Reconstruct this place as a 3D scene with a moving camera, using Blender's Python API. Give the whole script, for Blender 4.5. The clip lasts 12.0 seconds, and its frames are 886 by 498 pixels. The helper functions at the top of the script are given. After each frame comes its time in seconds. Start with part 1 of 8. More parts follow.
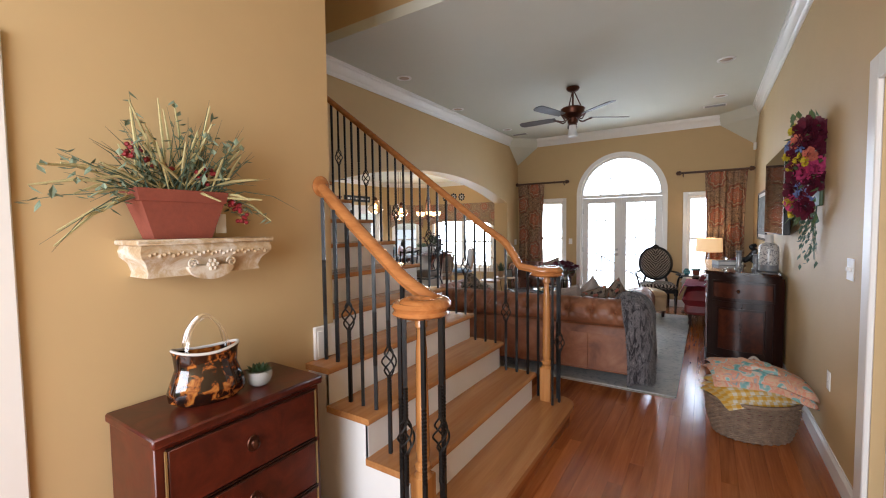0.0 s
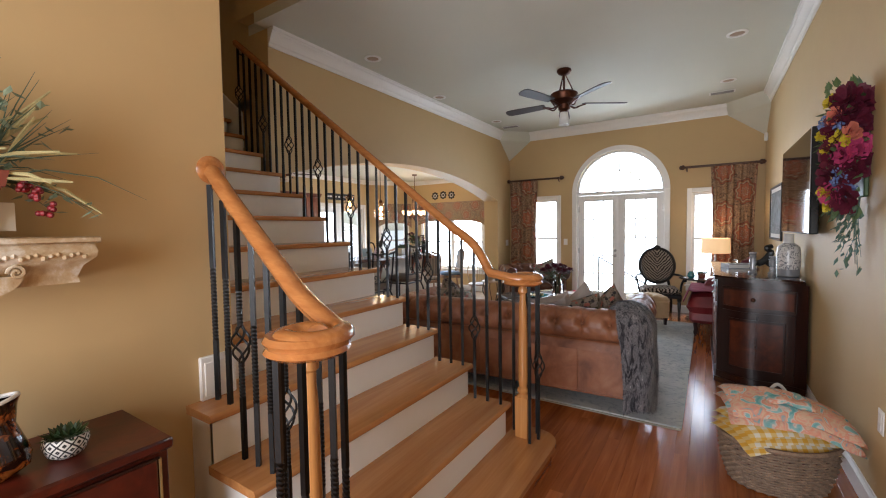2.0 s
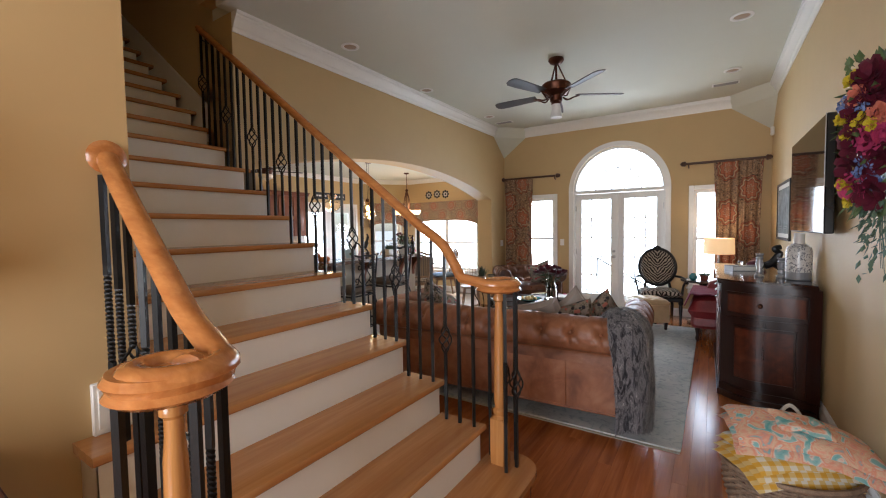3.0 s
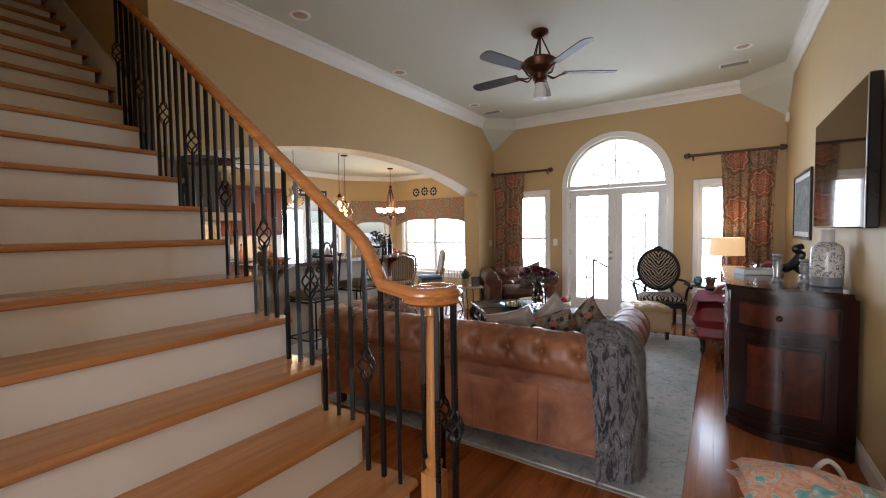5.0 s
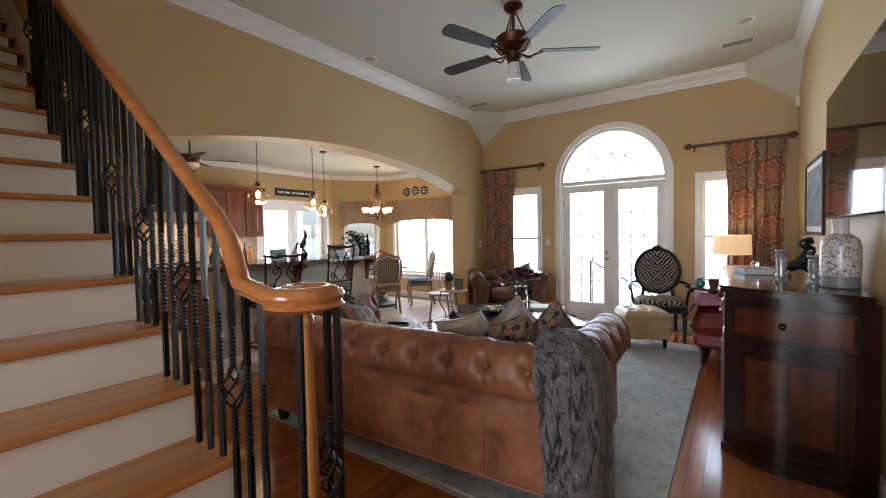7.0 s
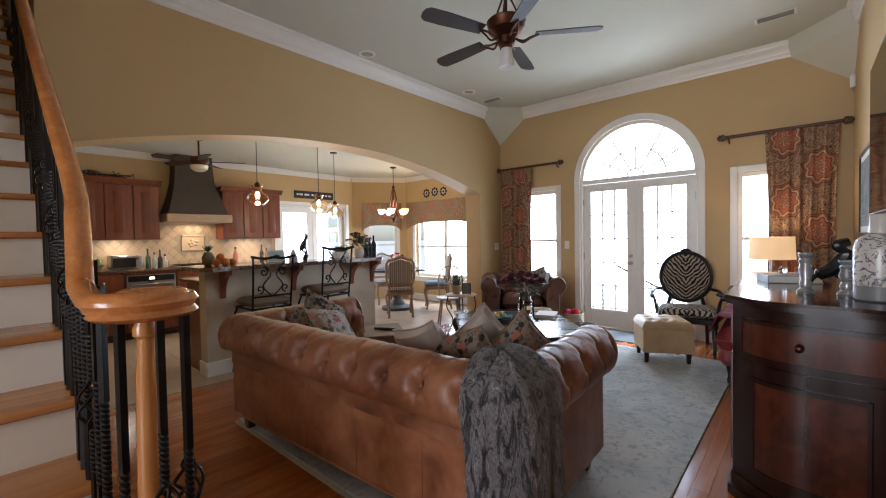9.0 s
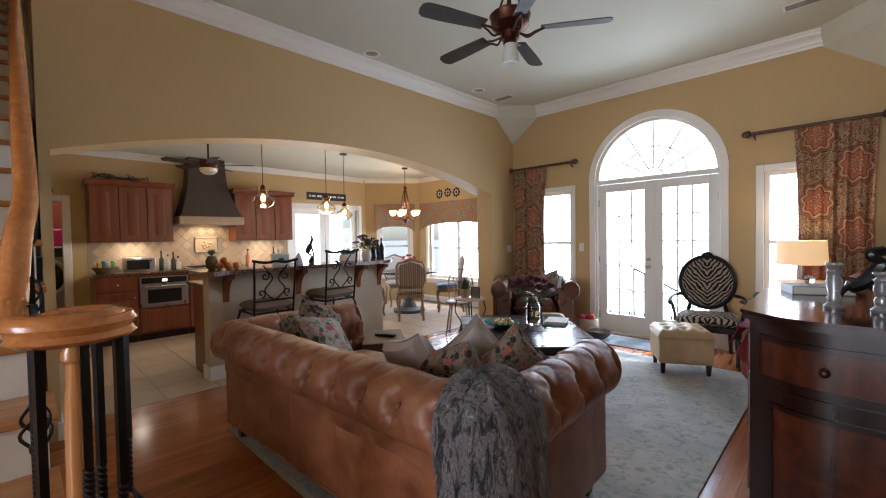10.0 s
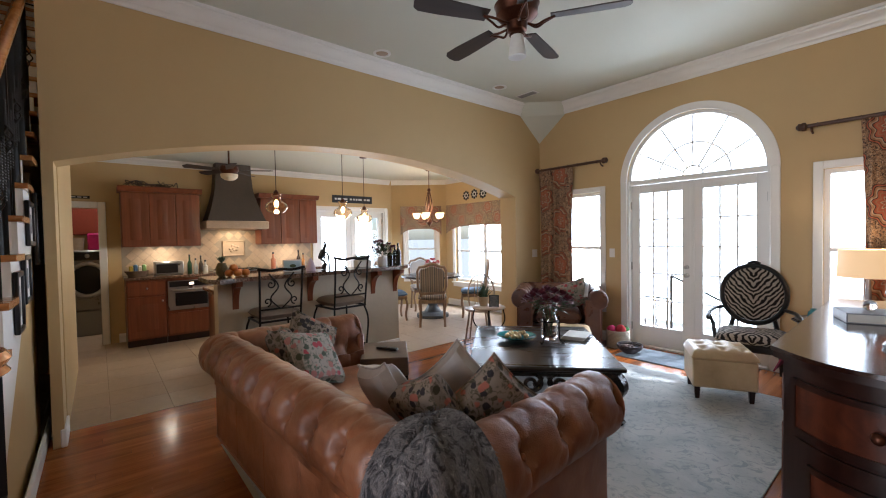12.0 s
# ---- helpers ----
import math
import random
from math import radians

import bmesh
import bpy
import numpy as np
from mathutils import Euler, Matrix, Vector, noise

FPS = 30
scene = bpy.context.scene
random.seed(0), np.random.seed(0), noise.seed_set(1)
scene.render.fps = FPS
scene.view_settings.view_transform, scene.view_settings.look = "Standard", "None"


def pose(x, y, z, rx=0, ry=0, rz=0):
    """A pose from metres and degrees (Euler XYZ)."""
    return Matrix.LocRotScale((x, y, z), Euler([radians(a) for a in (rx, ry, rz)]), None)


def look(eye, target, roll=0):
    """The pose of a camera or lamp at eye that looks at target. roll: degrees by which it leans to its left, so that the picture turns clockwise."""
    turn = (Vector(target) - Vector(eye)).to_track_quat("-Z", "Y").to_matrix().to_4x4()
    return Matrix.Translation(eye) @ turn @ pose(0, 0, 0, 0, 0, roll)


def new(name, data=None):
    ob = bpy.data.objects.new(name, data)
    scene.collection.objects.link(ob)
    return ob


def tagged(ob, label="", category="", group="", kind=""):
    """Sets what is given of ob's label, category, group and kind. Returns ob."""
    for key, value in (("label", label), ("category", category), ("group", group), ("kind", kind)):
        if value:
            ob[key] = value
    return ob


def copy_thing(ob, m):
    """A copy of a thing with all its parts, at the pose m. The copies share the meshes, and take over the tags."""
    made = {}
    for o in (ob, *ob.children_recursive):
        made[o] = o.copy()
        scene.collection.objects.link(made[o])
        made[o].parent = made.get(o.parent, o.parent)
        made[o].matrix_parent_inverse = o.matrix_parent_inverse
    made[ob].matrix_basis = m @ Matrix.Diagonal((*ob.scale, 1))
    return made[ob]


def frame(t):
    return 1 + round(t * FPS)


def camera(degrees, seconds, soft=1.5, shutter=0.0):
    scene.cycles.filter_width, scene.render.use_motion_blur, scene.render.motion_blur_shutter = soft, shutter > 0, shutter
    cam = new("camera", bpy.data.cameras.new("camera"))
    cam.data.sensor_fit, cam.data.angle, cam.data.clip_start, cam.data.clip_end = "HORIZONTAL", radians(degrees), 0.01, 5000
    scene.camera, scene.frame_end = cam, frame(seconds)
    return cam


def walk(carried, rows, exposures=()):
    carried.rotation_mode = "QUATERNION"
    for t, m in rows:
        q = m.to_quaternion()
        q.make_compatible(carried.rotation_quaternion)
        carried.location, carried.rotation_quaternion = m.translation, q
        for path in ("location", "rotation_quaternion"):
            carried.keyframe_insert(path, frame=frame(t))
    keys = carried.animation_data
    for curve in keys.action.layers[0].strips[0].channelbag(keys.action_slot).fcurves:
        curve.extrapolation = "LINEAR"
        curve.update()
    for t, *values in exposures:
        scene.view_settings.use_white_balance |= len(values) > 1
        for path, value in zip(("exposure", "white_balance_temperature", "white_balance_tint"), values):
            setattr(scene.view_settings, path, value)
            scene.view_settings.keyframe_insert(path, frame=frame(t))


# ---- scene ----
cam = camera(94.3, 12.0, 1.1)
PATH = [
    (0, (0.142, 0.492, 1.537), (-0.937, 2.173, 1.435), -0.7),
    (0.5, (0.125, 0.652, 1.535), (-0.956, 2.332, 1.432), -0.7),
    (1, (0.116, 0.811, 1.527), (-0.969, 2.488, 1.427), -0.8),
    (1.5, (0.093, 0.977, 1.519), (-0.99, 2.656, 1.419), -0.7),
    (2, (0.086, 1.159, 1.516), (-0.999, 2.836, 1.417), -0.8),
    (2.5, (0.089, 1.347, 1.513), (-1.001, 3.021, 1.415), -0.8),
    (3, (0.096, 1.538, 1.507), (-1.0, 3.208, 1.41), -0.9),
    (5, (0.088, 2.243, 1.454), (-1.026, 3.901, 1.364), -0.8),
    (5.5, (0.107, 2.405, 1.437), (-1.015, 4.058, 1.351), -0.9),
    (6, (0.129, 2.558, 1.414), (-1.001, 4.207, 1.334), -0.9),
    (6.5, (0.173, 2.702, 1.399), (-0.97, 4.342, 1.322), -1.0),
    (7, (0.22, 2.832, 1.379), (-0.941, 4.459, 1.309), -1.1),
    (9, (0.449, 3.345, 1.35), (-0.874, 4.844, 1.299), -1.0),
    (9.5, (0.47, 3.457, 1.37), (-0.892, 4.922, 1.317), -1.0),
    (10, (0.482, 3.558, 1.389), (-0.915, 4.988, 1.337), -1.0),
    (10.5, (0.499, 3.663, 1.408), (-0.934, 5.056, 1.356), -1.0),
    (11, (0.513, 3.765, 1.428), (-0.956, 5.122, 1.375), -1.0),
    (11.5, (0.519, 3.852, 1.446), (-0.981, 5.174, 1.394), -1.0),
    (12, (0.53, 3.946, 1.466), (-1.003, 5.23, 1.412), -1.0),
]
walk(cam, [(t, look(eye, target, roll)) for t, eye, target, roll in PATH],
     [(0, 0.42, 5600, 10), (3, 0.45, 5650, 10), (7, 0.34, 5550, 10), (9.5, 0.4, 5500, 10), (12, 0.42, 5450, 10)])

# ---- world, sun, large lights ----
world = bpy.data.worlds.new("world")
scene.world = world
world.use_nodes = True
wn = world.node_tree.nodes
sky = wn.new("ShaderNodeTexSky")
sky.sky_type, sky.sun_disc = "NISHITA", False
sky.sun_elevation, sky.sun_rotation = radians(58), radians(20)
world.node_tree.links.new(sky.outputs[0], wn["Background"].inputs[0])
wn["Background"].inputs[1].default_value = 0.12


def lamp(name, kind, energy, color, m, size=None, size_y=None, angle=None):
    d = bpy.data.lights.new(name, kind)
    d.energy, d.color = energy, color
    if kind == "AREA":
        d.shape, d.size, d.size_y = "RECTANGLE", size, size_y or size
    elif kind == "POINT":
        d.shadow_soft_size = size or 0.03
    elif kind == "SUN":
        d.angle = angle
    ob = new(name, d)
    ob.matrix_world = m
    return ob


lamp("sun", "SUN", 3.5, (1, 0.95, 0.87), look((0, 0, 0), (-0.16, -0.52, -1.0)), angle=radians(0.6))
DAY = (0.93, 0.97, 1.0)
lamp("sky_light_back", "AREA", 420, DAY, look((-1.3, 11.6, 1.7), (-1.3, 9.0, 1.5)), 6.0, 3.6)
lamp("sky_light_dining", "AREA", 430, DAY, look((-5.6, 12.2, 1.6), (-5.6, 9.0, 1.5)), 5.0, 3.2)
lamp("sky_light_kitchen_door", "AREA", 130, DAY, look((-9.2, 8.1, 1.5), (-6.0, 8.1, 1.4)), 3.0, 2.6)
# added fill from behind the camera that brightens the entry; its source is unseen
lamp("sky_light_front", "AREA", 150, (1.0, 0.95, 0.9), look((-0.4, -1.75, 1.7), (-0.6, 2.0, 1.5)), 2.2, 2.4)

# ---- materials ----
MATS = {}


class Nodes:
    def __init__(self, name):
        self.m = bpy.data.materials.new(name)
        self.m.use_nodes = True
        self.t = self.m.node_tree
        self.b = self.t.nodes["Principled BSDF"]
        self.tc = self.t.nodes.new("ShaderNodeTexCoord")

    def link(self, a, b):
        self.t.links.new(a, b)

    def math(self, op, a, b=None, c=None):
        nd = self.t.nodes.new("ShaderNodeMath")
        nd.operation = op
        for i, v in enumerate((a, b, c)):
            if v is None:
                continue
            if isinstance(v, (int, float)):
                nd.inputs[i].default_value = v
            else:
                self.link(v, nd.inputs[i])
        return nd.outputs[0]

    def coords(self, scale=(1, 1, 1), rand=False, rot=(0, 0, 0)):
        mp = self.t.nodes.new("ShaderNodeMapping")
        mp.inputs["Scale"].default_value = scale
        mp.inputs["Rotation"].default_value = rot
        self.link(self.tc.outputs["Object"], mp.inputs["Vector"])
        if not rand:
            return mp.outputs[0]
        oi = self.t.nodes.new("ShaderNodeObjectInfo")
        ad = self.t.nodes.new("ShaderNodeVectorMath")
        ad.operation = "ADD"
        cb = self.t.nodes.new("ShaderNodeCombineXYZ")
        for i, k in enumerate((31.0, 17.0, 53.0)):
            self.link(self.math("MULTIPLY", oi.outputs["Random"], k), cb.inputs[i])
        self.link(mp.outputs[0], ad.inputs[0])
        self.link(cb.outputs[0], ad.inputs[1])
        return ad.outputs[0]

    def noise(self, vec, scale, detail=4, rough=0.55, dist=0.0):
        nd = self.t.nodes.new("ShaderNodeTexNoise")
        nd.inputs["Scale"].default_value, nd.inputs["Detail"].default_value = scale, detail
        nd.inputs["Roughness"].default_value, nd.inputs["Distortion"].default_value = rough, dist
        self.link(vec, nd.inputs["Vector"])
        return nd.outputs["Fac"]

    def ramp(self, fac, stops, mode="LINEAR"):
        nd = self.t.nodes.new("ShaderNodeValToRGB")
        nd.color_ramp.interpolation = mode
        els = nd.color_ramp.elements
        while len(els) < len(stops):
            els.new(0.5)
        for e, (p, c) in zip(els, stops):
            e.position, e.color = p, (*c, 1) if len(c) == 3 else c
        self.link(fac, nd.inputs[0])
        return nd.outputs[0]

    def mix(self, fac, a, b, mode="MIX"):
        nd = self.t.nodes.new("ShaderNodeMix")
        nd.data_type, nd.blend_type = "RGBA", mode
        for sock, v in ((nd.inputs[0], fac), (nd.inputs[6], a), (nd.inputs[7], b)):
            if isinstance(v, (int, float)):
                sock.default_value = v
            elif isinstance(v, tuple):
                sock.default_value = (*v, 1)
            else:
                self.link(v, sock)
        return nd.outputs[2]

    def bump(self, height, strength, dist=0.01):
        nd = self.t.nodes.new("ShaderNodeBump")
        nd.inputs["Strength"].default_value, nd.inputs["Distance"].default_value = strength, dist
        self.link(height, nd.inputs["Height"])
        self.link(nd.outputs[0], self.b.inputs["Normal"])

    def done(self, color=None, rough=0.5, metal=0.0, spec=0.5, coat=0.0):
        if color is not None:
            if isinstance(color, tuple):
                self.b.inputs["Base Color"].default_value = (*color, 1)
            else:
                self.link(color, self.b.inputs["Base Color"])
        if isinstance(rough, (int, float)):
            self.b.inputs["Roughness"].default_value = rough
        else:
            self.link(rough, self.b.inputs["Roughness"])
        self.b.inputs["Metallic"].default_value = metal
        self.b.inputs["Specular IOR Level"].default_value = spec
        self.b.inputs["Coat Weight"].default_value = coat
        self.b.inputs["Coat Roughness"].default_value = 0.12
        return self.m


def mul(c, k):
    return tuple(min(1.0, v * k) for v in c)


def plain(name, color, rough=0.5, metal=0.0, var=0.12, scale=3.0, grain=120.0, bump=0.05, spec=0.5, coat=0.0, rand=False):
    """Paint, fabric, metal: a colour with broad and fine variation."""
    if name in MATS:
        return MATS[name]
    k = Nodes(name)
    v = k.coords(rand=rand)
    broad, fine = k.noise(v, scale, 5), k.noise(v, grain, 2)
    c = k.mix(k.noise(v, scale * 7, 3), mul(color, 1 - var), mul(color, 1 + var))
    c = k.mix(k.math("MULTIPLY", broad, var * 2), c, mul(color, 1 - 2 * var))
    if bump:
        k.bump(fine, bump, 0.004)
    r = k.math("MULTIPLY_ADD", broad, 0.2, rough - 0.1)
    MATS[name] = k.done(c, r, metal, spec, coat)
    return MATS[name]


def wood(name, dark, light, axis=1, rough=0.3, coat=0.0, rand=False, grain=1.0, figure=0.0, tone=0.0):
    if name in MATS:
        return MATS[name]
    k = Nodes(name)
    s = [14.0 * grain] * 3
    s[axis] = 0.9 * grain
    v = k.coords(tuple(s), rand)
    f1 = k.noise(v, 1.0, 6, 0.6, 0.6)
    s2 = [70.0 * grain] * 3
    s2[axis] = 3.0
    f2 = k.noise(k.coords(tuple(s2), rand), 1.0, 3, 0.6)
    fac = k.math("ADD", k.math("MULTIPLY", f1, 0.75), k.math("MULTIPLY", f2, 0.25))
    if figure:
        fac = k.math("ADD", k.math("MULTIPLY", fac, 1 - figure), k.math("MULTIPLY", k.noise(k.coords((9, 9, 9)), 1.0, 4, 0.6, 1.5), figure))
    c = k.ramp(fac, [(0.3, dark), (0.52, tuple((a + b) / 2 for a, b in zip(dark, light))), (0.7, light)])
    if tone:
        oi = k.t.nodes.new("ShaderNodeObjectInfo")
        g = k.math("MULTIPLY_ADD", oi.outputs["Random"], tone * 2, 1 - tone)
        hs = k.t.nodes.new("ShaderNodeHueSaturation")
        k.link(g, hs.inputs["Value"])
        k.link(c, hs.inputs["Color"])
        c = hs.outputs[0]
    k.bump(fac, 0.06, 0.002)
    MATS[name] = k.done(c, k.math("MULTIPLY_ADD", f1, 0.14, rough - 0.07), 0, 0.5, coat)
    return MATS[name]


def glow(name, color, strength):
    if name not in MATS:
        k = Nodes(name)
        k.b.inputs["Emission Color"].default_value = (*color, 1)
        k.b.inputs["Emission Strength"].default_value = strength
        MATS[name] = k.done(color, 0.6)
    return MATS[name]


def glass(name, color=(1, 1, 1), rough=0.0, ior=1.45):
    if name not in MATS:
        k = Nodes(name)
        k.b.inputs["Transmission Weight"].default_value = 1.0
        k.b.inputs["IOR"].default_value = ior
        MATS[name] = k.done(color, rough)
    return MATS[name]


WALL = plain("tan_wall_paint", (0.54, 0.39, 0.195), 0.55, var=0.03, scale=0.8, grain=260, bump=0.06, spec=0.3)
CEIL = plain("ceiling_paint", (0.62, 0.62, 0.53), 0.8, var=0.02, scale=0.6, grain=200, bump=0.05, spec=0.2)
TRIM = plain("white_trim_paint", (0.80, 0.78, 0.74), 0.32, var=0.02, scale=2, grain=90, bump=0.015)
OAKF = wood("floor_board_oak", (0.22, 0.055, 0.012), (0.46, 0.155, 0.038), 1, 0.20, 0.25, True, tone=0.16)
OAKS = wood("stair_tread_oak", (0.36, 0.145, 0.042), (0.56, 0.27, 0.095), 1, 0.22, 0.3, True, tone=0.08)
OAKR = wood("handrail_oak", (0.36, 0.125, 0.032), (0.58, 0.25, 0.075), 0, 0.22, 0.4, False, grain=1.5)
OAKN = wood("newel_oak", (0.40, 0.16, 0.04), (0.60, 0.29, 0.09), 2, 0.22, 0.4, False, grain=1.5)
IRON = plain("black_wrought_iron", (0.012, 0.011, 0.010), 0.38, 0.6, 0.2, 8, 200, 0.1)
TILE = plain("stone_floor_tile", (0.48, 0.375, 0.275), 0.38, 0, 0.14, 2.5, 60, 0.05, rand=True)
GROUT = plain("tile_grout", (0.33, 0.27, 0.2), 0.9)
GLASS = glass("window_glass")


# ---- mesh helpers ----
class MB:
    def __init__(self):
        self.v, self.f = [], []

    def add(self, verts, faces):
        o = len(self.v)
        self.v += [tuple(p) for p in verts]
        self.f += [tuple(o + i for i in q) for q in faces]
        return self

    def box(self, a, b, m=None):
        (x0, y0, z0), (x1, y1, z1) = a, b
        p = [(x0, y0, z0), (x1, y0, z0), (x1, y1, z0), (x0, y1, z0), (x0, y0, z1), (x1, y0, z1), (x1, y1, z1), (x0, y1, z1)]
        if m is not None:
            p = [m @ Vector(q) for q in p]
        return self.add(p, [(3, 2, 1, 0), (4, 5, 6, 7), (0, 1, 5, 4), (1, 2, 6, 5), (2, 3, 7, 6), (3, 0, 4, 7)])

    def cbox(self, a, b, r=0.006, m=None):
        """A box with chamfered edges."""
        c = [(a[i] + b[i]) / 2 for i in range(3)]
        h = [abs(b[i] - a[i]) / 2 for i in range(3)]
        r = min(r, min(h) * 0.49)
        pts, idx = [], {}
        for sx in (-1, 1):
            for sy in (-1, 1):
                for sz in (-1, 1):
                    for ax in range(3):
                        q = [sx * h[0], sy * h[1], sz * h[2]]
                        for k in range(3):
                            if k != ax:
                                q[k] -= math.copysign(r, q[k])
                        idx[sx, sy, sz, ax] = len(pts)
                        q = Vector([c[k] + q[k] for k in range(3)])
                        pts.append(m @ q if m is not None else q)
        fs = []
        for ax in range(3):
            u, w = [k for k in range(3) if k != ax]
            for s in (-1, 1):
                quad = []
                for su, sw in ((-1, -1), (1, -1), (1, 1), (-1, 1)):
                    key = [0, 0, 0]
                    key[ax], key[u], key[w] = s, su, sw
                    quad.append(idx[(*key, ax)])
                fs.append(quad)
            for su in (-1, 1):
                for sw in (-1, 1):
                    e = []
                    for s, axx in ((-1, u), (1, u), (1, w), (-1, w)):
                        key = [0, 0, 0]
                        key[ax], key[u], key[w] = s, su, sw
                        e.append(idx[(*key, axx)])
                    fs.append(e)
        for sx in (-1, 1):
            for sy in (-1, 1):
                for sz in (-1, 1):
                    fs.append([idx[sx, sy, sz, k] for k in range(3)])
        return self.add(pts, fs)

    def tube(self, pts, r, n=8, twist=0.0, phase=0.0, flat=1.0, closed=False, caps=True):
        """Sweep a round (or n-sided) section along points; r a number or one a point."""
        pts = [Vector(p) for p in pts]
        rs = r if isinstance(r, (list, tuple)) else [r] * len(pts)
        o, up = len(self.v), None
        for i, p in enumerate(pts):
            if closed:
                d = pts[(i + 1) % len(pts)] - pts[i - 1]
            else:
                d = pts[min(i + 1, len(pts) - 1)] - pts[max(i - 1, 0)]
            d.normalize()
            if up is None:
                up = Vector((0, 0, 1)) if abs(d.z) < 0.9 else Vector((0, 1, 0))
            side = d.cross(up).normalized()
            up = side.cross(d).normalized()
            for k in range(n):
                a = 2 * math.pi * k / n + phase + twist * i
                self.v.append(tuple(p + side * (math.cos(a) * rs[i]) + up * (math.sin(a) * rs[i] * flat)))
        m = len(pts)
        for i in range(m if closed else m - 1):
            j = (i + 1) % m
            for k in range(n):
                self.f.append((o + i * n + k, o + i * n + (k + 1) % n, o + j * n + (k + 1) % n, o + j * n + k))
        if caps and not closed:
            self.f.append(tuple(o + k for k in reversed(range(n))))
            self.f.append(tuple(o + (m - 1) * n + k for k in range(n)))
        return self

    def lathe(self, c, prof, n=20, m=None, sx=1.0, sy=1.0):
        """Turn a profile of (radius, height) about the upright through c."""
        o = len(self.v)
        for r, z in prof:
            for k in range(n):
                a = 2 * math.pi * k / n
                p = Vector((r * math.cos(a) * sx, r * math.sin(a) * sy, z))
                p = (m @ p if m is not None else p) + Vector(c)
                self.v.append(tuple(p))
        for i in range(len(prof) - 1):
            for k in range(n):
                self.f.append((o + i * n + k, o + i * n + (k + 1) % n, o + (i + 1) * n + (k + 1) % n, o + (i + 1) * n + k))
        self.f.append(tuple(o + k for k in reversed(range(n))))
        self.f.append(tuple(o + (len(prof) - 1) * n + k for k in range(n)))
        return self

    def prism(self, poly, d0, d1, axis):
        """A flat outline of (u, w) pushed from d0 to d1 along axis 0, 1 or 2."""
        o, n = len(self.v), len(poly)
        for d in (d0, d1):
            for u, w in poly:
                q = [u, w]
                q.insert(axis, d)
                self.v.append(tuple(q))
        self.f.append(tuple(o + k for k in range(n)))
        self.f.append(tuple(o + n + k for k in reversed(range(n))))
        for k in range(n):
            self.f.append((o + k, o + (k + 1) % n, o + n + (k + 1) % n, o + n + k))
        return self

    def ball(self, c, r, n=10, m=8, mat=None):
        rx, ry, rz = r if isinstance(r, (tuple, list)) else (r, r, r)
        prof = []
        o = len(self.v)
        for i in range(m + 1):
            t = -math.pi / 2 + math.pi * i / m
            for k in range(n):
                a = 2 * math.pi * k / n
                p = Vector((rx * math.cos(t) * math.cos(a), ry * math.cos(t) * math.sin(a), rz * math.sin(t)))
                if mat is not None:
                    p = mat @ p
                self.v.append(tuple(p + Vector(c)))
        for i in range(m):
            for k in range(n):
                self.f.append((o + i * n + k, o + i * n + (k + 1) % n, o + (i + 1) * n + (k + 1) % n, o + (i + 1) * n + k))
        return self

    def sheet(self, fn, nu, nv, thick=0.0):
        """A grid surface fn(u, v), u and v from 0 to 1; thick gives it a second side."""
        o = len(self.v)
        P = [[Vector(fn(i / nu, j / nv)) for j in range(nv + 1)] for i in range(nu + 1)]
        def put(rows):
            q = len(self.v)
            for rr in rows:
                self.v += [tuple(p) for p in rr]
            return q
        a = put(P)
        w = nv + 1
        for i in range(nu):
            for j in range(nv):
                self.f.append((a + i * w + j, a + (i + 1) * w + j, a + (i + 1) * w + j + 1, a + i * w + j + 1))
        if thick:
            N = [[None] * w for _ in range(nu + 1)]
            for i in range(nu + 1):
                for j in range(w):
                    du = P[min(i + 1, nu)][j] - P[max(i - 1, 0)][j]
                    dv = P[i][min(j + 1, nv)] - P[i][max(j - 1, 0)]
                    nn = du.cross(dv)
                    N[i][j] = P[i][j] - nn.normalized() * thick if nn.length > 1e-9 else P[i][j]
            b = put(N)
            for i in range(nu):
                for j in range(nv):
                    self.f.append((b + i * w + j, b + i * w + j + 1, b + (i + 1) * w + j + 1, b + (i + 1) * w + j))
            for i in range(nu):
                for j in (0, nv):
                    self.f.append((a + i * w + j, a + (i + 1) * w + j, b + (i + 1) * w + j, b + i * w + j))
            for j in range(nv):
                for i in (0, nu):
                    self.f.append((a + i * w + j, a + i * w + j + 1, b + i * w + j + 1, b + i * w + j))
        return self

    def mesh(self, name, mat, smooth=True, fix=True):
        me = bpy.data.meshes.new(name)
        me.from_pydata(self.v, [], self.f)
        if fix:
            bm = bmesh.new()
            bm.from_mesh(me)
            bmesh.ops.recalc_face_normals(bm, faces=bm.faces)
            bm.to_mesh(me)
            bm.free()
        if smooth:
            me.shade_smooth()
            me.set_sharp_from_angle(angle=radians(38))
        me.materials.append(mat)
        me.update()
        return me


def part(name, b, material, parent, label="", smooth=True, m=None):
    """Links a mesh as one part under a thing or a part."""
    ob = new(name, b if isinstance(b, bpy.types.Mesh) else b.mesh(name, material, smooth))
    ob.parent = parent
    if m is not None:
        ob.matrix_basis = m
    if label:
        tagged(ob, label)
    return ob


def thing(name, label, category, group="", m=None, kind=""):
    """An Empty at a thing's base that parents its parts."""
    ob = new(name)
    ob.empty_display_size = 0.1
    if m is not None:
        ob.matrix_basis = m
    return tagged(ob, label, category, group, kind)


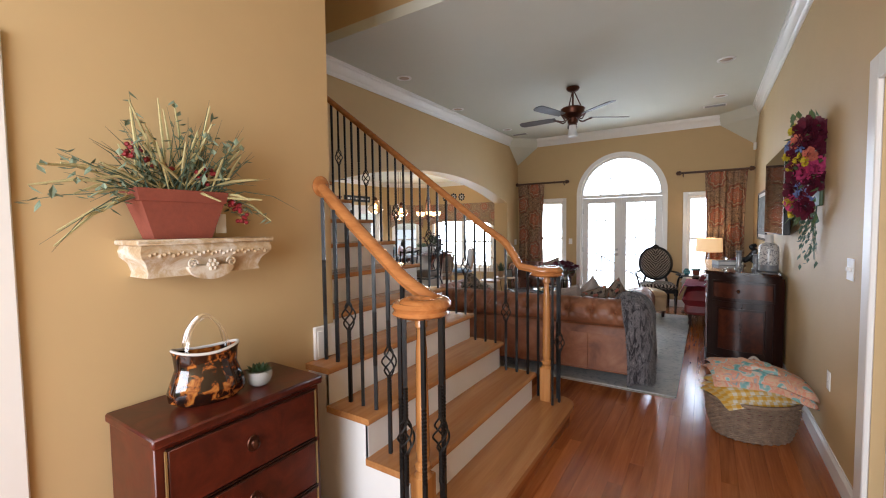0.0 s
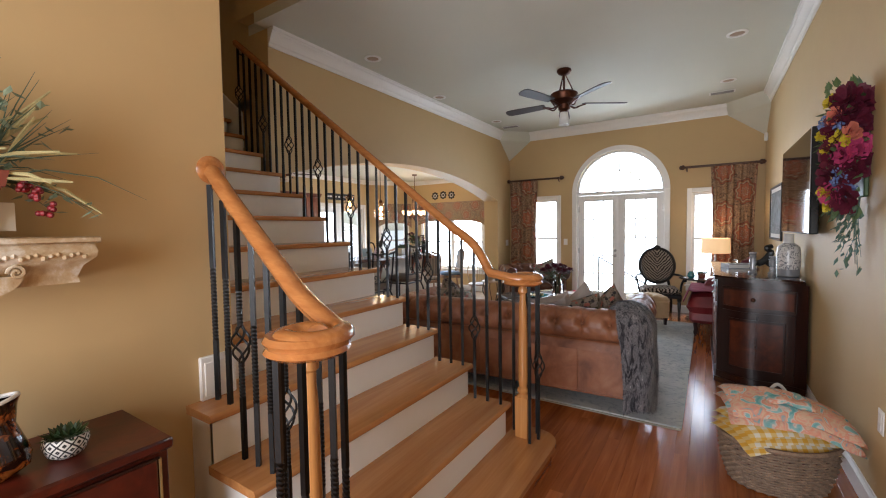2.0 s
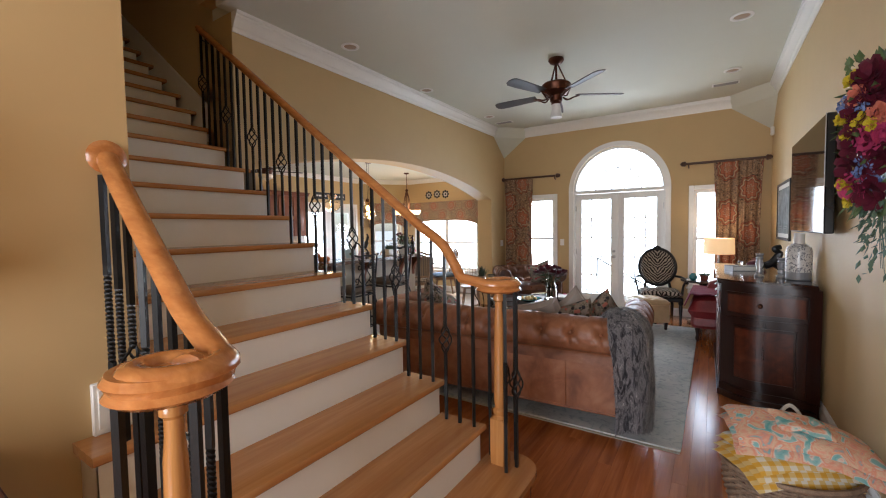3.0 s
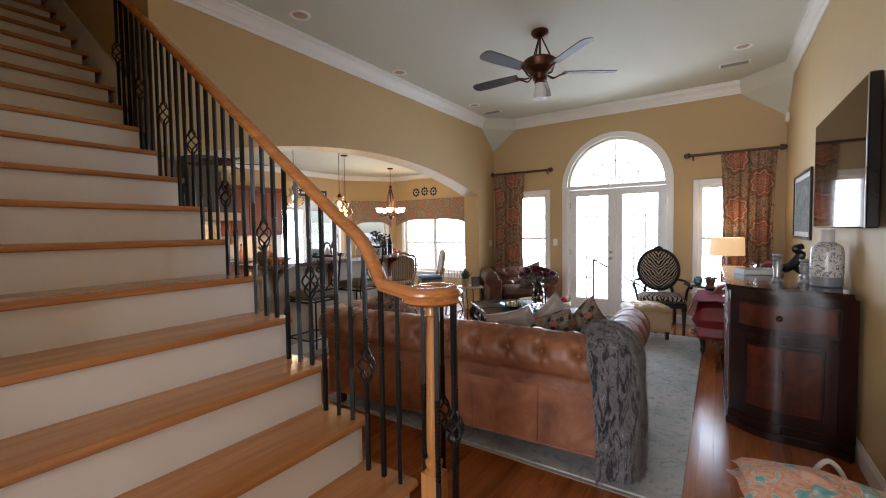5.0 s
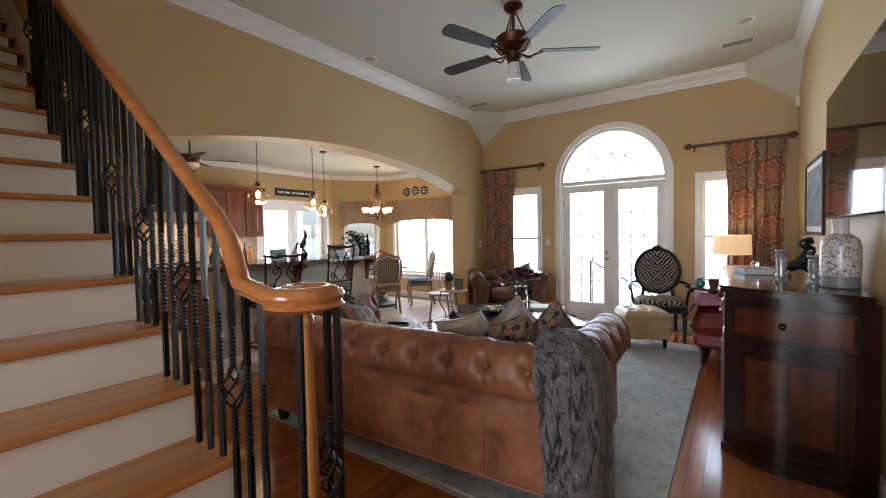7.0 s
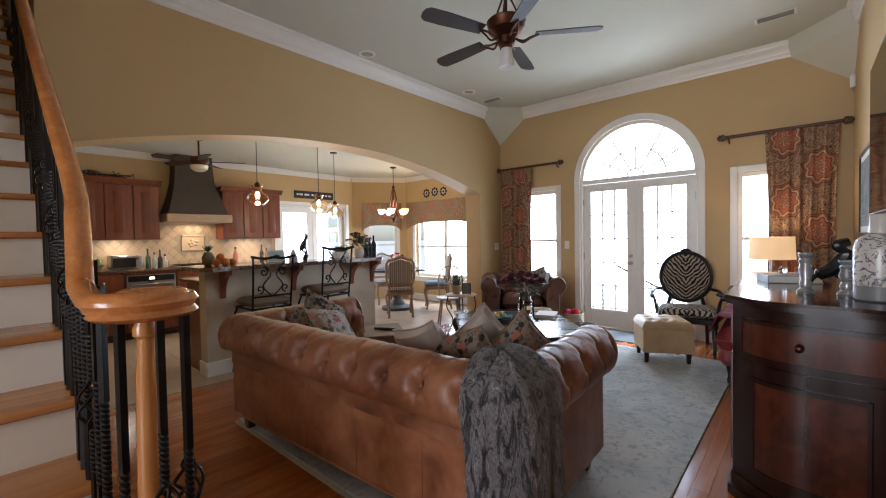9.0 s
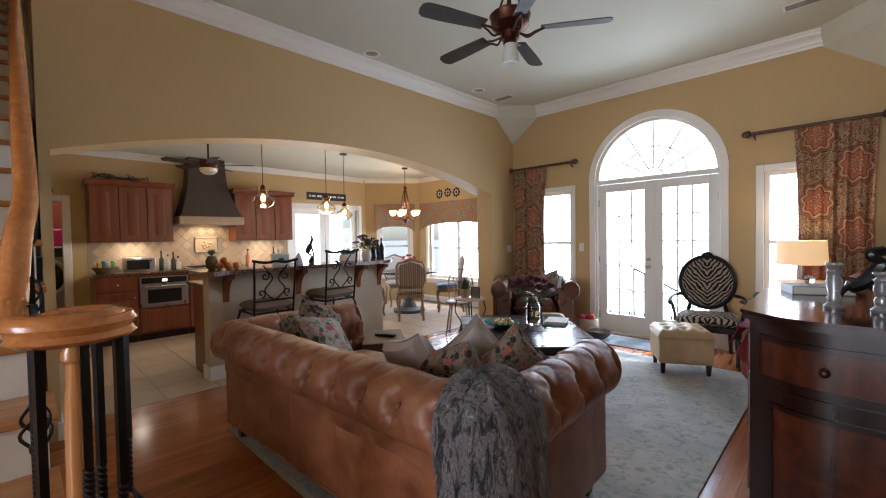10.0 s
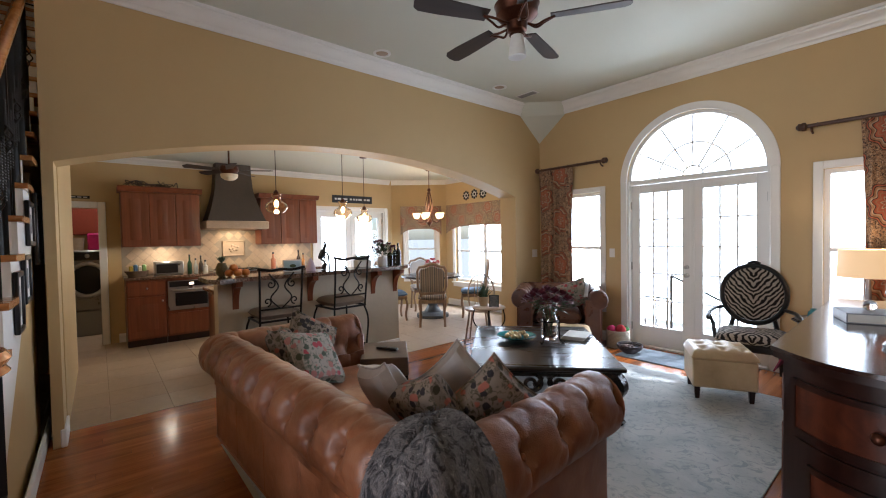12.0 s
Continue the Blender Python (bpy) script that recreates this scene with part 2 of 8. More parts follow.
def solo(name, b, material, label, category, group="", kind="", m=None, smooth=True):
    ob = new(name, b.mesh(name, material, smooth))
    if m is not None:
        ob.matrix_basis = m
    return tagged(ob, label, category, group, kind)


def structure(name, b, material, label, category, smooth=False):
    return solo(name, b, material, label, category, kind="structure", smooth=smooth)


def arc(cx, cy, r, a0, a1, n):
    return [(cx + r * math.cos(radians(a0 + (a1 - a0) * i / n)), cy + r * math.sin(radians(a0 + (a1 - a0) * i / n))) for i in range(n + 1)]


# ---- structure ----
AX, AK, RX, LX, BY, CE, KC, RY = -3.50, -3.80, 0.82, -1.75, 9.355, 3.46, 2.75, 3.57
KX, DY = -7.2, 9.9            # kitchen wall, dining window wall


def panel_wall(axis, d0, d1, u0, u1, z0, z1, holes):
    """An upright wall, its thickness d0..d1 along axis (0: x, 1: y), with rectangular holes (u0, u1, z0, z1) in order of u."""
    b = MB()

    def put(ua, ub, za, zb):
        if ub - ua > 1e-4 and zb - za > 1e-4:
            b.box((d0, ua, za), (d1, ub, zb)) if axis == 0 else b.box((ua, d0, za), (ub, d1, zb))
    u = u0
    for ha, hb, hz0, hz1 in holes:
        put(u, ha, z0, z1)
        put(ha, hb, z0, hz0)
        put(ha, hb, hz1, z1)
        u = hb
    put(u, u1, z0, z1)
    return b


# back wall with french doors under a half-round light, and two side windows
DC, DW, DH = -1.33, 0.76, 2.16
WZ0, WZ1 = 0.50, 2.07
WL, WR = (-3.05, -2.47), (-0.16, 0.42)
b = panel_wall(1, BY, BY + 0.18, AK, RX + 0.15, 0, CE + 0.1, [(*WL, WZ0, WZ1), (DC - DW, DC + DW, 0, CE + 0.1), (*WR, WZ0, WZ1)])
top = [(DC - DW, CE + 0.1), (DC - DW, DH)] + [(x, z) for x, z in arc(DC, DH, DW, 180, 90, 14)][1:] + [(DC, CE + 0.1)]
b.prism(top, BY, BY + 0.18, 1)
b.prism([(2 * DC - x, z) for x, z in reversed(top)], BY, BY + 0.18, 1)
structure("wall_back", b, WALL, "tan painted wall with arched french door opening", "wall")

# arch wall between living room and kitchen
A0, A1, AZ, AR = 3.715, 8.75, 2.06, 0.375
curve = [(A0 + (A1 - A0) * i / 40, AZ + AR * (1 - (2 * i / 40 - 1) ** 2)) for i in range(41)]
outer = [(3.652, 0.0), (A0, 0.0)] + curve + [(A1, 0.0), (BY, 0.0), (BY, CE), (3.652, CE)]
b = MB().prism(outer, AK, AX, 0).box((AK, BY, 0), (AX, DY + 0.15, KC + 0.1))
structure("wall_arch", b, WALL, "tan painted wall with a wide shallow arched opening", "wall")

# right wall, with a cased doorway near the entry
b = panel_wall(0, RX, RX + 0.15, -2.0, BY + 0.18, 0, CE + 0.1, [(2.30, 3.21, 0, 2.2)])
b.box((RX, -2.0, CE + 0.1), (RX + 0.15, 3.65, 5.4))
structure("wall_right", b, WALL, "tan painted wall along the living room", "wall")
# entry wall, with a cased opening
b = panel_wall(0, LX - 0.12, LX, -2.0, 2.2, 0, 5.4, [(-0.4, 0.76, 0, 2.08)])
b.box((-7.4, 2.08, 0), (LX - 0.12, 2.2, 5.4))
structure("wall_entry", b, WALL, "warm tan painted wall beside the staircase", "wall")
# assumed wall out of view; its opening lets the added front fill in
b = panel_wall(1, -2.15, -2.0, -3.2, 1.0, 0, 5.4, [(-1.35, 0.45, 0.05, 2.5)])
b.box((-3.3, -2.15, 0), (-3.2, 2.08, 5.4))
structure("wall_front", b, WALL, "tan painted wall behind the camera, with an assumed opening", "wall")
# wall beside the upper stairs, stairwell end and the header over the living-room edge
b = MB().box((-5.9, 3.654, 0), (AK, 3.72, 5.4)).box((-7.3, 3.654, KC + 0.12), (-5.9, 3.72, 5.4)).box((-7.4, 2.08, KC + 0.12), (-7.3, 3.72, 5.4)).box((-6.0, 2.2, 0), (-5.9, 3.3, KC)).box((AK, 3.53, CE + 0.1), (RX, 3.65, 5.4)).box((AK, 3.654, CE), (AX, 3.72, 5.4))
structure("wall_stairwell", b, WALL, "tan painted wall of the stairwell", "wall")
structure("ceiling_foyer", MB().box((-7.4, -2.15, 5.4), (1.0, 3.65, 5.5)), CEIL, "white painted high foyer ceiling", "ceiling")

b = MB().box((AK, 3.65, CE), (RX, BY, CE + 0.1))
b.box((AX - 0.02, 3.53, CE - 0.0), (RX, 3.65, CE + 0.1))
structure("ceiling_living", b, CEIL, "white painted living room ceiling", "ceiling")
# kitchen shell
b = panel_wall(0, KX - 0.15, KX, 3.3, 8.95, 0, KC + 0.1, [(3.42, 3.95, 0, 1.98), (7.20, 8.76, 0, 2.06)])
b.box((KX, 3.2, 0), (-5.9, 3.3, KC + 0.1)).box((-6.0, 3.3, 0), (-5.9, 3.65, KC + 0.1))
structure("wall_kitchen", b, WALL, "tan painted kitchen wall", "wall")
SL = math.hypot(0.75, DY - 8.95)
SM = Matrix.Translation((KX, 8.95, 0)) @ Matrix.Rotation(math.atan2(DY - 8.95, 0.75), 4, "Z")
b = panel_wall(1, 0, 0.15, 0, SL, 0, KC + 0.1, [(0.32, 0.98, 0.62, 1.84)])
b.v = [tuple(SM @ Vector(p)) for p in b.v]
structure("wall_bay", b, WALL, "tan painted angled wall of the breakfast bay", "wall")
b = panel_wall(1, DY, DY + 0.15, KX + 0.75, AK, 0, KC + 0.1, [(-6.15, -4.45, 0.52, 1.84)])
structure("wall_dining", b, WALL, "tan painted breakfast bay wall with a double window", "wall")
structure("ceiling_kitchen", MB().box((KX - 0.15, 3.654, KC), (AK, DY + 0.15, KC + 0.1)), CEIL, "white painted kitchen ceiling", "ceiling")
# laundry beyond the kitchen doorway
b = MB().box((-9.0, 3.0, 0), (-8.9, 5.2, KC)).box((-8.9, 3.0, 0), (KX - 0.15, 3.1, KC)).box((-8.9, 5.1, 0), (KX - 0.15, 5.2, KC))
structure("wall_laundry", b, WALL, "tan painted laundry walls", "wall")
structure("ceiling_laundry", MB().box((-9.0, 3.0, KC), (KX - 0.15, 5.2, KC + 0.1)), CEIL, "white laundry ceiling", "ceiling")

# ceiling corner fillets
def corner_fillet(x, y, dx, dy, w, zt, zb):
    p = [(x, y, zb), (x + dx * w, y, zt), (x, y - dy * w, zt), (x, y, zt + 0.001), (x + dx * w * 1.25, y, CE), (x, y - dy * w * 1.25, CE), (x, y, CE)]
    return MB().add(p, [(0, 1, 2), (1, 4, 5, 2), (0, 3, 1), (0, 2, 3), (3, 6, 4, 1), (3, 2, 5, 6), (4, 6, 5)])


structure("ceiling_corner_left", corner_fillet(AX, BY, 1, 1, 0.46, 3.28, 2.93), CEIL, "white sloped plaster corner under the ceiling", "ceiling")
structure("ceiling_corner_right", corner_fillet(RX, BY, -1, 1, 0.50, 3.28, 2.90), CEIL, "white sloped plaster corner under the ceiling", "ceiling")

# crown mouldings: (distance from the wall, drop) section swept straight
CROWN = [(0, 0.17), (0.012, 0.17), (0.014, 0.15), (0.022, 0.135), (0.03, 0.13), (0.034, 0.11), (0.06, 0.06), (0.074, 0.05), (0.078, 0.032), (0.09, 0.028), (0.092, 0.0), (0, 0.0)]


def crown(axis, wall, side, u0, u1, z, k=1.0):
    sec = [(wall + side * d * k, z - h * k) for d, h in CROWN]
    if axis == 1:                       # runs along y, section in x z
        return MB().prism(sec, u0, u1, 1)
    return MB().prism(sec, u0, u1, 0)   # runs along x, section in y z


structure("trim_crown_arch", crown(1, AX, 1, 3.654, BY - 0.40, CE), TRIM, "white crown moulding", "crown moulding", True)
structure("trim_crown_right", crown(1, RX, -1, 3.654, BY - 0.48, CE), TRIM, "white crown moulding", "crown moulding", True)
structure("trim_crown_back", crown(0, BY, -1, AX + 0.40, RX - 0.48, CE), TRIM, "white crown moulding", "crown moulding", True)
structure("trim_crown_kitchen", crown(1, KX, 1, 3.3, 8.9, KC, 0.6), TRIM, "white kitchen crown moulding", "crown moulding", True)
structure("trim_crown_dining", crown(0, DY, -1, KX + 0.78, AK, KC, 0.6), TRIM, "white kitchen crown moulding", "crown moulding", True)
b = crown(0, 0, -1, 0.0, SL, KC, 0.6)
b.v = [tuple(SM @ Vector(p)) for p in b.v]
structure("trim_crown_bay", b, TRIM, "white kitchen crown moulding", "crown moulding", True)


# baseboards
def baseboard(axis, wall, side, u0, u1, h=0.13):
    sec = [(wall, 0.0), (wall + side * 0.016, 0.0), (wall + side * 0.016, h - 0.03), (wall + side * 0.008, h - 0.012), (wall + side * 0.006, h), (wall, h)]
    return MB().prism(sec, u0, u1, axis)


for nm, ax, w, sd, u0, u1 in (("right", 1, RX, -1, 3.34, BY), ("back_1", 0, BY, -1, AX, DC - DW - 0.1), ("back_2", 0, BY, -1, DC + DW + 0.1, RX),
                              ("arch", 1, AX, 1, A1, BY), ("stairs", 0, 3.605, 1, -3.88, -1.05), ("entry", 1, LX, 1, 0.87, 2.2), ("dining", 0, DY, -1, KX + 0.8, AK), ("kitchen", 1, KX, 1, 4.14, 4.3)):
    structure("baseboard_" + nm, baseboard(ax, w, sd, u0, u1), TRIM, "white painted baseboard", "baseboard")
structure("baseboard_jamb", MB().cbox((AK - 0.015, 3.695, 0), (AX + 0.012, A0 + 0.016, 0.13), 0.006), TRIM, "white painted baseboard round the arch jamb", "baseboard")


# ---- windows and doors of the back wall ----
def casing(b, x0, x1, z0, z1, y, w=0.075, d=0.02, sill=True):
    b.cbox((x0 - w, y - d, z0), (x0, y, z1 + w), 0.005)
    b.cbox((x1, y - d, z0), (x1 + w, y, z1 + w), 0.005)
    b.cbox((x0, y - d, z1), (x1, y, z1 + w), 0.005)
    if sill:
        b.cbox((x0 - w - 0.02, y - 0.05, z0 - 0.03), (x1 + w + 0.02, y, z0), 0.006)
        b.cbox((x0 - w, y - 0.015, z0 - 0.11), (x1 + w, y, z0 - 0.03), 0.004)


def window(name, m, w, z0, z1, label, halves=1):
    """A sash window; local x across, y out, origin at its left foot on the wall's inner face."""
    t = thing(name, label, "window", m=m, kind="structure")
    c = MB()
    casing(c, 0, w, z0, z1, 0)
    part("window_casing", c, TRIM, t)
    fr = MB()
    for a in range(halves):
        xa, xb = w * a / halves, w * (a + 1) / halves
        for x0, x1 in ((xa, xa + 0.045), (xb - 0.045, xb)):
            fr.box((x0, 0.05, z0), (x1, 0.11, z1))
        zm = z0 + (z1 - z0) * 0.5
        for za, zb in ((z0, z0 + 0.06), (zm - 0.02, zm + 0.02), (z1 - 0.045, z1)):
            fr.box((xa + 0.045, 0.052, za), (xb - 0.045, 0.108, zb))
        for za, zb in ((z0 + 0.06, zm - 0.02), (zm + 0.02, z1 - 0.045)):
            p = part("pane", MB().box((xa + 0.046, 0.078, za + 0.001), (xb - 0.046, 0.082, zb - 0.001)), GLASS, t)
            p.visible_shadow = False
    part("window_frame", fr, TRIM, t)
    return t


window("window_1", Matrix.Translation((WL[0], BY, 0)), WL[1] - WL[0], WZ0, WZ1, "white sash window beside the french doors")
window("window_2", Matrix.Translation((WR[0], BY, 0)), WR[1] - WR[0], WZ0, WZ1, "white sash window half behind a patterned curtain")
window("window_3", Matrix.Translation((-6.15, DY, 0)), 1.7, 0.52, 1.84, "white double sash window of the breakfast bay", 2)
window("window_4", SM @ Matrix.Translation((0.32, 0, 0)), 0.66, 0.62, 1.84, "white sash window in the angled bay wall")

KNOB = plain("brushed_nickel", (0.45, 0.44, 0.42), 0.3, 1.0, 0.05)


def door_leaf(t, x0, x1, z1, cols, rows, y0=0.06, hinge=1, m=None):
    """A glazed door leaf with muntins, panes and knob; local x across, y out."""
    d = part("door_leaf", MB().cbox((x0, y0, 0.02), (x0 + 0.11, y0 + 0.045, z1), 0.003).cbox((x1 - 0.11, y0, 0.02), (x1, y0 + 0.045, z1), 0.003)
             .cbox((x0 + 0.11, y0, 0.02), (x1 - 0.11, y0 + 0.045, 0.27), 0.003).cbox((x0 + 0.11, y0, z1 - 0.11), (x1 - 0.11, y0 + 0.045, z1), 0.003), TRIM, t)
    gx0, gx1, gz0, gz1 = x0 + 0.11, x1 - 0.11, 0.27, z1 - 0.11
    for i in range(1, cols):
        x = gx0 + (gx1 - gx0) * i / cols
        part("muntin", MB().box((x - 0.009, y0 + 0.006, gz0), (x + 0.009, y0 + 0.034, gz1)), TRIM, d)
    for j in range(1, rows):
        z = gz0 + (gz1 - gz0) * j / rows
        part("muntin", MB().box((gx0, y0 + 0.007, z - 0.008), (gx1, y0 + 0.033, z + 0.008)), TRIM, d)
    p = part("pane", MB().box((gx0, y0 + 0.021, gz0), (gx1, y0 + 0.025, gz1)), GLASS, d)
    p.visible_shadow = False
    hx = x0 if hinge < 0 else x1
    for z in (0.25, 1.05, 1.85):
        part("hinge", MB().box((hx - 0.012, y0 - 0.008, z - 0.05), (hx + 0.012, y0 + 0.002, z + 0.05)), KNOB, d)
    return d


t = thing("door_1", "white glazed french doors under a half-round fan light", "door", m=Matrix.Translation((DC, BY, 0)), kind="structure")
dl = door_leaf(t, -DW + 0.025, -0.002, 2.11, 3, 5, hinge=-1)
door_leaf(t, 0.002, DW - 0.025, 2.11, 3, 5, hinge=1)
for z, r in ((0.96, 0.028), (1.06, 0.024)):
    part("door_knob", MB().lathe((0, 0, 0), [(r, 0), (r, 0.006), (0.01, 0.01), (0.01, 0.03), (r * 0.9, 0.04), (r * 0.9, 0.055), (0.004, 0.065)], 14, Matrix.Rotation(radians(90), 4, "X")), KNOB, dl, "brushed nickel knob", m=pose(-0.055, 0.058, z))
part("astragal", MB().cbox((-0.022, 0.045, 0.02), (0.022, 0.058, 2.11), 0.004), TRIM, t)
b = MB().box((-DW, 0, 0), (-DW + 0.022, 0.16, DH)).box((DW - 0.022, 0, 0), (DW, 0.16, DH)).box((-DW, 0.02, 2.115), (DW, 0.15, 2.175)).box((-DW, 0, 0), (DW, 0.16, 0.018))
part("door_frame", b, TRIM, t)
# casing round the arch
b = MB()
W = 0.085
b.cbox((-DW - W, -0.022, 0), (-DW, 0, DH), 0.005).cbox((DW, -0.022, 0), (DW + W, 0, DH), 0.005)
n = 36
for i in range(n):
    a0, a1 = math.pi * i / n, math.pi * (i + 1) / n
    q = [(math.cos(a) * r, math.sin(a) * r + DH) for a, r in ((a0, DW), (a0, DW + W), (a1, DW + W), (a1, DW))]
    b.prism(q, -0.022, 0, 1)
    q = [(math.cos(a) * r, math.sin(a) * r + DH) for a, r in ((a0, DW - 0.04), (a0, DW), (a1, DW), (a1, DW - 0.04))]
    b.prism(q, 0.03, 0.15, 1)
part("arch_casing", b, TRIM, t)
fan = MB()
for a in (30, 60, 90, 120, 150):
    c, q = math.cos(radians(a)), math.sin(radians(a))
    fan.tube([(0.11 * c, 0.08, DH + 0.11 * q), (DW - 0.03) * Vector((c, 0, q)) + Vector((0, 0.08, DH))], 0.012, 6)
for r in (0.11, 0.39):
    fan.tube([(r * math.cos(radians(a)), 0.08, DH + 0.01 + r * math.sin(radians(a))) for a in range(0, 181, 9)], 0.012, 6)
part("fan_muntin", fan, TRIM, t)
p = part("fan_pane", MB().prism([(x, z) for x, z in arc(0, DH + 0.012, DW - 0.03, 0, 180, 24)], 0.084, 0.088, 1), GLASS, t)
p.visible_shadow = False

# kitchen french doors
KM = Matrix.Translation((KX, 7.20, 0)) @ Matrix.Rotation(radians(90), 4, "Z")
t = thing("door_2", "white glazed double doors in the kitchen", "door", m=KM, kind="structure")
door_leaf(t, 0.03, 0.778, 2.03, 1, 1, hinge=-1)
door_leaf(t, 0.782, 1.53, 2.03, 1, 1, hinge=1)
b = MB()
casing(b, 0, 1.56, 0, 2.06, 0, sill=False)
b.box((0, 0, 0), (0.028, 0.15, 2.06)).box((1.532, 0, 0), (1.56, 0.15, 2.06)).box((0, 0.002, 2.033), (1.56, 0.15, 2.06))
part("door_frame", b, TRIM, t)
# laundry doorway, entry openings: casings
t = thing("doorway_1", "cream cased doorway to the laundry", "doorway", m=Matrix.Translation((KX, 3.42, 0)) @ Matrix.Rotation(radians(90), 4, "Z"), kind="structure")
b = MB()
casing(b, 0, 0.53, 0, 1.98, 0, 0.09, sill=False)
part("door_casing", b, TRIM, t)
t = thing("doorway_2", "white cased doorway off the entry", "doorway", m=Matrix.Translation((LX, -0.4, 0)) @ Matrix.Rotation(radians(90), 4, "Z"), kind="structure")
b = MB()
casing(b, 0, 1.16, 0, 2.08, 0, 0.1, sill=False)
part("door_casing", b, TRIM, t)
t = thing("doorway_3", "white panelled door in a white casing", "door", m=Matrix.Translation((RX, 3.21, 0)) @ Matrix.Rotation(radians(-90), 4, "Z"), kind="structure")
b = MB()
casing(b, 0, 0.91, 0, 2.2, 0, 0.12, 0.026, sill=False)
part("door_casing", b, TRIM, t)
part("door_leaf", MB().cbox((0.003, 0.05, 0.01), (0.907, 0.09, 2.195), 0.004), TRIM, t)
structure("wall_side_room", MB().box((-3.2, -0.5, 0), (-3.15, 0.9, 2.6)), WALL, "tan wall of the room off the entry", "wall")

# ---- floors ----
structure("floor_base", MB().box((AK - 0.01, -2.15, -0.12), (RX + 0.15, BY + 0.18, -0.012)), plain("subfloor", (0.08, 0.03, 0.012), 0.7), "dark floor under the oak boards", "floor")
structure("floor_kitchen", MB().box((-9.0, 3.0, -0.12), (AK - 0.01, DY + 0.15, -0.008)), GROUT, "grouted kitchen floor under stone tiles", "floor")
structure("floor_side_room", MB().box((-3.3, -2.15, -0.12), (AK + 0.74 + 1.22, 2.08, -0.013)), plain("dark_floor", (0.12, 0.04, 0.015), 0.4), "dark wood floor of the side room", "floor")
# outdoor glare is put into the ground's pale colour so the panes read white
structure("ground", MB().box((-400, BY + 0.2, -0.6), (400, 500, -0.5)), plain("overexposed_ground", (0.55, 0.55, 0.50), 0.9), "ground outside the windows, coloured pale as if overexposed", "ground")
structure("ground_front", MB().box((-400, -500, -0.6), (400, -2.2, -0.5)), plain("lawn", (0.12, 0.16, 0.05), 0.9), "pale lawn in front of the house", "ground")

# ---- staircase ----
SR, SN = 0.211, 0.283                     # rise and going
T0X, T0Z = -1.275, 0.575                   # nosing and top of the third step


def nose_x(k):
    return T0X - SN * (k - 2)


def top_z(k):
    return T0Z + SR * (k - 2)


NSTEP = 22
SY0, SY1 = 1.99, 3.60
stair = thing("staircase", "open oak staircase with white risers", "staircase")


def starting_step(x0, x1, r):
    """Plan of the bullnosed lowest step, rounded at both ends."""
    out = [(x0, 1.98 - r)] + [(x1 - r + r * math.cos(radians(a)), 1.98 + r * math.sin(radians(a))) for a in range(-90, 1, 10)]
    return out + [(x1 - r + r * math.cos(radians(a)), 3.63 + r * math.sin(radians(a))) for a in range(0, 91, 10)] + [(x0, 3.63 + r)]


for k in range(NSTEP):
    x1, x0, z = nose_x(k) if k else -0.70, nose_x(k + 1) - 0.03, top_z(k)
    ya = SY0 if x1 > LX else 2.203
    if k == 0:
        part("tread", MB().prism(starting_step(x0, x1, 0.16), z - 0.032, z, 2), OAKS, stair)
        part("riser", MB().prism(starting_step(x0, x1 - 0.03, 0.14), 0.0, z - 0.032, 2), OAKF, stair, "red-brown oak bullnose riser")
        continue
    b = MB().prism([(x0, z - 0.034), (x1 - 0.008, z - 0.034), (x1 - 0.001, z - 0.027), (x1, z - 0.017), (x1 - 0.002, z - 0.008), (x1 - 0.008, z - 0.001), (x1 - 0.014, z), (x0, z)], ya, SY1 + (0.03 if x1 > -3.3 else 0.02), 1)
    part("tread", b, OAKS, stair)
    part("riser", MB().box((x1 - 0.045, ya + 0.02, top_z(k - 1) - 0.03), (x1 - 0.027, SY1 - 0.02, z - 0.034)), TRIM, stair)
# closed white sides under the treads
def side_outline(k0, k1):
    pts = []
    for k in range(k0, k1):
        pts += [(nose_x(k) - 0.03, top_z(k - 1) - 0.034 if k > k0 else 0.0), (nose_x(k) - 0.03, top_z(k) - 0.035)]
    pts.append((nose_x(k1) - 0.03, top_z(k1 - 1) - 0.035))
    return pts


pts = side_outline(1, 9)
low = [(nose_x(9) - 0.03, top_z(8) - 0.40), (-1.45, 0.0)]
part("stringer", MB().prism(pts + low, SY1 - 0.035, SY1 + 0.005, 1), TRIM, stair, "white painted saw-tooth stringer")
part("stringer", MB().prism(side_outline(1, 4) + [(nose_x(4) - 0.03, 0.0)], SY0 + 0.02, SY0 + 0.05, 1), TRIM, stair, "white painted saw-tooth stringer")
# wall under the open flight
structure("wall_under_stairs", MB().prism([(-1.20, 0.0), (AK, 0.0), (AK, top_z(9) - 0.05), (nose_x(8), top_z(8) - 0.42)], SY1 - 0.075, SY1 - 0.03, 1), WALL, "tan painted wall under the staircase", "wall")
part("skirt_board", MB().prism([(-3.95, top_z(11) - 0.1), (-3.95, top_z(11) + 0.26), (-7.2, top_z(11) + 0.26 + 3.25 * SR / SN), (-7.2, top_z(11) - 0.1 + 3.25 * SR / SN)], 3.628, 3.652, 1), TRIM, stair, "white skirt board")
part("skirt_end", MB().cbox((LX, 2.045, top_z(3) + 0.001), (LX + 0.022, 2.20, top_z(3) + 0.19), 0.004).cbox((LX + 0.02, 2.06, top_z(3) + 0.02), (LX + 0.028, 2.185, top_z(3) + 0.165), 0.004), TRIM, stair, "white skirt board end at the wall corner")


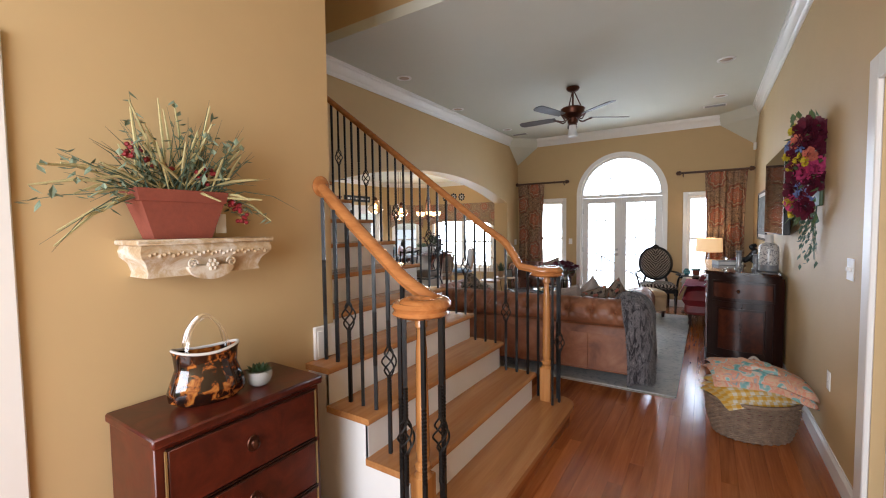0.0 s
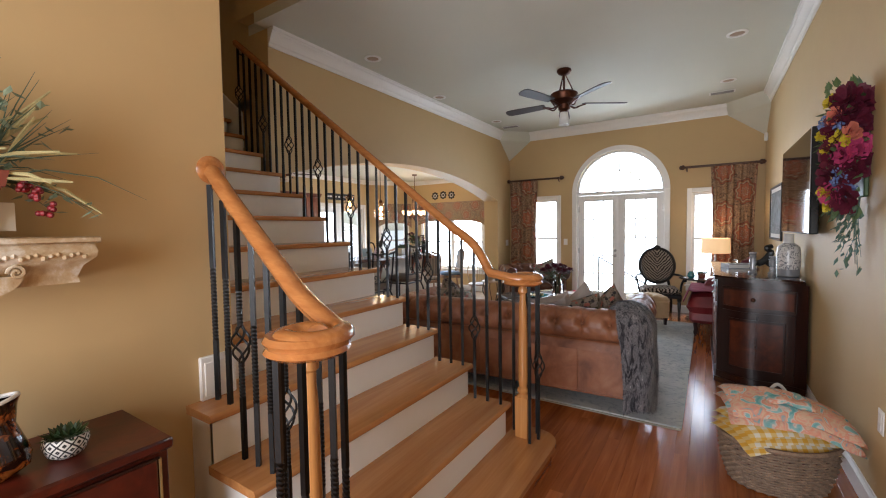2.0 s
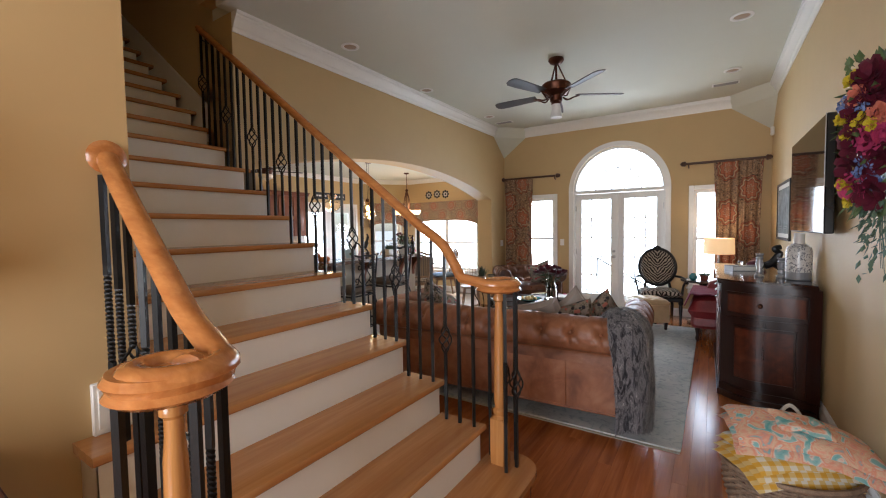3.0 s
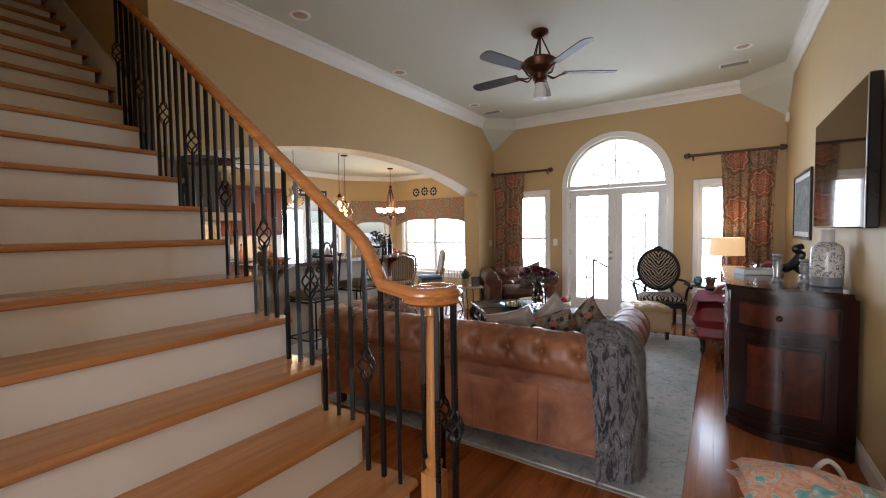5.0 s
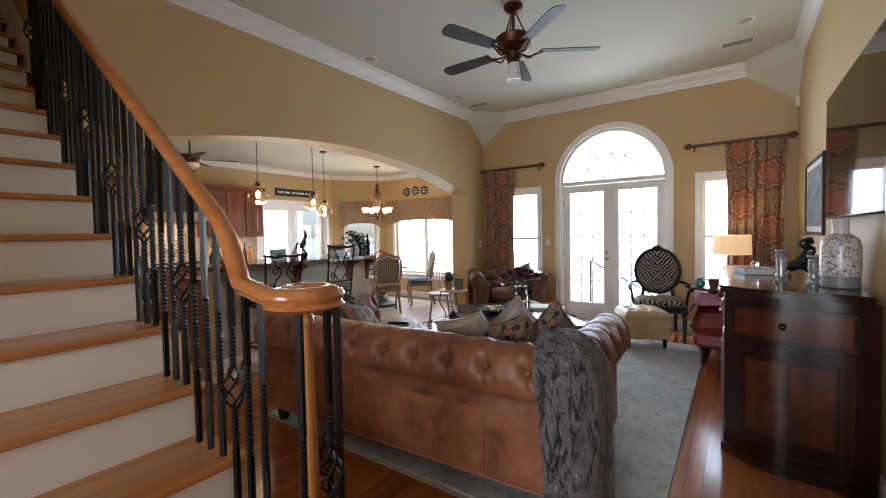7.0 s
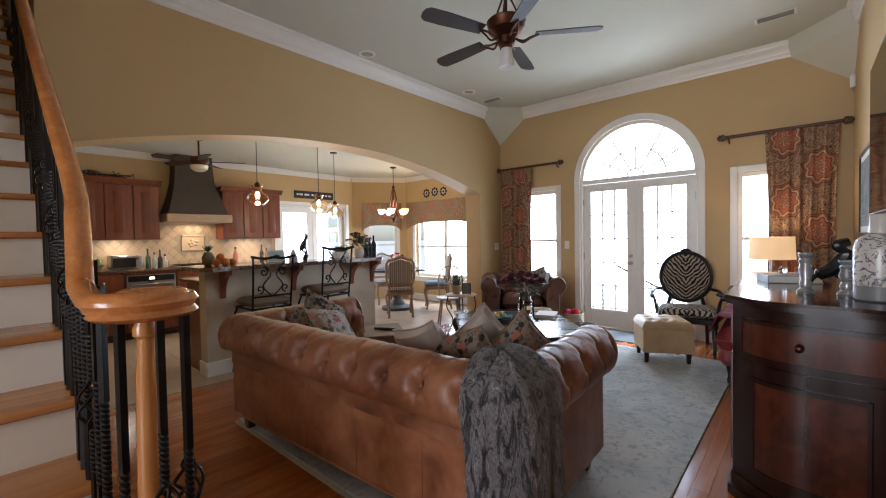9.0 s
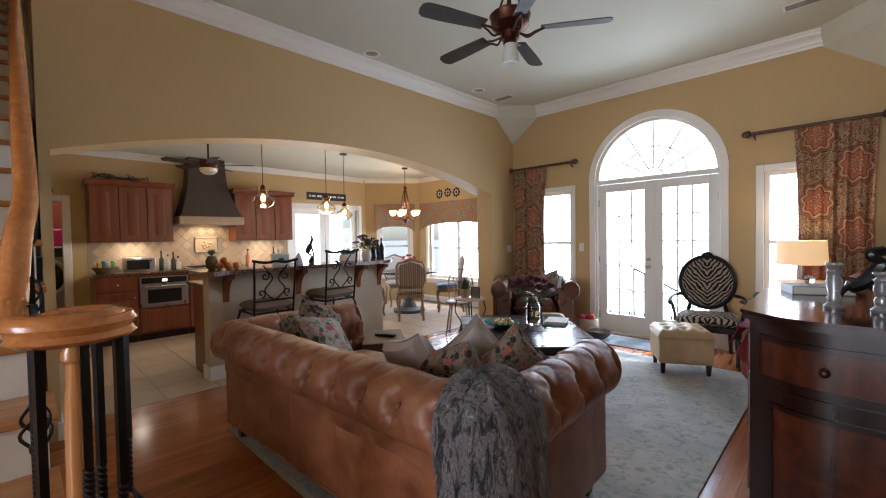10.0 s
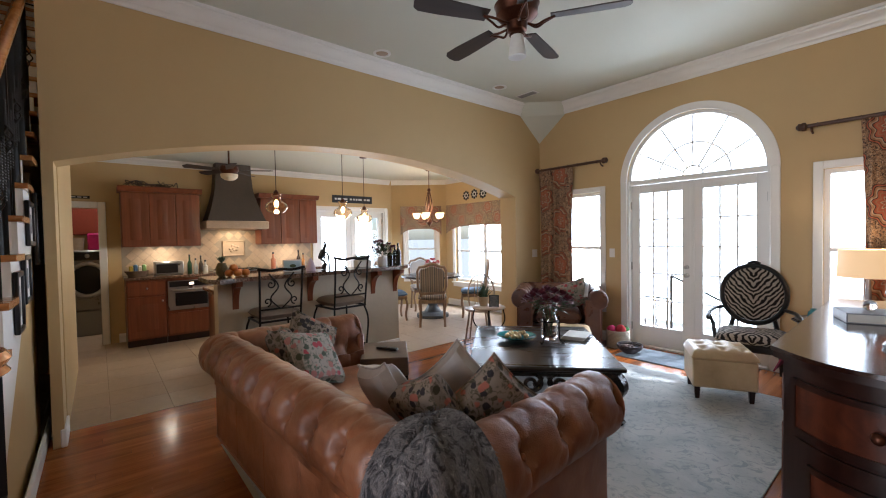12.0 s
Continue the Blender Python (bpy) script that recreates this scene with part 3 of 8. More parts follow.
# balusters: bars hung from their top, with twists and baskets
def bar(b, z0, z1, h=0.0092, turns=0.0, x=0.0, y=0.0):
    n = max(2, int(abs(turns) * 10) + 1)
    b.tube([(x, y, z0 + (z1 - z0) * i / n) for i in range(n + 1)], h * 1.35, 4, twist=turns * 2 * math.pi / n, phase=math.pi / 4)


def baluster_mesh(length, kind):
    b = MB()
    if kind == "twist":
        bar(b, -length, -length * 0.72)
        bar(b, -length * 0.72, -length * 0.38, turns=5)
        bar(b, -length * 0.38, 0)
    else:
        mid = -length * 0.52
        bar(b, -length, mid - 0.22)
        bar(b, mid - 0.22, mid - 0.075, turns=2.5)
        bar(b, mid + 0.075, mid + 0.22, turns=2.5)
        bar(b, mid + 0.22, 0)
        for q in range(4):
            pts = []
            for i in range(13):
                u = i / 12
                r = 0.007 + 0.030 * math.sin(math.pi * u)
                a = q * math.pi / 2 + u * math.pi * 1.2
                pts.append((r * math.cos(a), r * math.sin(a), mid - 0.078 + 0.156 * u))
            b.tube(pts, 0.005, 5)
        b.ball((0, 0, mid - 0.08), 0.012, 8, 6).ball((0, 0, mid + 0.08), 0.012, 8, 6)
    return b.mesh("baluster", IRON)


BAL = {}


def baluster(parent, x, y, z0, z1, kind, m=None):
    key = (round(z1 - z0, 2), kind)
    if key not in BAL:
        BAL[key] = baluster_mesh(key[0], kind)
    return part("baluster", BAL[key], IRON, parent, m=pose(x, y, z0 + key[0], 0, 0, (x * 733) % 40))


def rail_sweep(pts, w=0.031, h=0.026):
    """A moulded handrail section swept along points."""
    sec = [(-0.6, -1.0), (0.6, -1.0), (0.7, -0.55), (1.0, -0.2), (1.0, 0.25), (0.72, 0.75), (0.25, 1.0), (-0.25, 1.0), (-0.72, 0.75), (-1.0, 0.25), (-1.0, -0.2), (-0.7, -0.55)]
    b, n = MB(), len(sec)
    pts = [Vector(p) for p in pts]
    for i, p in enumerate(pts):
        d = (pts[min(i + 1, len(pts) - 1)] - pts[max(i - 1, 0)]).normalized()
        side = d.cross(Vector((0, 0, 1))).normalized()
        up = side.cross(d)
        for u, v in sec:
            b.v.append(tuple(p + side * u * w + up * v * h))
    for i in range(len(pts) - 1):
        for k in range(n):
            b.f.append((i * n + k, i * n + (k + 1) % n, (i + 1) * n + (k + 1) % n, (i + 1) * n + k))
    b.f.append(tuple(reversed(range(n))))
    b.f.append(tuple((len(pts) - 1) * n + k for k in range(n)))
    return b


def smooth_path(pts, n=10):
    """Catmull-Rom through points."""
    P = [Vector(p) for p in pts]
    P = [2 * P[0] - P[1]] + P + [2 * P[-1] - P[-2]]
    out = []
    for i in range(1, len(P) - 2):
        for j in range(n):
            t = j / n
            a, b2, c, d = P[i - 1], P[i], P[i + 1], P[i + 2]
            out.append(0.5 * ((2 * b2) + (c - a) * t + (2 * a - 5 * b2 + 4 * c - d) * t * t + (3 * b2 - a - 3 * c + d) * t ** 3))
    out.append(P[-2])
    return out


def newel_mesh(h):
    b = MB().cbox((-0.043, -0.043, 0), (0.043, 0.043, 0.27), 0.005)
    b.lathe((0, 0, 0), [(0.042, 0.27), (0.028, 0.285), (0.038, 0.30), (0.038, 0.315), (0.026, 0.33), (0.031, 0.36), (0.032, 0.42), (0.026, h - 0.16), (0.021, h - 0.10), (0.021, h - 0.06), (0.030, h - 0.05), (0.030, h - 0.03), (0.025, h - 0.02), (0.025, h)], 18)
    return b


def volute(cx, cy, z, start_angle, turn, r0=0.125, r1=0.045, n=26):
    """Points of a level spiral that winds in round a newel."""
    return [(cx + (r0 + (r1 - r0) * i / n) * math.cos(radians(start_angle + turn * i / n)), cy + (r0 + (r1 - r0) * i / n) * math.sin(radians(start_angle + turn * i / n)), z) for i in range(n + 1)]


def slope_z(x):
    """Underside of the handrail over the flight."""
    return T0Z + (T0X - x) * SR / SN + 0.832


# far rail
NF = (-0.915, 3.645)
rail = thing("stair_railing", "oak handrail on black wrought iron balusters with basket twists", "railing")
zt = 1.20
far = [(x, RY, slope_z(x) + 0.03) for x in (-3.90, -3.2, -2.4, -1.8, -1.42)] + [(-1.22, RY - 0.02, slope_z(-1.22) + 0.045), (-1.09, RY - 0.035, zt + 0.03)]
sp = volute(NF[0], NF[1], zt, -90, 400, 0.112, 0.03)
part("handrail", rail_sweep(smooth_path(far, 8) + [Vector(p) for p in sp]), OAKR, rail, "honey oak handrail ending in a volute")
part("volute_cap", MB().lathe((NF[0], NF[1], zt - 0.05), [(0.112, 0), (0.128, 0.012), (0.118, 0.026), (0.13, 0.045), (0.12, 0.062), (0.05, 0.066), (0.03, 0.06)], 32), OAKR, rail)
part("newel_post", newel_mesh(zt - 0.05 - top_z(0)), OAKN, rail, "turned oak newel post", m=pose(NF[0], NF[1], top_z(0)))
i = 0
for k in range(1, 12):
    for j in range(3):
        x = nose_x(k) - 0.05 - SN / 3 * j
        if x > -3.88:
            baluster(rail, x, RY, top_z(k), max(slope_z(x), zt - 0.005), "basket" if i % 4 == 2 else "twist")
        i += 1
for a, kd in ((-45, "twist"), (5, "basket"), (50, "twist"), (100, "basket"), (150, "twist")):
    baluster(rail, NF[0] + 0.10 * math.cos(radians(a)), NF[1] + 0.10 * math.sin(radians(a)), top_z(0), zt - 0.05, kd)
part("rail_bracket", MB().tube([(-3.87, RY, slope_z(-3.87)), (-3.87, RY + 0.01, slope_z(-3.87) - 0.06), (-3.89, 3.651, slope_z(-3.89) - 0.07)], 0.008, 6), IRON, rail)

# near rail
NN = (-0.925, 1.965)
rail2 = thing("stair_railing", "short oak handrail with volute and black wrought iron balusters", "railing")
near = [(LX + 0.012, 2.13, 1.78), (-1.52, 2.115, 1.60), (-1.25, 2.095, 1.395), (-1.10, 2.085, 1.285), (-0.94, 2.079, zt + 0.004)]
sp = volute(NN[0], NN[1], zt, 90, -400, 0.112, 0.03)
part("handrail", rail_sweep(smooth_path(near, 8) + [Vector(p) for p in sp], 0.035, 0.03), OAKR, rail2, "honey oak handrail ending in a volute")
part("volute_cap", MB().lathe((NN[0], NN[1], zt - 0.05), [(0.112, 0), (0.128, 0.012), (0.118, 0.026), (0.13, 0.045), (0.12, 0.062), (0.05, 0.066), (0.03, 0.06)], 32), OAKR, rail2)
part("rosette", MB().lathe((LX, 2.13, 1.785), [(0.058, 0), (0.062, 0.008), (0.05, 0.02), (0.03, 0.026)], 20, Matrix.Rotation(radians(90), 4, "Y")), OAKR, rail2, "round oak wall rosette")
part("newel_post", newel_mesh(zt - 0.05 - top_z(0)), OAKN, rail2, "turned oak newel post", m=pose(NN[0], NN[1], top_z(0)))
i = 0
for k in range(1, 4):
    for j in range(3):
        x = nose_x(k) - 0.05 - SN / 3 * j
        zr = 1.75 + (1.37 - 1.75) * (x - LX) / (-1.25 - LX) if x < -1.25 else zt + 0.01 + (1.37 - zt) * (-0.94 - x) / 0.31
        if x > LX + 0.02:
            baluster(rail2, x, 2.10, top_z(k), zr, "basket" if i % 3 == 2 else "twist")
        i += 1
for a, kd in ((-160, "twist"), (-100, "basket"), (-50, "twist"), (0, "basket"), (50, "twist")):
    baluster(rail2, NN[0] + 0.10 * math.cos(radians(a)), NN[1] + 0.10 * math.sin(radians(a)), top_z(0), zt - 0.05, kd)

# ---- fabrics and special materials ----
def medallion(name, ground, cream, coral, tan, ax=0, su=0.56, sv=0.68):
    """A woven damask: staggered ogee medallions over a fine scrolling ground; ax is the object's across axis, z up."""
    k = Nodes(name)
    sep = k.t.nodes.new("ShaderNodeSeparateXYZ")
    k.link(k.tc.outputs["Object"], sep.inputs[0])
    u, v = k.math("DIVIDE", sep.outputs[ax], su), k.math("DIVIDE", sep.outputs[2], sv)

    def cell(du, dv):
        a = k.math("SUBTRACT", k.math("FRACT", k.math("ADD", u, du)), 0.5)
        b2 = k.math("SUBTRACT", k.math("FRACT", k.math("ADD", v, dv)), 0.5)
        w = k.math("MULTIPLY", k.math("SINE", k.math("MULTIPLY", k.math("ARCTAN2", b2, a), 8.0)), 0.025)
        return k.math("ADD", k.math("SQRT", k.math("ADD", k.math("POWER", k.math("MULTIPLY", a, 1.15), 2.0), k.math("POWER", k.math("MULTIPLY", b2, 1.0), 2.0))), w)
    d = k.math("MINIMUM", cell(0, 0), cell(0.5, 0.5))
    med = k.ramp(d, [(0.0, tan), (0.03, coral), (0.06, ground), (0.07, cream), (0.09, coral), (0.14, tan), (0.155, coral), (0.19, ground), (0.20, cream), (0.22, tan), (0.25, ground), (0.26, coral), (0.28, ground)], "CONSTANT")
    line = k.math("ABSOLUTE", k.math("SUBTRACT", k.noise(k.coords(), 17, 4, 0.6, 2.2), 0.5))
    fine = k.math("ABSOLUTE", k.math("SUBTRACT", k.noise(k.coords((1, 1, 0.8)), 44, 3, 0.6, 1.5), 0.5))
    scroll = k.mix(k.ramp(fine, [(0.03, (1, 1, 1)), (0.06, (0, 0, 0))]), k.ramp(line, [(0.0, cream), (0.018, cream), (0.035, tan), (0.055, ground)]), tan)
    c = k.mix(k.ramp(d, [(0.285, (0, 0, 0)), (0.30, (1, 1, 1))]), med, scroll)
    c = k.mix(0.35, c, k.mix(k.noise(k.coords(), 60, 3), (0.25, 0.22, 0.2), (1, 1, 1)), "MULTIPLY")
    k.bump(k.noise(k.coords(), 400, 2), 0.1, 0.002)
    return k.done(c, 0.9, 0, 0.15)


DAMASK = medallion("damask_curtain", (0.045, 0.036, 0.038), (0.58, 0.45, 0.31), (0.46, 0.15, 0.085), (0.42, 0.25, 0.14))
VALANCE = medallion("damask_valance", (0.20, 0.165, 0.13), (0.52, 0.43, 0.29), (0.40, 0.14, 0.085), (0.36, 0.24, 0.14), 0, 0.50, 0.46)


def leather(name, dark, mid, light, rough=0.36):
    k = Nodes(name)
    v = k.coords()
    c = k.ramp(k.noise(v, 4.5, 6, 0.6, 0.4), [(0.28, dark), (0.5, mid), (0.75, light)])
    vo = k.t.nodes.new("ShaderNodeTexVoronoi")
    vo.inputs["Scale"].default_value = 260
    k.link(v, vo.inputs["Vector"])
    k.bump(k.math("ADD", vo.outputs["Distance"], k.math("ADD", k.math("MULTIPLY", k.noise(v, 22, 5, 0.6), 2.0), k.math("MULTIPLY", k.noise(v, 9, 5, 0.65, 1.5), 4.0))), 0.22, 0.006)
    oi = k.t.nodes.new("ShaderNodeObjectInfo")
    hs = k.t.nodes.new("ShaderNodeHueSaturation")
    k.link(k.math("MULTIPLY_ADD", oi.outputs["Random"], 0.3, 1.0), hs.inputs["Value"])
    k.link(c, hs.inputs["Color"])
    return k.done(hs.outputs[0], k.math("MULTIPLY_ADD", k.noise(v, 7, 4), 0.25, rough - 0.12), 0, 0.5, 0.08)


LEATHER = leather("tan_leather", (0.115, 0.038, 0.016), (0.235, 0.088, 0.038), (0.36, 0.165, 0.085), 0.40)
LEATHERD = leather("dark_leather", (0.06, 0.02, 0.012), (0.10, 0.038, 0.02), (0.15, 0.065, 0.035), 0.3)
LEATHERR = leather("red_leather", (0.10, 0.008, 0.01), (0.17, 0.015, 0.018), (0.22, 0.03, 0.03), 0.32)
CREAML = leather("cream_leather", (0.42, 0.30, 0.16), (0.52, 0.39, 0.22), (0.60, 0.47, 0.29), 0.4)


def stripes(name, stops, axis, scale, rough=0.9, warp=0.3):
    k = Nodes(name)
    s = [0.6, 0.6, 0.6]
    s[axis] = scale
    c = k.ramp(k.noise(k.coords(tuple(s)), 1.0, 5, 0.7, warp), stops)
    c = k.mix(0.5, c, k.mix(k.noise(k.coords(), 150, 3, 0.7), (0.3, 0.3, 0.3), (1, 1, 1)), "MULTIPLY")
    k.bump(k.noise(k.coords(), 120, 4, 0.7), 0.5, 0.01)
    return k.done(c, rough, 0, 0.1)


k = Nodes("mottled_faux_fur")
c = k.ramp(k.noise(k.coords((34, 34, 9)), 1.0, 6, 0.70, 1.2), [(0.36, (0.018, 0.017, 0.022)), (0.46, (0.085, 0.080, 0.088)), (0.53, (0.28, 0.26, 0.265)), (0.58, (0.11, 0.10, 0.11)), (0.68, (0.60, 0.57, 0.56))])
c = k.mix(0.6, c, k.mix(k.noise(k.coords(), 90, 3, 0.7), (0.15, 0.15, 0.16), (1, 1, 1)), "MULTIPLY")
k.bump(k.noise(k.coords(), 120, 4, 0.7), 0.5, 0.01)
k.b.inputs["Sheen Weight"].default_value, k.b.inputs["Sheen Roughness"].default_value = 0.3, 0.45
FUR = k.done(c, 0.85, 0, 0.2)


def zebra():
    k = Nodes("zebra_fabric")
    wv = k.t.nodes.new("ShaderNodeTexWave")
    wv.bands_direction = "DIAGONAL"
    wv.inputs["Scale"].default_value, wv.inputs["Distortion"].default_value = 12.0, 5.5
    wv.inputs["Detail"].default_value, wv.inputs["Detail Scale"].default_value = 2.0, 1.2
    sep = k.t.nodes.new("ShaderNodeSeparateXYZ")
    k.link(k.tc.outputs["Object"], sep.inputs[0])
    cb = k.t.nodes.new("ShaderNodeCombineXYZ")
    k.link(k.math("ABSOLUTE", sep.outputs[0]), cb.inputs[0])
    k.link(sep.outputs[1], cb.inputs[1])
    k.link(k.math("MULTIPLY", sep.outputs[2], -1.0), cb.inputs[2])
    k.link(cb.outputs[0], wv.inputs["Vector"])
    c = k.ramp(wv.outputs["Fac"], [(0.44, (0.012, 0.010, 0.010)), (0.60, (0.34, 0.29, 0.24))])
    k.bump(k.noise(k.coords(), 300, 2), 0.1, 0.002)
    return k.done(c, 0.85, 0, 0.2)


ZEBRA = zebra()


def floral(name, ground, petals, leaf, scale=20.0):
    k = Nodes(name)
    vo = k.t.nodes.new("ShaderNodeTexVoronoi")
    vo.inputs["Scale"].default_value = scale
    k.link(k.coords(), vo.inputs["Vector"])
    hue = k.ramp(vo.outputs["Color"], [(0.0, petals[0]), (0.35, petals[1]), (0.6, leaf), (0.8, petals[0])], "CONSTANT")
    blob = k.math("ADD", vo.outputs["Distance"], k.math("MULTIPLY", k.noise(k.coords(), 40, 3), 0.5))
    c = k.mix(k.ramp(blob, [(0.60, (0, 0, 0)), (0.68, (1, 1, 1))]), hue, k.mix(k.ramp(k.noise(k.coords(), 32, 4, 0.6, 1.0), [(0.5, (0, 0, 0)), (0.6, (1, 1, 1))]), ground, mul(leaf, 1.4)))
    k.bump(k.noise(k.coords(), 300, 2), 0.1, 0.002)
    return k.done(c, 0.9, 0, 0.15)


FLORAL = floral("floral_tapestry", (0.23, 0.18, 0.14), ((0.34, 0.12, 0.085), (0.035, 0.03, 0.032)), (0.06, 0.05, 0.032), 22)
FLORAL2 = floral("floral_cream", (0.34, 0.30, 0.255), ((0.36, 0.07, 0.085), (0.36, 0.16, 0.14)), (0.08, 0.095, 0.07), 18)
GREYSATIN = plain("grey_satin", (0.36, 0.31, 0.28), 0.45, 0, 0.12, 5, 300, 0.05)


def rug_material():
    k = Nodes("faded_blue_grey_rug")
    v = k.coords()
    c = k.ramp(k.noise(v, 2.2, 6, 0.65, 0.5), [(0.3, (0.40, 0.42, 0.43)), (0.5, (0.54, 0.55, 0.54)), (0.7, (0.64, 0.63, 0.60))])
    c = k.mix(k.ramp(k.noise(v, 9, 5, 0.7, 2.0), [(0.52, (0, 0, 0)), (0.6, (0.55, 0.55, 0.55))]), c, (0.25, 0.29, 0.32))
    c = k.mix(0.4, c, k.mix(k.noise(k.coords((1, 3, 1)), 110, 3, 0.7), (0.45, 0.45, 0.45), (1, 1, 1)), "MULTIPLY")
    k.bump(k.noise(v, 180, 3, 0.7), 0.5, 0.006)
    return k.done(c, 0.95, 0, 0.1)


RUG = rug_material()
MAHOG = wood("dark_mahogany", (0.007, 0.002, 0.0015), (0.030, 0.008, 0.0045), 2, 0.30, 0.05)
MAHOGF = wood("figured_mahogany", (0.022, 0.005, 0.003), (0.13, 0.032, 0.012), 2, 0.30, 0.05, figure=0.55)
CHERRY = wood("red_mahogany_veneer", (0.022, 0.003, 0.0018), (0.13, 0.019, 0.007), 1, 0.34, 0.08, figure=0.6)
BLACKW = wood("black_brown_wood", (0.010, 0.007, 0.006), (0.028, 0.019, 0.014), 0, 0.28, 0.2)
KCAB = wood("kitchen_cherry", (0.115, 0.028, 0.010), (0.245, 0.068, 0.022), 2, 0.35, 0.15)
BRONZE = plain("aged_copper_bronze", (0.12, 0.045, 0.025), 0.38, 0.85, 0.35, 10, 150, 0.1)
BLADE = wood("walnut_blade", (0.02, 0.012, 0.009), (0.05, 0.032, 0.025), 0, 0.58)
WICKER = plain("brown_wicker", (0.34, 0.23, 0.15), 0.7, 0, 0.45, 25, 200, 0.2)
WICKERW = plain("white_wicker", (0.55, 0.48, 0.38), 0.7, 0, 0.2, 25, 200, 0.2)
WHITEC = plain("white_ceramic", (0.62, 0.60, 0.57), 0.2, 0, 0.03)
TEAL = plain("teal_glaze", (0.05, 0.22, 0.24), 0.15, 0, 0.15, 12, 90, 0.02)
LEAF = plain("green_leaf", (0.055, 0.10, 0.035), 0.5, 0, 0.4, 40, 200, 0.1)
LEAFG = plain("grey_green_leaf", (0.12, 0.19, 0.13), 0.6, 0, 0.35, 40, 200, 0.1)
STRAW = plain("straw_stem", (0.60, 0.53, 0.25), 0.7, 0, 0.35, 40, 200, 0.1)
TERRA = plain("red_terracotta", (0.26, 0.065, 0.038), 0.7, 0, 0.2, 8, 120, 0.1)
BURG = plain("burgundy_petal", (0.13, 0.008, 0.028), 0.6, 0, 0.4, 40, 200, 0.1)
PINK = plain("pink_petal", (0.50, 0.05, 0.15), 0.6, 0, 0.3, 40, 200, 0.1)
BLUEP = plain("blue_petal", (0.17, 0.23, 0.46), 0.6, 0, 0.3, 40, 200, 0.1)
YELLOW = plain("yellow_petal", (0.62, 0.48, 0.02), 0.6, 0, 0.3, 40, 200, 0.1)
RED = plain("red_berry", (0.28, 0.012, 0.02), 0.4, 0, 0.3, 40, 200, 0.05)
CLEAR = glass("clear_glass")
BLACK = plain("black_satin", (0.006, 0.006, 0.007), 0.3, 0, 0.1)
PAPER = plain("white_paper", (0.7, 0.68, 0.64), 0.8, 0, 0.04)

# ---- living room ----
rug = thing("rug", "faded blue grey woven rug on the oak floor", "rug")
part("rug_field", MB().cbox((-2.77, 4.61, 0.001), (-0.06, 8.48, 0.014), 0.004), RUG, rug)
rnd = random.Random(3)
fr = MB()
for i in range(330):
    x = -2.76 + 2.69 * i / 329
    for y, s in ((4.61, -1), (8.48, 1)):
        fr.box((x - 0.003, min(y, y + s * 0.03), 0.001), (x + 0.003, max(y, y + s * (0.03 + 0.008 * rnd.random())), 0.005))
tagged(part("fringe", fr, plain("cream_fringe", (0.5, 0.46, 0.38), 0.9), rug, "cream knotted fringe", False), kind="stuff")
solo("doormat", MB().cbox((-1.95, 8.72, 0.001), (-0.95, 9.25, 0.012), 0.004), plain("slate_mat", (0.17, 0.20, 0.235), 0.95, 0, 0.2, 30, 300, 0.4), "slate blue doormat before the french doors", "doormat")


def tuft(d2, depth, w):
    return depth * math.exp(-d2 / (w * w))


def roll_profile(r, cz, cy, z0, zs, yin):
    """Section of a rolled back or arm: outside face up, round the roll, down the inside. Returns points (y, z, nearness to the roll's front)."""
    p = [(0.0, z0), (0.0, (z0 + cz - r) * 0.5), (0.0, cz - r * 0.75)]
    for i in range(13):
        a = radians(215 - i * 20)
        p.append((cy + r * math.cos(a), cz + r * math.sin(a)))
    p += [(yin, cz - r * 0.9), (yin + 0.015, (cz + zs) / 2), (yin, zs)]
    return p


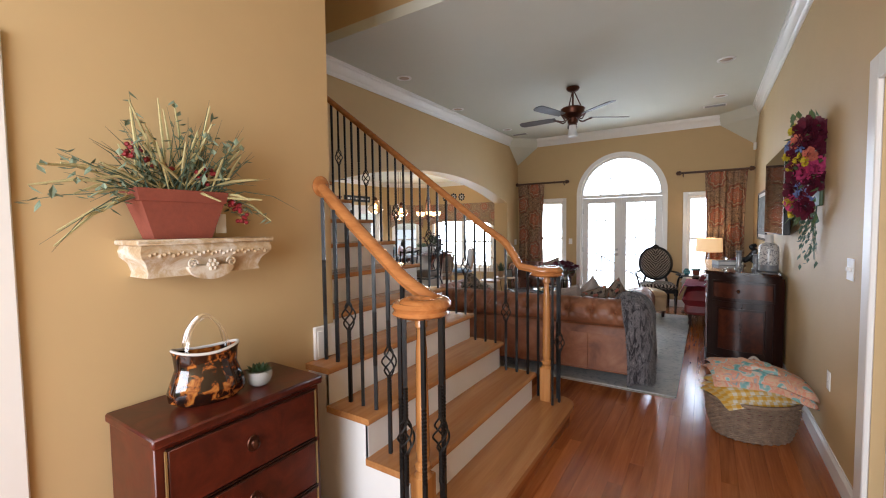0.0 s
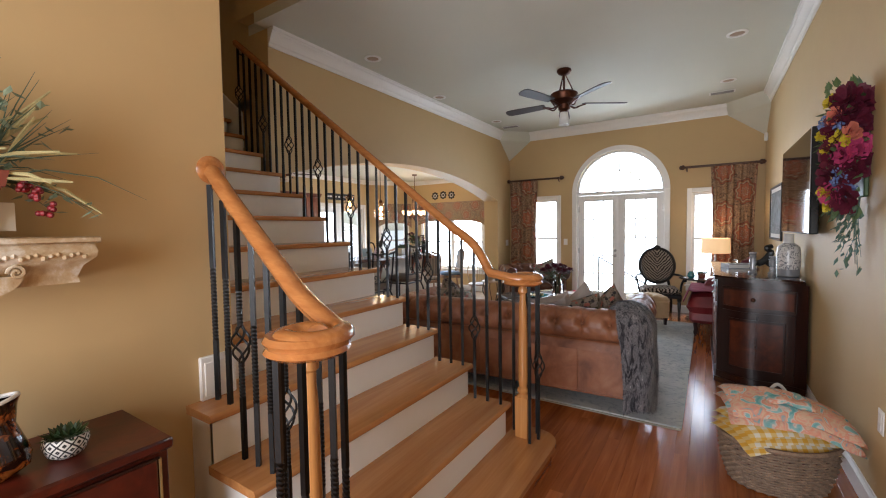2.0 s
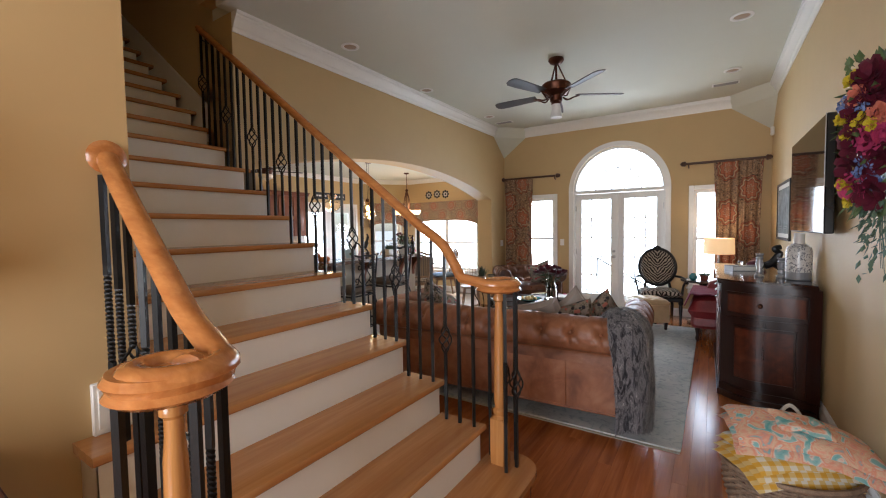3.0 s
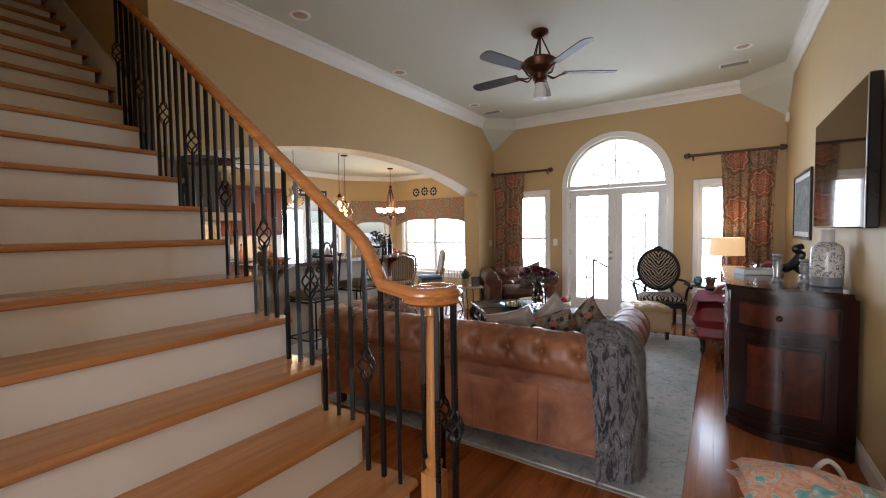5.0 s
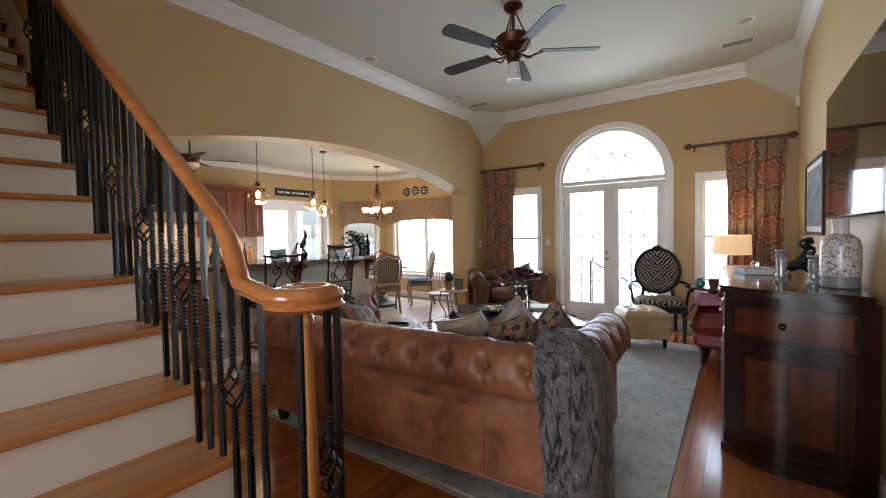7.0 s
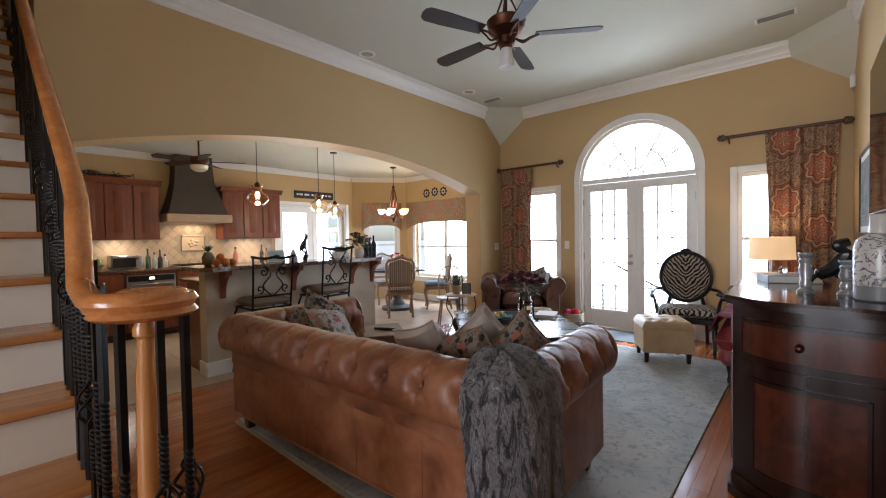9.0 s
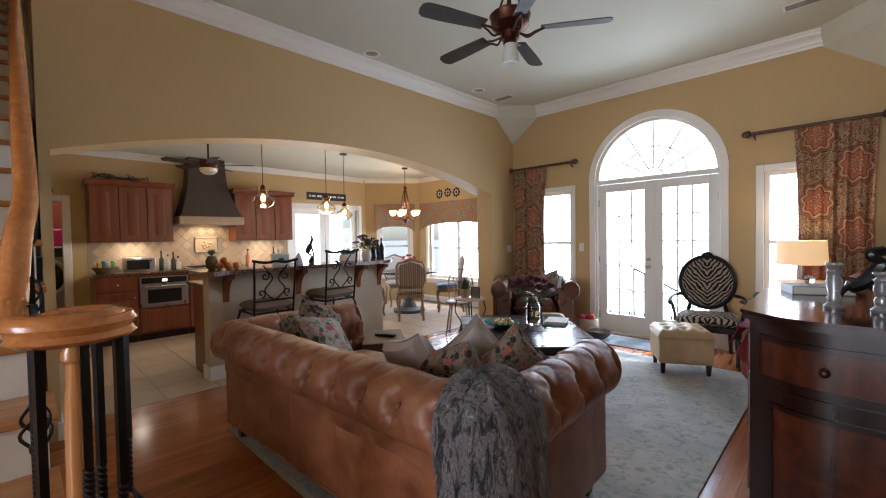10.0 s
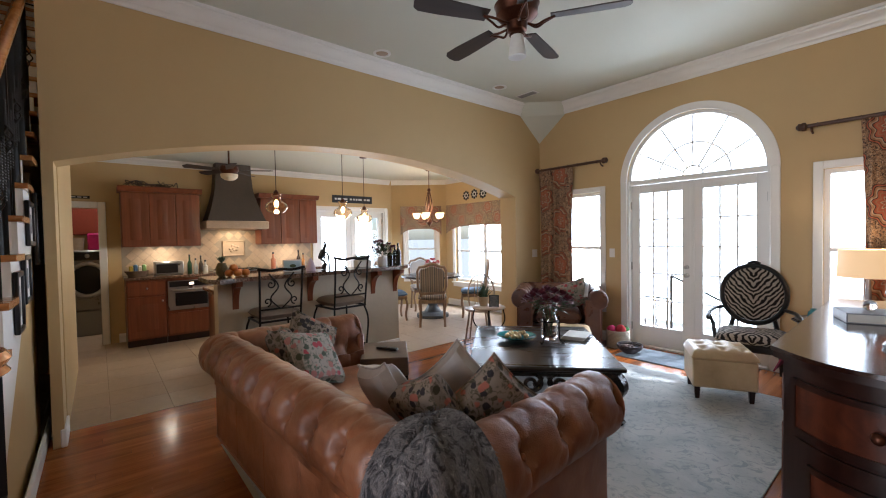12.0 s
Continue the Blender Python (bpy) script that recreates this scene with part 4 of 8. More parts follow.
def rolled(length, r, cz, z0, zs, yin, spacing, material, name, parent, m, taper=0.0, nu=72, tuft_w=0.038, depth=0.044):
    """A tufted roll along x (0..length): outside at y=0, inside towards +y."""
    sec = roll_profile(r, cz, r * 0.35, z0, zs, yin)
    L = [0.0]
    for a, b2 in zip(sec, sec[1:]):
        L.append(L[-1] + math.dist(a, b2))
    nv = 64

    def at(s):
        s *= L[-1]
        for i in range(len(sec) - 1):
            if s <= L[i + 1] + 1e-9:
                k = (s - L[i]) / (L[i + 1] - L[i])
                return sec[i][0] + (sec[i + 1][0] - sec[i][0]) * k, sec[i][1] + (sec[i + 1][1] - sec[i][1]) * k
        return sec[-1]
    rows = [(L[6] / L[-1], 0.0), (L[12] / L[-1], 0.5), (L[16] / L[-1] * 0.985, 0.0)]

    def fn(u, v):
        x = u * length
        y, z = at(v)
        y2, z2 = at(min(1, v + 0.01))
        y1, z1 = at(max(0, v - 0.01))
        ty, tz = y2 - y1, z2 - z1
        q = math.hypot(ty, tz) or 1
        ny, nz = -tz / q, ty / q            # outward
        dsp = 0.0
        if v > rows[0][0] - 0.12:
            for rv, off in rows:
                kx = (x / spacing - off - 0.5)
                dx = (kx - round(kx)) * spacing
                dv = (v - rv) * L[-1]
                dsp -= tuft(dx * dx + dv * dv, depth, tuft_w)
                dsp -= 0.013 * math.exp(-(dx / 0.011) ** 2) * math.exp(-(dv / 0.13) ** 2)
                dsp -= 0.008 * math.exp(-((abs(dx) - abs(dv) * 0.9) / 0.012) ** 2) * math.exp(-(dv / 0.10) ** 2)
            dsp += 0.006 * math.sin(math.pi * 2 * (x / spacing)) * 0.3
        dsp += 0.004 * (noise.noise(Vector((x * 6, v * 9, length))))
        return (x, y + ny * dsp, z + nz * dsp)
    b = MB().sheet(fn, nu, nv)
    # close the two ends
    w = nv + 1
    for i in (0, nu):
        ring = [b.v[i * w + j] for j in range(w)]
        c = (ring[0][0], sum(p[1] for p in ring) / w, sum(p[2] for p in ring) / w)
        o = len(b.v)
        b.v += ring + [c]
        b.f += [(o + j, o + (j + 1) % w, o + w) for j in range(w)]
    ob = part(name, b, material, parent, m=m)
    btn = MB().ball((0, 0, 0), (0.013, 0.013, 0.006), 8, 4).mesh("button", material)
    for rv, off in rows[:2]:
        y, z = at(rv)
        y2, z2 = at(rv + 0.01)
        ang = math.degrees(math.atan2(z2 - z, y2 - y))
        k = 0
        while (k + 0.5 + off) * spacing < length - 0.04:
            x = (k + 0.5 + off) * spacing
            d = depth * 0.9
            ny, nz = -math.sin(radians(ang)), math.cos(radians(ang))
            part("button", btn, material, ob, m=pose(x, y - ny * d, z - nz * d, ang, 0, 0))
            k += 1
    return ob


def cushion(w, d, h, seed=0, pinch=0.0):
    """A stuffed cushion with soft edges, centred, lying flat."""
    def fn(s):
        def f(u, v):
            x, y = (u - 0.5) * w, (v - 0.5) * d
            ex, ey = abs(2 * u - 1), abs(2 * v - 1)
            prof = max(0.0, (1 - ex ** 4) * (1 - ey ** 4)) ** 0.4
            if pinch:
                k = 1 - pinch * (1 - max(ex, ey) ** 2) * 0 - pinch * (min(1 - ex, 1 - ey) * 0 + (1 - ey * ey) * ex ** 3 + 0)
                x *= 1 - pinch * (1 - ey ** 2) * 0.5 * ex ** 2
                y *= 1 - pinch * (1 - ex ** 2) * 0.5 * ey ** 2
            z = s * h * 0.5 * prof + 0.006 * noise.noise(Vector((x * 9, y * 9, seed + s)))* prof
            return (x, y, z)
        return f
    return MB().sheet(fn(1), 16, 16).sheet(fn(-1), 16, 16)


def leg_block(b, x, y, z0, z1, r0, r1):
    return b.lathe((x, y, 0), [(r0, z0), (r1, z1)], 4, Matrix.Rotation(radians(45), 4, "Z"))


def chesterfield(name, label, W, D, H, mat, m, seats, r=0.115, group=""):
    """A rolled-arm buttoned sofa; its back along -y, centred on x, feet on z 0."""
    t = thing(name, label, "sofa" if W > 1.4 else "armchair", group, m)
    cz = H - r
    part("base", MB().cbox((-W / 2 + 0.02, -D / 2 + 0.02, 0.10), (W / 2 - 0.02, D / 2 - 0.05, 0.27), 0.02), mat, t)
    n = 5 if W > 1.4 else 2
    for i in range(n):
        xa = -W / 2 + 0.012 + (W - 0.024) * i / n
        part("back_panel", MB().cbox((xa, -D / 2 + 0.004, 0.10), (xa + (W - 0.024) / n, -D / 2 + 0.05, cz - r * 0.5), 0.004), mat, t, "flat leather outside back")
    if W > 1.4:
        part("welt", MB().tube([(-W / 2 + 0.02, -D / 2 + 0.002, 0.112), (W / 2 - 0.02, -D / 2 + 0.002, 0.112)], 0.007, 6), mat, t)
    rolled(W - 0.02, r, cz, cz - r * 1.35, 0.40, 0.22, 0.215, mat, "back", t, pose(-W / 2 + 0.01, -D / 2, 0), nu=int(W * 96))
    for s, nm in ((-1, "arm"), (1, "arm")):
        mm = pose(-W / 2, D / 2 - 0.03, 0, 0, 0, -90) if s < 0 else pose(W / 2, -D / 2 + 0.02, 0, 0, 0, 90)
        rolled(D - 0.05, r, cz, 0.11, 0.38, 0.20, 0.215, mat, nm, t, mm, nu=90)
        part("arm_front", MB().lathe((s * (W / 2 - r * 0.35), D / 2 - 0.03, cz), [(r * 0.97, 0), (r * 0.9, 0.015), (r * 0.75, 0.018), (0.01, 0.03)], 24, Matrix.Rotation(radians(-90), 4, "X")), mat, t, "scrolled arm front")
        part("arm_panel", MB().cbox((s * (W / 2 - 0.02) - (0 if s < 0 else 0.18), D / 2 - 0.07, 0.11), (s * (W / 2 - 0.02) + (0.18 if s < 0 else 0), D / 2 - 0.012, cz), 0.015), mat, t)
    iw = (W - 0.46) / seats
    for i in range(seats):
        part("seat_cushion", cushion(iw - 0.008, D - 0.30, 0.19, i), mat, t, m=pose(-W / 2 + 0.23 + iw * (i + 0.5), 0.10, 0.36))
    foot = MB().lathe((0, 0, 0), [(0.032, 0.0), (0.048, 0.11)], 4, Matrix.Rotation(radians(45), 4, "Z")).mesh("foot", MAHOG)
    for x in (-W / 2 + 0.08, W / 2 - 0.08):
        for y in (-D / 2 + 0.08, D / 2 - 0.1):
            part("foot", foot, MAHOG, t, "dark tapered wooden foot", m=pose(x, y, 0.0))
    return t


SOFA = pose(-1.53, 5.13, 0.014, 0, 0, 3) @ Matrix.Diagonal((1.01, 1.07, 1.10, 1))
chesterfield("sofa", "tan leather buttoned sofa with rolled arms on the rug", 2.25, 1.02, 0.75, LEATHER, SOFA, 2, 0.135)
chesterfield("armchair", "brown leather rolled-arm armchair by the window", 1.05, 0.92, 0.70, LEATHERD, pose(-2.78, 8.78, 0.001, 0, 0, 214) @ Matrix.Diagonal((1, 1, 1.12, 1)), 1)


def pillow(label, mat, w, d, h, m, cat="pillow", seed=1, group="pillows on the sofa"):
    t = thing("throw_pillow", label, cat, group, m)
    part("cover", cushion(w, d, h, seed, 0.25), mat, t)
    part("piping", MB().tube([((u - 0.5) * w * (1 - 0.125 * (1 - (2 * v - 1) ** 2) * (1 if abs(2 * u - 1) > 0.99 else 0)), (v - 0.5) * d * (1 - 0.125 * (1 - (2 * u - 1) ** 2) * (1 if abs(2 * v - 1) > 0.99 else 0)), 0)
                              for u, v in [(i / 10, 0) for i in range(10)] + [(1, i / 10) for i in range(10)] + [(1 - i / 10, 1) for i in range(10)] + [(0, 1 - i / 10) for i in range(10)]], 0.006, 5, closed=True), mat, t)
    return t


pillow("cream floral tapestry throw pillow against the sofa arm", FLORAL, 0.40, 0.40, 0.16, pose(-2.31, 5.08, 0.729, 66, 30, 96))
pillow("cream floral throw pillow leaning in the sofa corner", FLORAL, 0.38, 0.38, 0.15, pose(-2.21, 4.89, 0.718, 62, 8, 150), seed=4)
pillow("cream throw pillow with pink flowers on the sofa seat", FLORAL2, 0.40, 0.40, 0.15, pose(-2.06, 5.00, 0.696, 52, 12, 112), seed=2)
pillow("plain grey satin throw pillow leaning on the sofa", GREYSATIN, 0.42, 0.42, 0.15, pose(-1.11, 5.00, 0.696, 62, 16, 168), seed=5)
pillow("grey satin throw pillow standing on its corner", GREYSATIN, 0.40, 0.40, 0.14, pose(-0.96, 5.28, 0.707, 74, 42, 205), seed=6)
pillow("cream floral tapestry throw pillow beside the fur throw", FLORAL, 0.36, 0.36, 0.15, pose(-0.85, 5.02, 0.718, 60, 20, 186), seed=7)
pillow("cream floral tapestry throw pillow against the sofa arm", FLORAL, 0.36, 0.36, 0.14, pose(-0.69, 5.23, 0.735, 72, 44, 225), seed=8)

# fur throw draped over the sofa back
def drape(u, v):
    """u across, v from the inside of the back, over the roll, down the outside, in the sofa's own axes."""
    k = min(1, max(0, (v - 0.36) / 0.3))
    x0 = 0.97 + 0.06 * k * k * (3 - 2 * k)
    x = x0 + (1.40 - x0) * u + 0.012 * math.sin(v * 9 + u * 5)
    cy, cz, r = -0.463, 0.615, 0.17
    if v < 0.26:
        a = radians(-20 + 50 * v / 0.26)
        y, z = cy + r * math.cos(a), cz + r * math.sin(a)
        ny, nz = math.cos(a), math.sin(a)
    elif v < 0.55:
        a = radians(30 + 150 * (v - 0.26) / 0.29)
        y, z = cy + r * math.cos(a), cz + r * math.sin(a)
        ny, nz = math.cos(a), math.sin(a)
    else:
        k = (v - 0.55) / 0.45
        y, z = cy - r - 0.012 * math.sin(k * 3), cz - k * 0.55 * (1 - 0.05 * math.sin(u * 6))
        ny, nz = -1, 0
    w = 0.007 * math.sin(u * 13 + v * 3) + 0.003 * math.sin(u * 31 + v * 8) + 0.012 * noise.noise(Vector((u * 7, v * 7, 2)))
    w = w * (0.4 + 0.6 * v) + 0.012
    y, z = y + ny * w, z + nz * w
    if x > 1.05:                            # round the corner on to the arm
        a, out = min(math.pi / 2, (x - 1.05) / 0.15), cy - y
        past = max(0.0, x - 1.05 - 0.15 * math.pi / 2)
        x, y = 1.05 + out * math.sin(a), cy - out * math.cos(a) + past
    return tuple(SOFA @ Vector((x, y, z)))


t = thing("fur_throw", "grey striped faux fur throw draped over the sofa back", "throw")
part("throw_cloth", MB().sheet(drape, 60, 60, 0.012), FUR, t)
rnd = random.Random(5)
hair = MB()
for i in range(26000):
    u, v = rnd.random(), rnd.random()
    p, q = Vector(drape(u, v)), Vector(drape(min(1, u + 0.01), v)) - Vector(drape(u, v))
    s = Vector(drape(u, min(1, v + 0.01))) - Vector(drape(u, max(0, v - 0.01)))
    nn = s.cross(q)
    if nn.length < 1e-9:
        continue
    nn.normalize()
    if nn.dot(p - SOFA @ Vector((1.04, -0.40, 0.35))) < 0:
        nn = -nn
    d = (nn * 0.6 + s.normalized() * 0.9 + Vector((rnd.uniform(-.5, .5), rnd.uniform(-.3, .3), rnd.uniform(-.3, .2)))).normalized() * rnd.uniform(0.022, 0.042)
    sd = q.normalized() * 0.0022
    hair.add([p - sd, p + sd, p + d], [(0, 1, 2)])
ho = new("fur_pile", hair.mesh("fur_pile", FUR, False, False))
ho.parent = t
tagged(ho, kind="stuff")

# coffee table
t = thing("coffee_table", "dark square coffee table with scrolled apron on the rug", "coffee table", m=pose(-1.88, 7.10, 0.014, 0, 0, 43) @ Matrix.Diagonal((1.05, 1.3, 0.93, 1)))
S2 = 0.57
part("tabletop", MB().cbox((-S2, -S2, 0.435), (S2, S2, 0.475), 0.012), BLACKW, t)
part("top_moulding", MB().cbox((-S2 + 0.03, -S2 + 0.03, 0.412), (S2 - 0.03, S2 - 0.03, 0.435), 0.008), BLACKW, t)


def scroll(b, x, z, r, turns, s, y, th=0.014, start=0.0):
    pts = []
    for i in range(26):
        a = start + s * turns * 2 * math.pi * i / 25
        rr = r * (1 - 0.8 * i / 25)
        pts.append((x + rr * math.cos(a), y, z + rr * math.sin(a)))
    b.tube(pts, th, 6)


for a in range(4):
    b = MB()
    y = -S2 + 0.06
    b.box((-S2 + 0.06, y - 0.012, 0.375), (S2 - 0.06, y + 0.012, 0.412))
    for s in (-1, 1):
        scroll(b, s * 0.10, 0.31, 0.085, 1.4, s, y, 0.016, math.pi / 2)
        scroll(b, s * 0.30, 0.30, 0.095, 1.3, -s, y, 0.016, math.pi / 2)
        b.tube([(s * 0.02, y, 0.37), (s * 0.10, y, 0.225), (s * 0.22, y, 0.26), (s * 0.34, y, 0.20), (s * 0.44, y, 0.33)], 0.016, 6)
    part("apron", b, BLACKW, t, m=pose(0, 0, 0, 0, 0, 90 * a))
for sx in (-1, 1):
    for sy in (-1, 1):
        b = MB()
        pts = smooth_path([(sx * 0.50, sy * 0.50, 0.412), (sx * 0.54, sy * 0.54, 0.30), (sx * 0.49, sy * 0.49, 0.14), (sx * 0.50, sy * 0.50, 0.05), (sx * 0.545, sy * 0.545, 0.0)], 5)
        b.tube(pts, [0.05, 0.05, 0.052, 0.052, 0.05, 0.048, 0.045, 0.042, 0.04, 0.037, 0.034, 0.032, 0.03, 0.03, 0.03, 0.03, 0.032, 0.035, 0.038, 0.036, 0.03], 4, phase=math.pi / 4)
        part("leg", b, BLACKW, t)
# bowl with balls, vase of flowers, magazines
t = thing("decor_bowl", "shallow teal bowl of gold balls on the coffee table", "bowl", m=pose(-2.09, 7.06, 0.4568))
part("bowl", MB().lathe((0, 0, 0), [(0.06, 0), (0.075, 0.006), (0.15, 0.03), (0.19, 0.046), (0.186, 0.05), (0.14, 0.036), (0.07, 0.014), (0.01, 0.012)], 32), TEAL, t)
rnd = random.Random(8)
gold = plain("pale_gold_ball", (0.62, 0.50, 0.28), 0.25, 0.7, 0.2, 30)
for i in range(11):
    a, r = i * 2.4, 0.02 + 0.028 * math.sqrt(i)
    part("ball", MB().ball((r * math.cos(a), r * math.sin(a), 0.045 - 0.02 * (i < 3) + 0.02 * (i < 4)), 0.026, 12, 8), gold, t)


def blossom(b, c, r, rnd, n=22):
    """A many-petalled bloom of small cupped petals."""
    for i in range(n):
        z = 1 - 1.5 * (i + 0.5) / n
        a = i * 2.399
        q = math.sqrt(max(0.05, 1 - z * z))
        d = Vector((q * math.cos(a), q * math.sin(a), z))
        s = d.cross(Vector((0, 0, 1)))
        s = s.normalized() if s.length > 1e-3 else Vector((1, 0, 0))
        u = s.cross(d)
        k = r * rnd.uniform(0.8, 1.1)
        p = Vector(c) + d * k * 0.35
        b.add([p, p + d * k * 0.4 + s * k * 0.42, p + d * k * 0.72 + u * k * 0.12, p + d * k * 0.4 - s * k * 0.42], [(0, 1, 2), (0, 2, 3)])


def leaf(b, p, d, w, droop=0.3):
    """A pointed leaf with a fold along its middle."""
    p, d = Vector(p), Vector(d)
    s = d.cross(Vector((0, 0, 1)))
    s = (s.normalized() if s.length > 1e-4 else Vector((1, 0, 0))) * w
    n = s.cross(d).normalized() * w * 0.35
    dn = Vector((0, 0, -1)) * d.length * droop
    b.add([p, p + d * 0.45 + s - n + dn * 0.3, p + d + dn, p + d * 0.45 - s - n + dn * 0.3, p + d * 0.5 + dn * 0.3], [(0, 1, 4), (1, 2, 4), (2, 3, 4), (3, 0, 4)])


t = thing("flower_vase", "glass vase of burgundy flowers in an iron stand", "vase", m=pose(-1.80, 7.20, 0.4568) @ Matrix.Scale(1.22, 4))
part("vase", MB().lathe((0, 0, 0.03), [(0.05, 0), (0.062, 0.02), (0.068, 0.08), (0.058, 0.15), (0.045, 0.19), (0.058, 0.225), (0.055, 0.225), (0.041, 0.19), (0.053, 0.15), (0.062, 0.08), (0.056, 0.025), (0.01, 0.02)], 24), CLEAR, t)
b = MB().tube([(0.068 * math.cos(a * 0.3), 0.068 * math.sin(a * 0.3), 0.17) for a in range(21)], 0.005, 5, closed=True)
for a in (30, 150, 270):
    c, s = math.cos(radians(a)), math.sin(radians(a))
    b.tube(smooth_path([(c * 0.07, s * 0.07, 0.21), (c * 0.073, s * 0.073, 0.08), (c * 0.075, s * 0.075, 0.03), (c * 0.10, s * 0.10, 0.005), (c * 0.115, s * 0.115, 0.02)], 4), 0.006, 5)
part("iron_stand", b, IRON, t)
rnd = random.Random(11)
st, bl, lf = MB(), MB(), MB()
for i in range(13):
    a, r = i * 2.4, 0.035 + 0.03 * math.sqrt(i)
    c = (r * math.cos(a) * 1.2, r * math.sin(a) * 1.2, 0.40 - 0.09 * (r / 0.15) + rnd.uniform(-0.02, 0.03))
    st.tube([(rnd.uniform(-.02, .02), rnd.uniform(-.02, .02), 0.06), (c[0] * 0.4, c[1] * 0.4, 0.25), c], 0.0028, 4)
    blossom(bl, c, 0.055, rnd, 26)
for i in range(46):
    a = i * 2.4
    p = Vector((0.07 * math.cos(a), 0.07 * math.sin(a), rnd.uniform(0.25, 0.37)))
    leaf(lf, p, Vector((math.cos(a), math.sin(a), rnd.uniform(-0.3, 0.5))) * rnd.uniform(0.06, 0.11), 0.014)
part("stems", st, LEAF, t)
part("blossoms", bl, BURG, t, "burgundy blossoms")
part("leaves", lf, LEAF, t)

# side table with remote
t = thing("side_table", "low brown wood side table beside the sofa arm", "side table", m=pose(-2.48, 5.80, 0.001, 0, 0, 57) @ Matrix.Diagonal((1, 1, 1.08, 1)))
WAL = wood("greyed_walnut", (0.075, 0.045, 0.032), (0.17, 0.11, 0.08), 0, 0.45)
part("tabletop", MB().cbox((-0.19, -0.26, 0.34), (0.19, 0.26, 0.48), 0.006), WAL, t)
for x in (-0.175, 0.175):
    for y in (-0.245, 0.245):
        part("leg", MB().box((x - 0.01, y - 0.01, 0), (x + 0.01, y + 0.01, 0.34)), IRON, t)
t = thing("remote_control", "black remote control on the side table", "remote control", m=pose(-2.46, 5.81, 0.5204, 0, 0, 25))
part("body", MB().cbox((-0.10, -0.022, 0), (0.10, 0.022, 0.022), 0.008), BLACK, t)
for i in range(5):
    part("button", MB().cbox((-0.07 + i * 0.028, -0.01, 0.022), (-0.055 + i * 0.028, 0.01, 0.0245), 0.001), plain("grey_button", (0.1, 0.1, 0.1), 0.5), t)

# tufted ottoman
OM = pose(-0.71, 8.22, 0.014, 0, 0, 28) @ Matrix.Diagonal((1, 1, 1.06, 1))
t = thing("ottoman", "cream tufted leather ottoman with dark wooden feet", "ottoman", m=OM)
part("body", MB().cbox((-0.24, -0.22, 0.10), (0.24, 0.22, 0.34), 0.012), CREAML, t)


def lid(u, v):
    x, y = (u - 0.5) * 0.50, (v - 0.5) * 0.46
    e = max(abs(2 * u - 1), abs(2 * v - 1))
    z = 0.345 + 0.085 * (1 - e ** 8)
    for i in range(3):
        for j in range(3):
            dx, dy = x - (i - 1) * 0.15, y - (j - 1) * 0.14
            z -= 0.028 * math.exp(-(dx * dx + dy * dy) / 0.0012) + 0.006 * math.exp(-(abs(dx) - abs(dy)) ** 2 / 0.0002) * math.exp(-(dx * dx + dy * dy) / 0.004)
    return (x, y, z)


part("lid", MB().sheet(lid, 36, 36).box((-0.25, -0.23, 0.342), (0.25, 0.23, 0.346)), CREAML, t, "tufted cream lid")
for x in (-0.2, 0.2):
    for y in (-0.18, 0.18):
        part("foot", MB().lathe((x, y, 0), [(0.022, 0), (0.032, 0.10)], 4, Matrix.Rotation(radians(45), 4, "Z")), MAHOG, t)

# zebra armchair
t = thing("zebra_chair", "black oval-back armchair in zebra fabric by the french doors", "armchair", m=pose(-0.60, 8.84, 0.001, 0, 0, 12) @ Matrix.Diagonal((1.05, 1, 1.04, 1)))
part("seat", cushion(0.56, 0.54, 0.13, 3), ZEBRA, t, m=pose(0, -0.02, 0.43))
part("seat_rail", MB().cbox((-0.28, -0.28, 0.33), (0.28, 0.25, 0.40), 0.015), BLACK, t)
BK = pose(0, 0.27, 0.80, -10, 0, 0)
part("backrest", MB().ball((0, 0, 0), (0.235, 0.04, 0.265), 28, 14), ZEBRA, t, m=BK)
part("back_frame", MB().tube([(0.255 * math.cos(a * math.pi / 20), 0.012, 0.285 * math.sin(a * math.pi / 20)) for a in range(40)], 0.024, 8, closed=True).tube([(-0.05, 0.01, 0.30), (0, 0.005, 0.325), (0.05, 0.01, 0.30)], 0.018, 6), BLACK, t, m=BK)
for s in (-1, 1):
    part("arm", MB().tube(smooth_path([(s * 0.24, 0.24, 0.66), (s * 0.31, 0.10, 0.655), (s * 0.335, -0.08, 0.64), (s * 0.34, -0.17, 0.615), (s * 0.335, -0.20, 0.60)], 6), [0.017] * 12 + [0.02] * 13, 8), BLACK, t)
    part("arm_post", MB().tube(smooth_path([(s * 0.335, -0.15, 0.63), (s * 0.31, -0.06, 0.54), (s * 0.285, -0.10, 0.40)], 5), 0.017, 8), BLACK, t)
    part("leg", MB().lathe((s * 0.25, -0.245, 0), [(0.014, 0), (0.022, 0.02), (0.016, 0.05), (0.026, 0.26), (0.02, 0.28), (0.032, 0.30), (0.032, 0.34)], 12), BLACK, t)
    part("leg", MB().tube([(s * 0.22, 0.34, 0), (s * 0.21, 0.25, 0.2), (s * 0.19, 0.235, 0.42), (s * 0.16, 0.27, 0.56)], [0.016, 0.02, 0.024, 0.02], 8), BLACK, t)

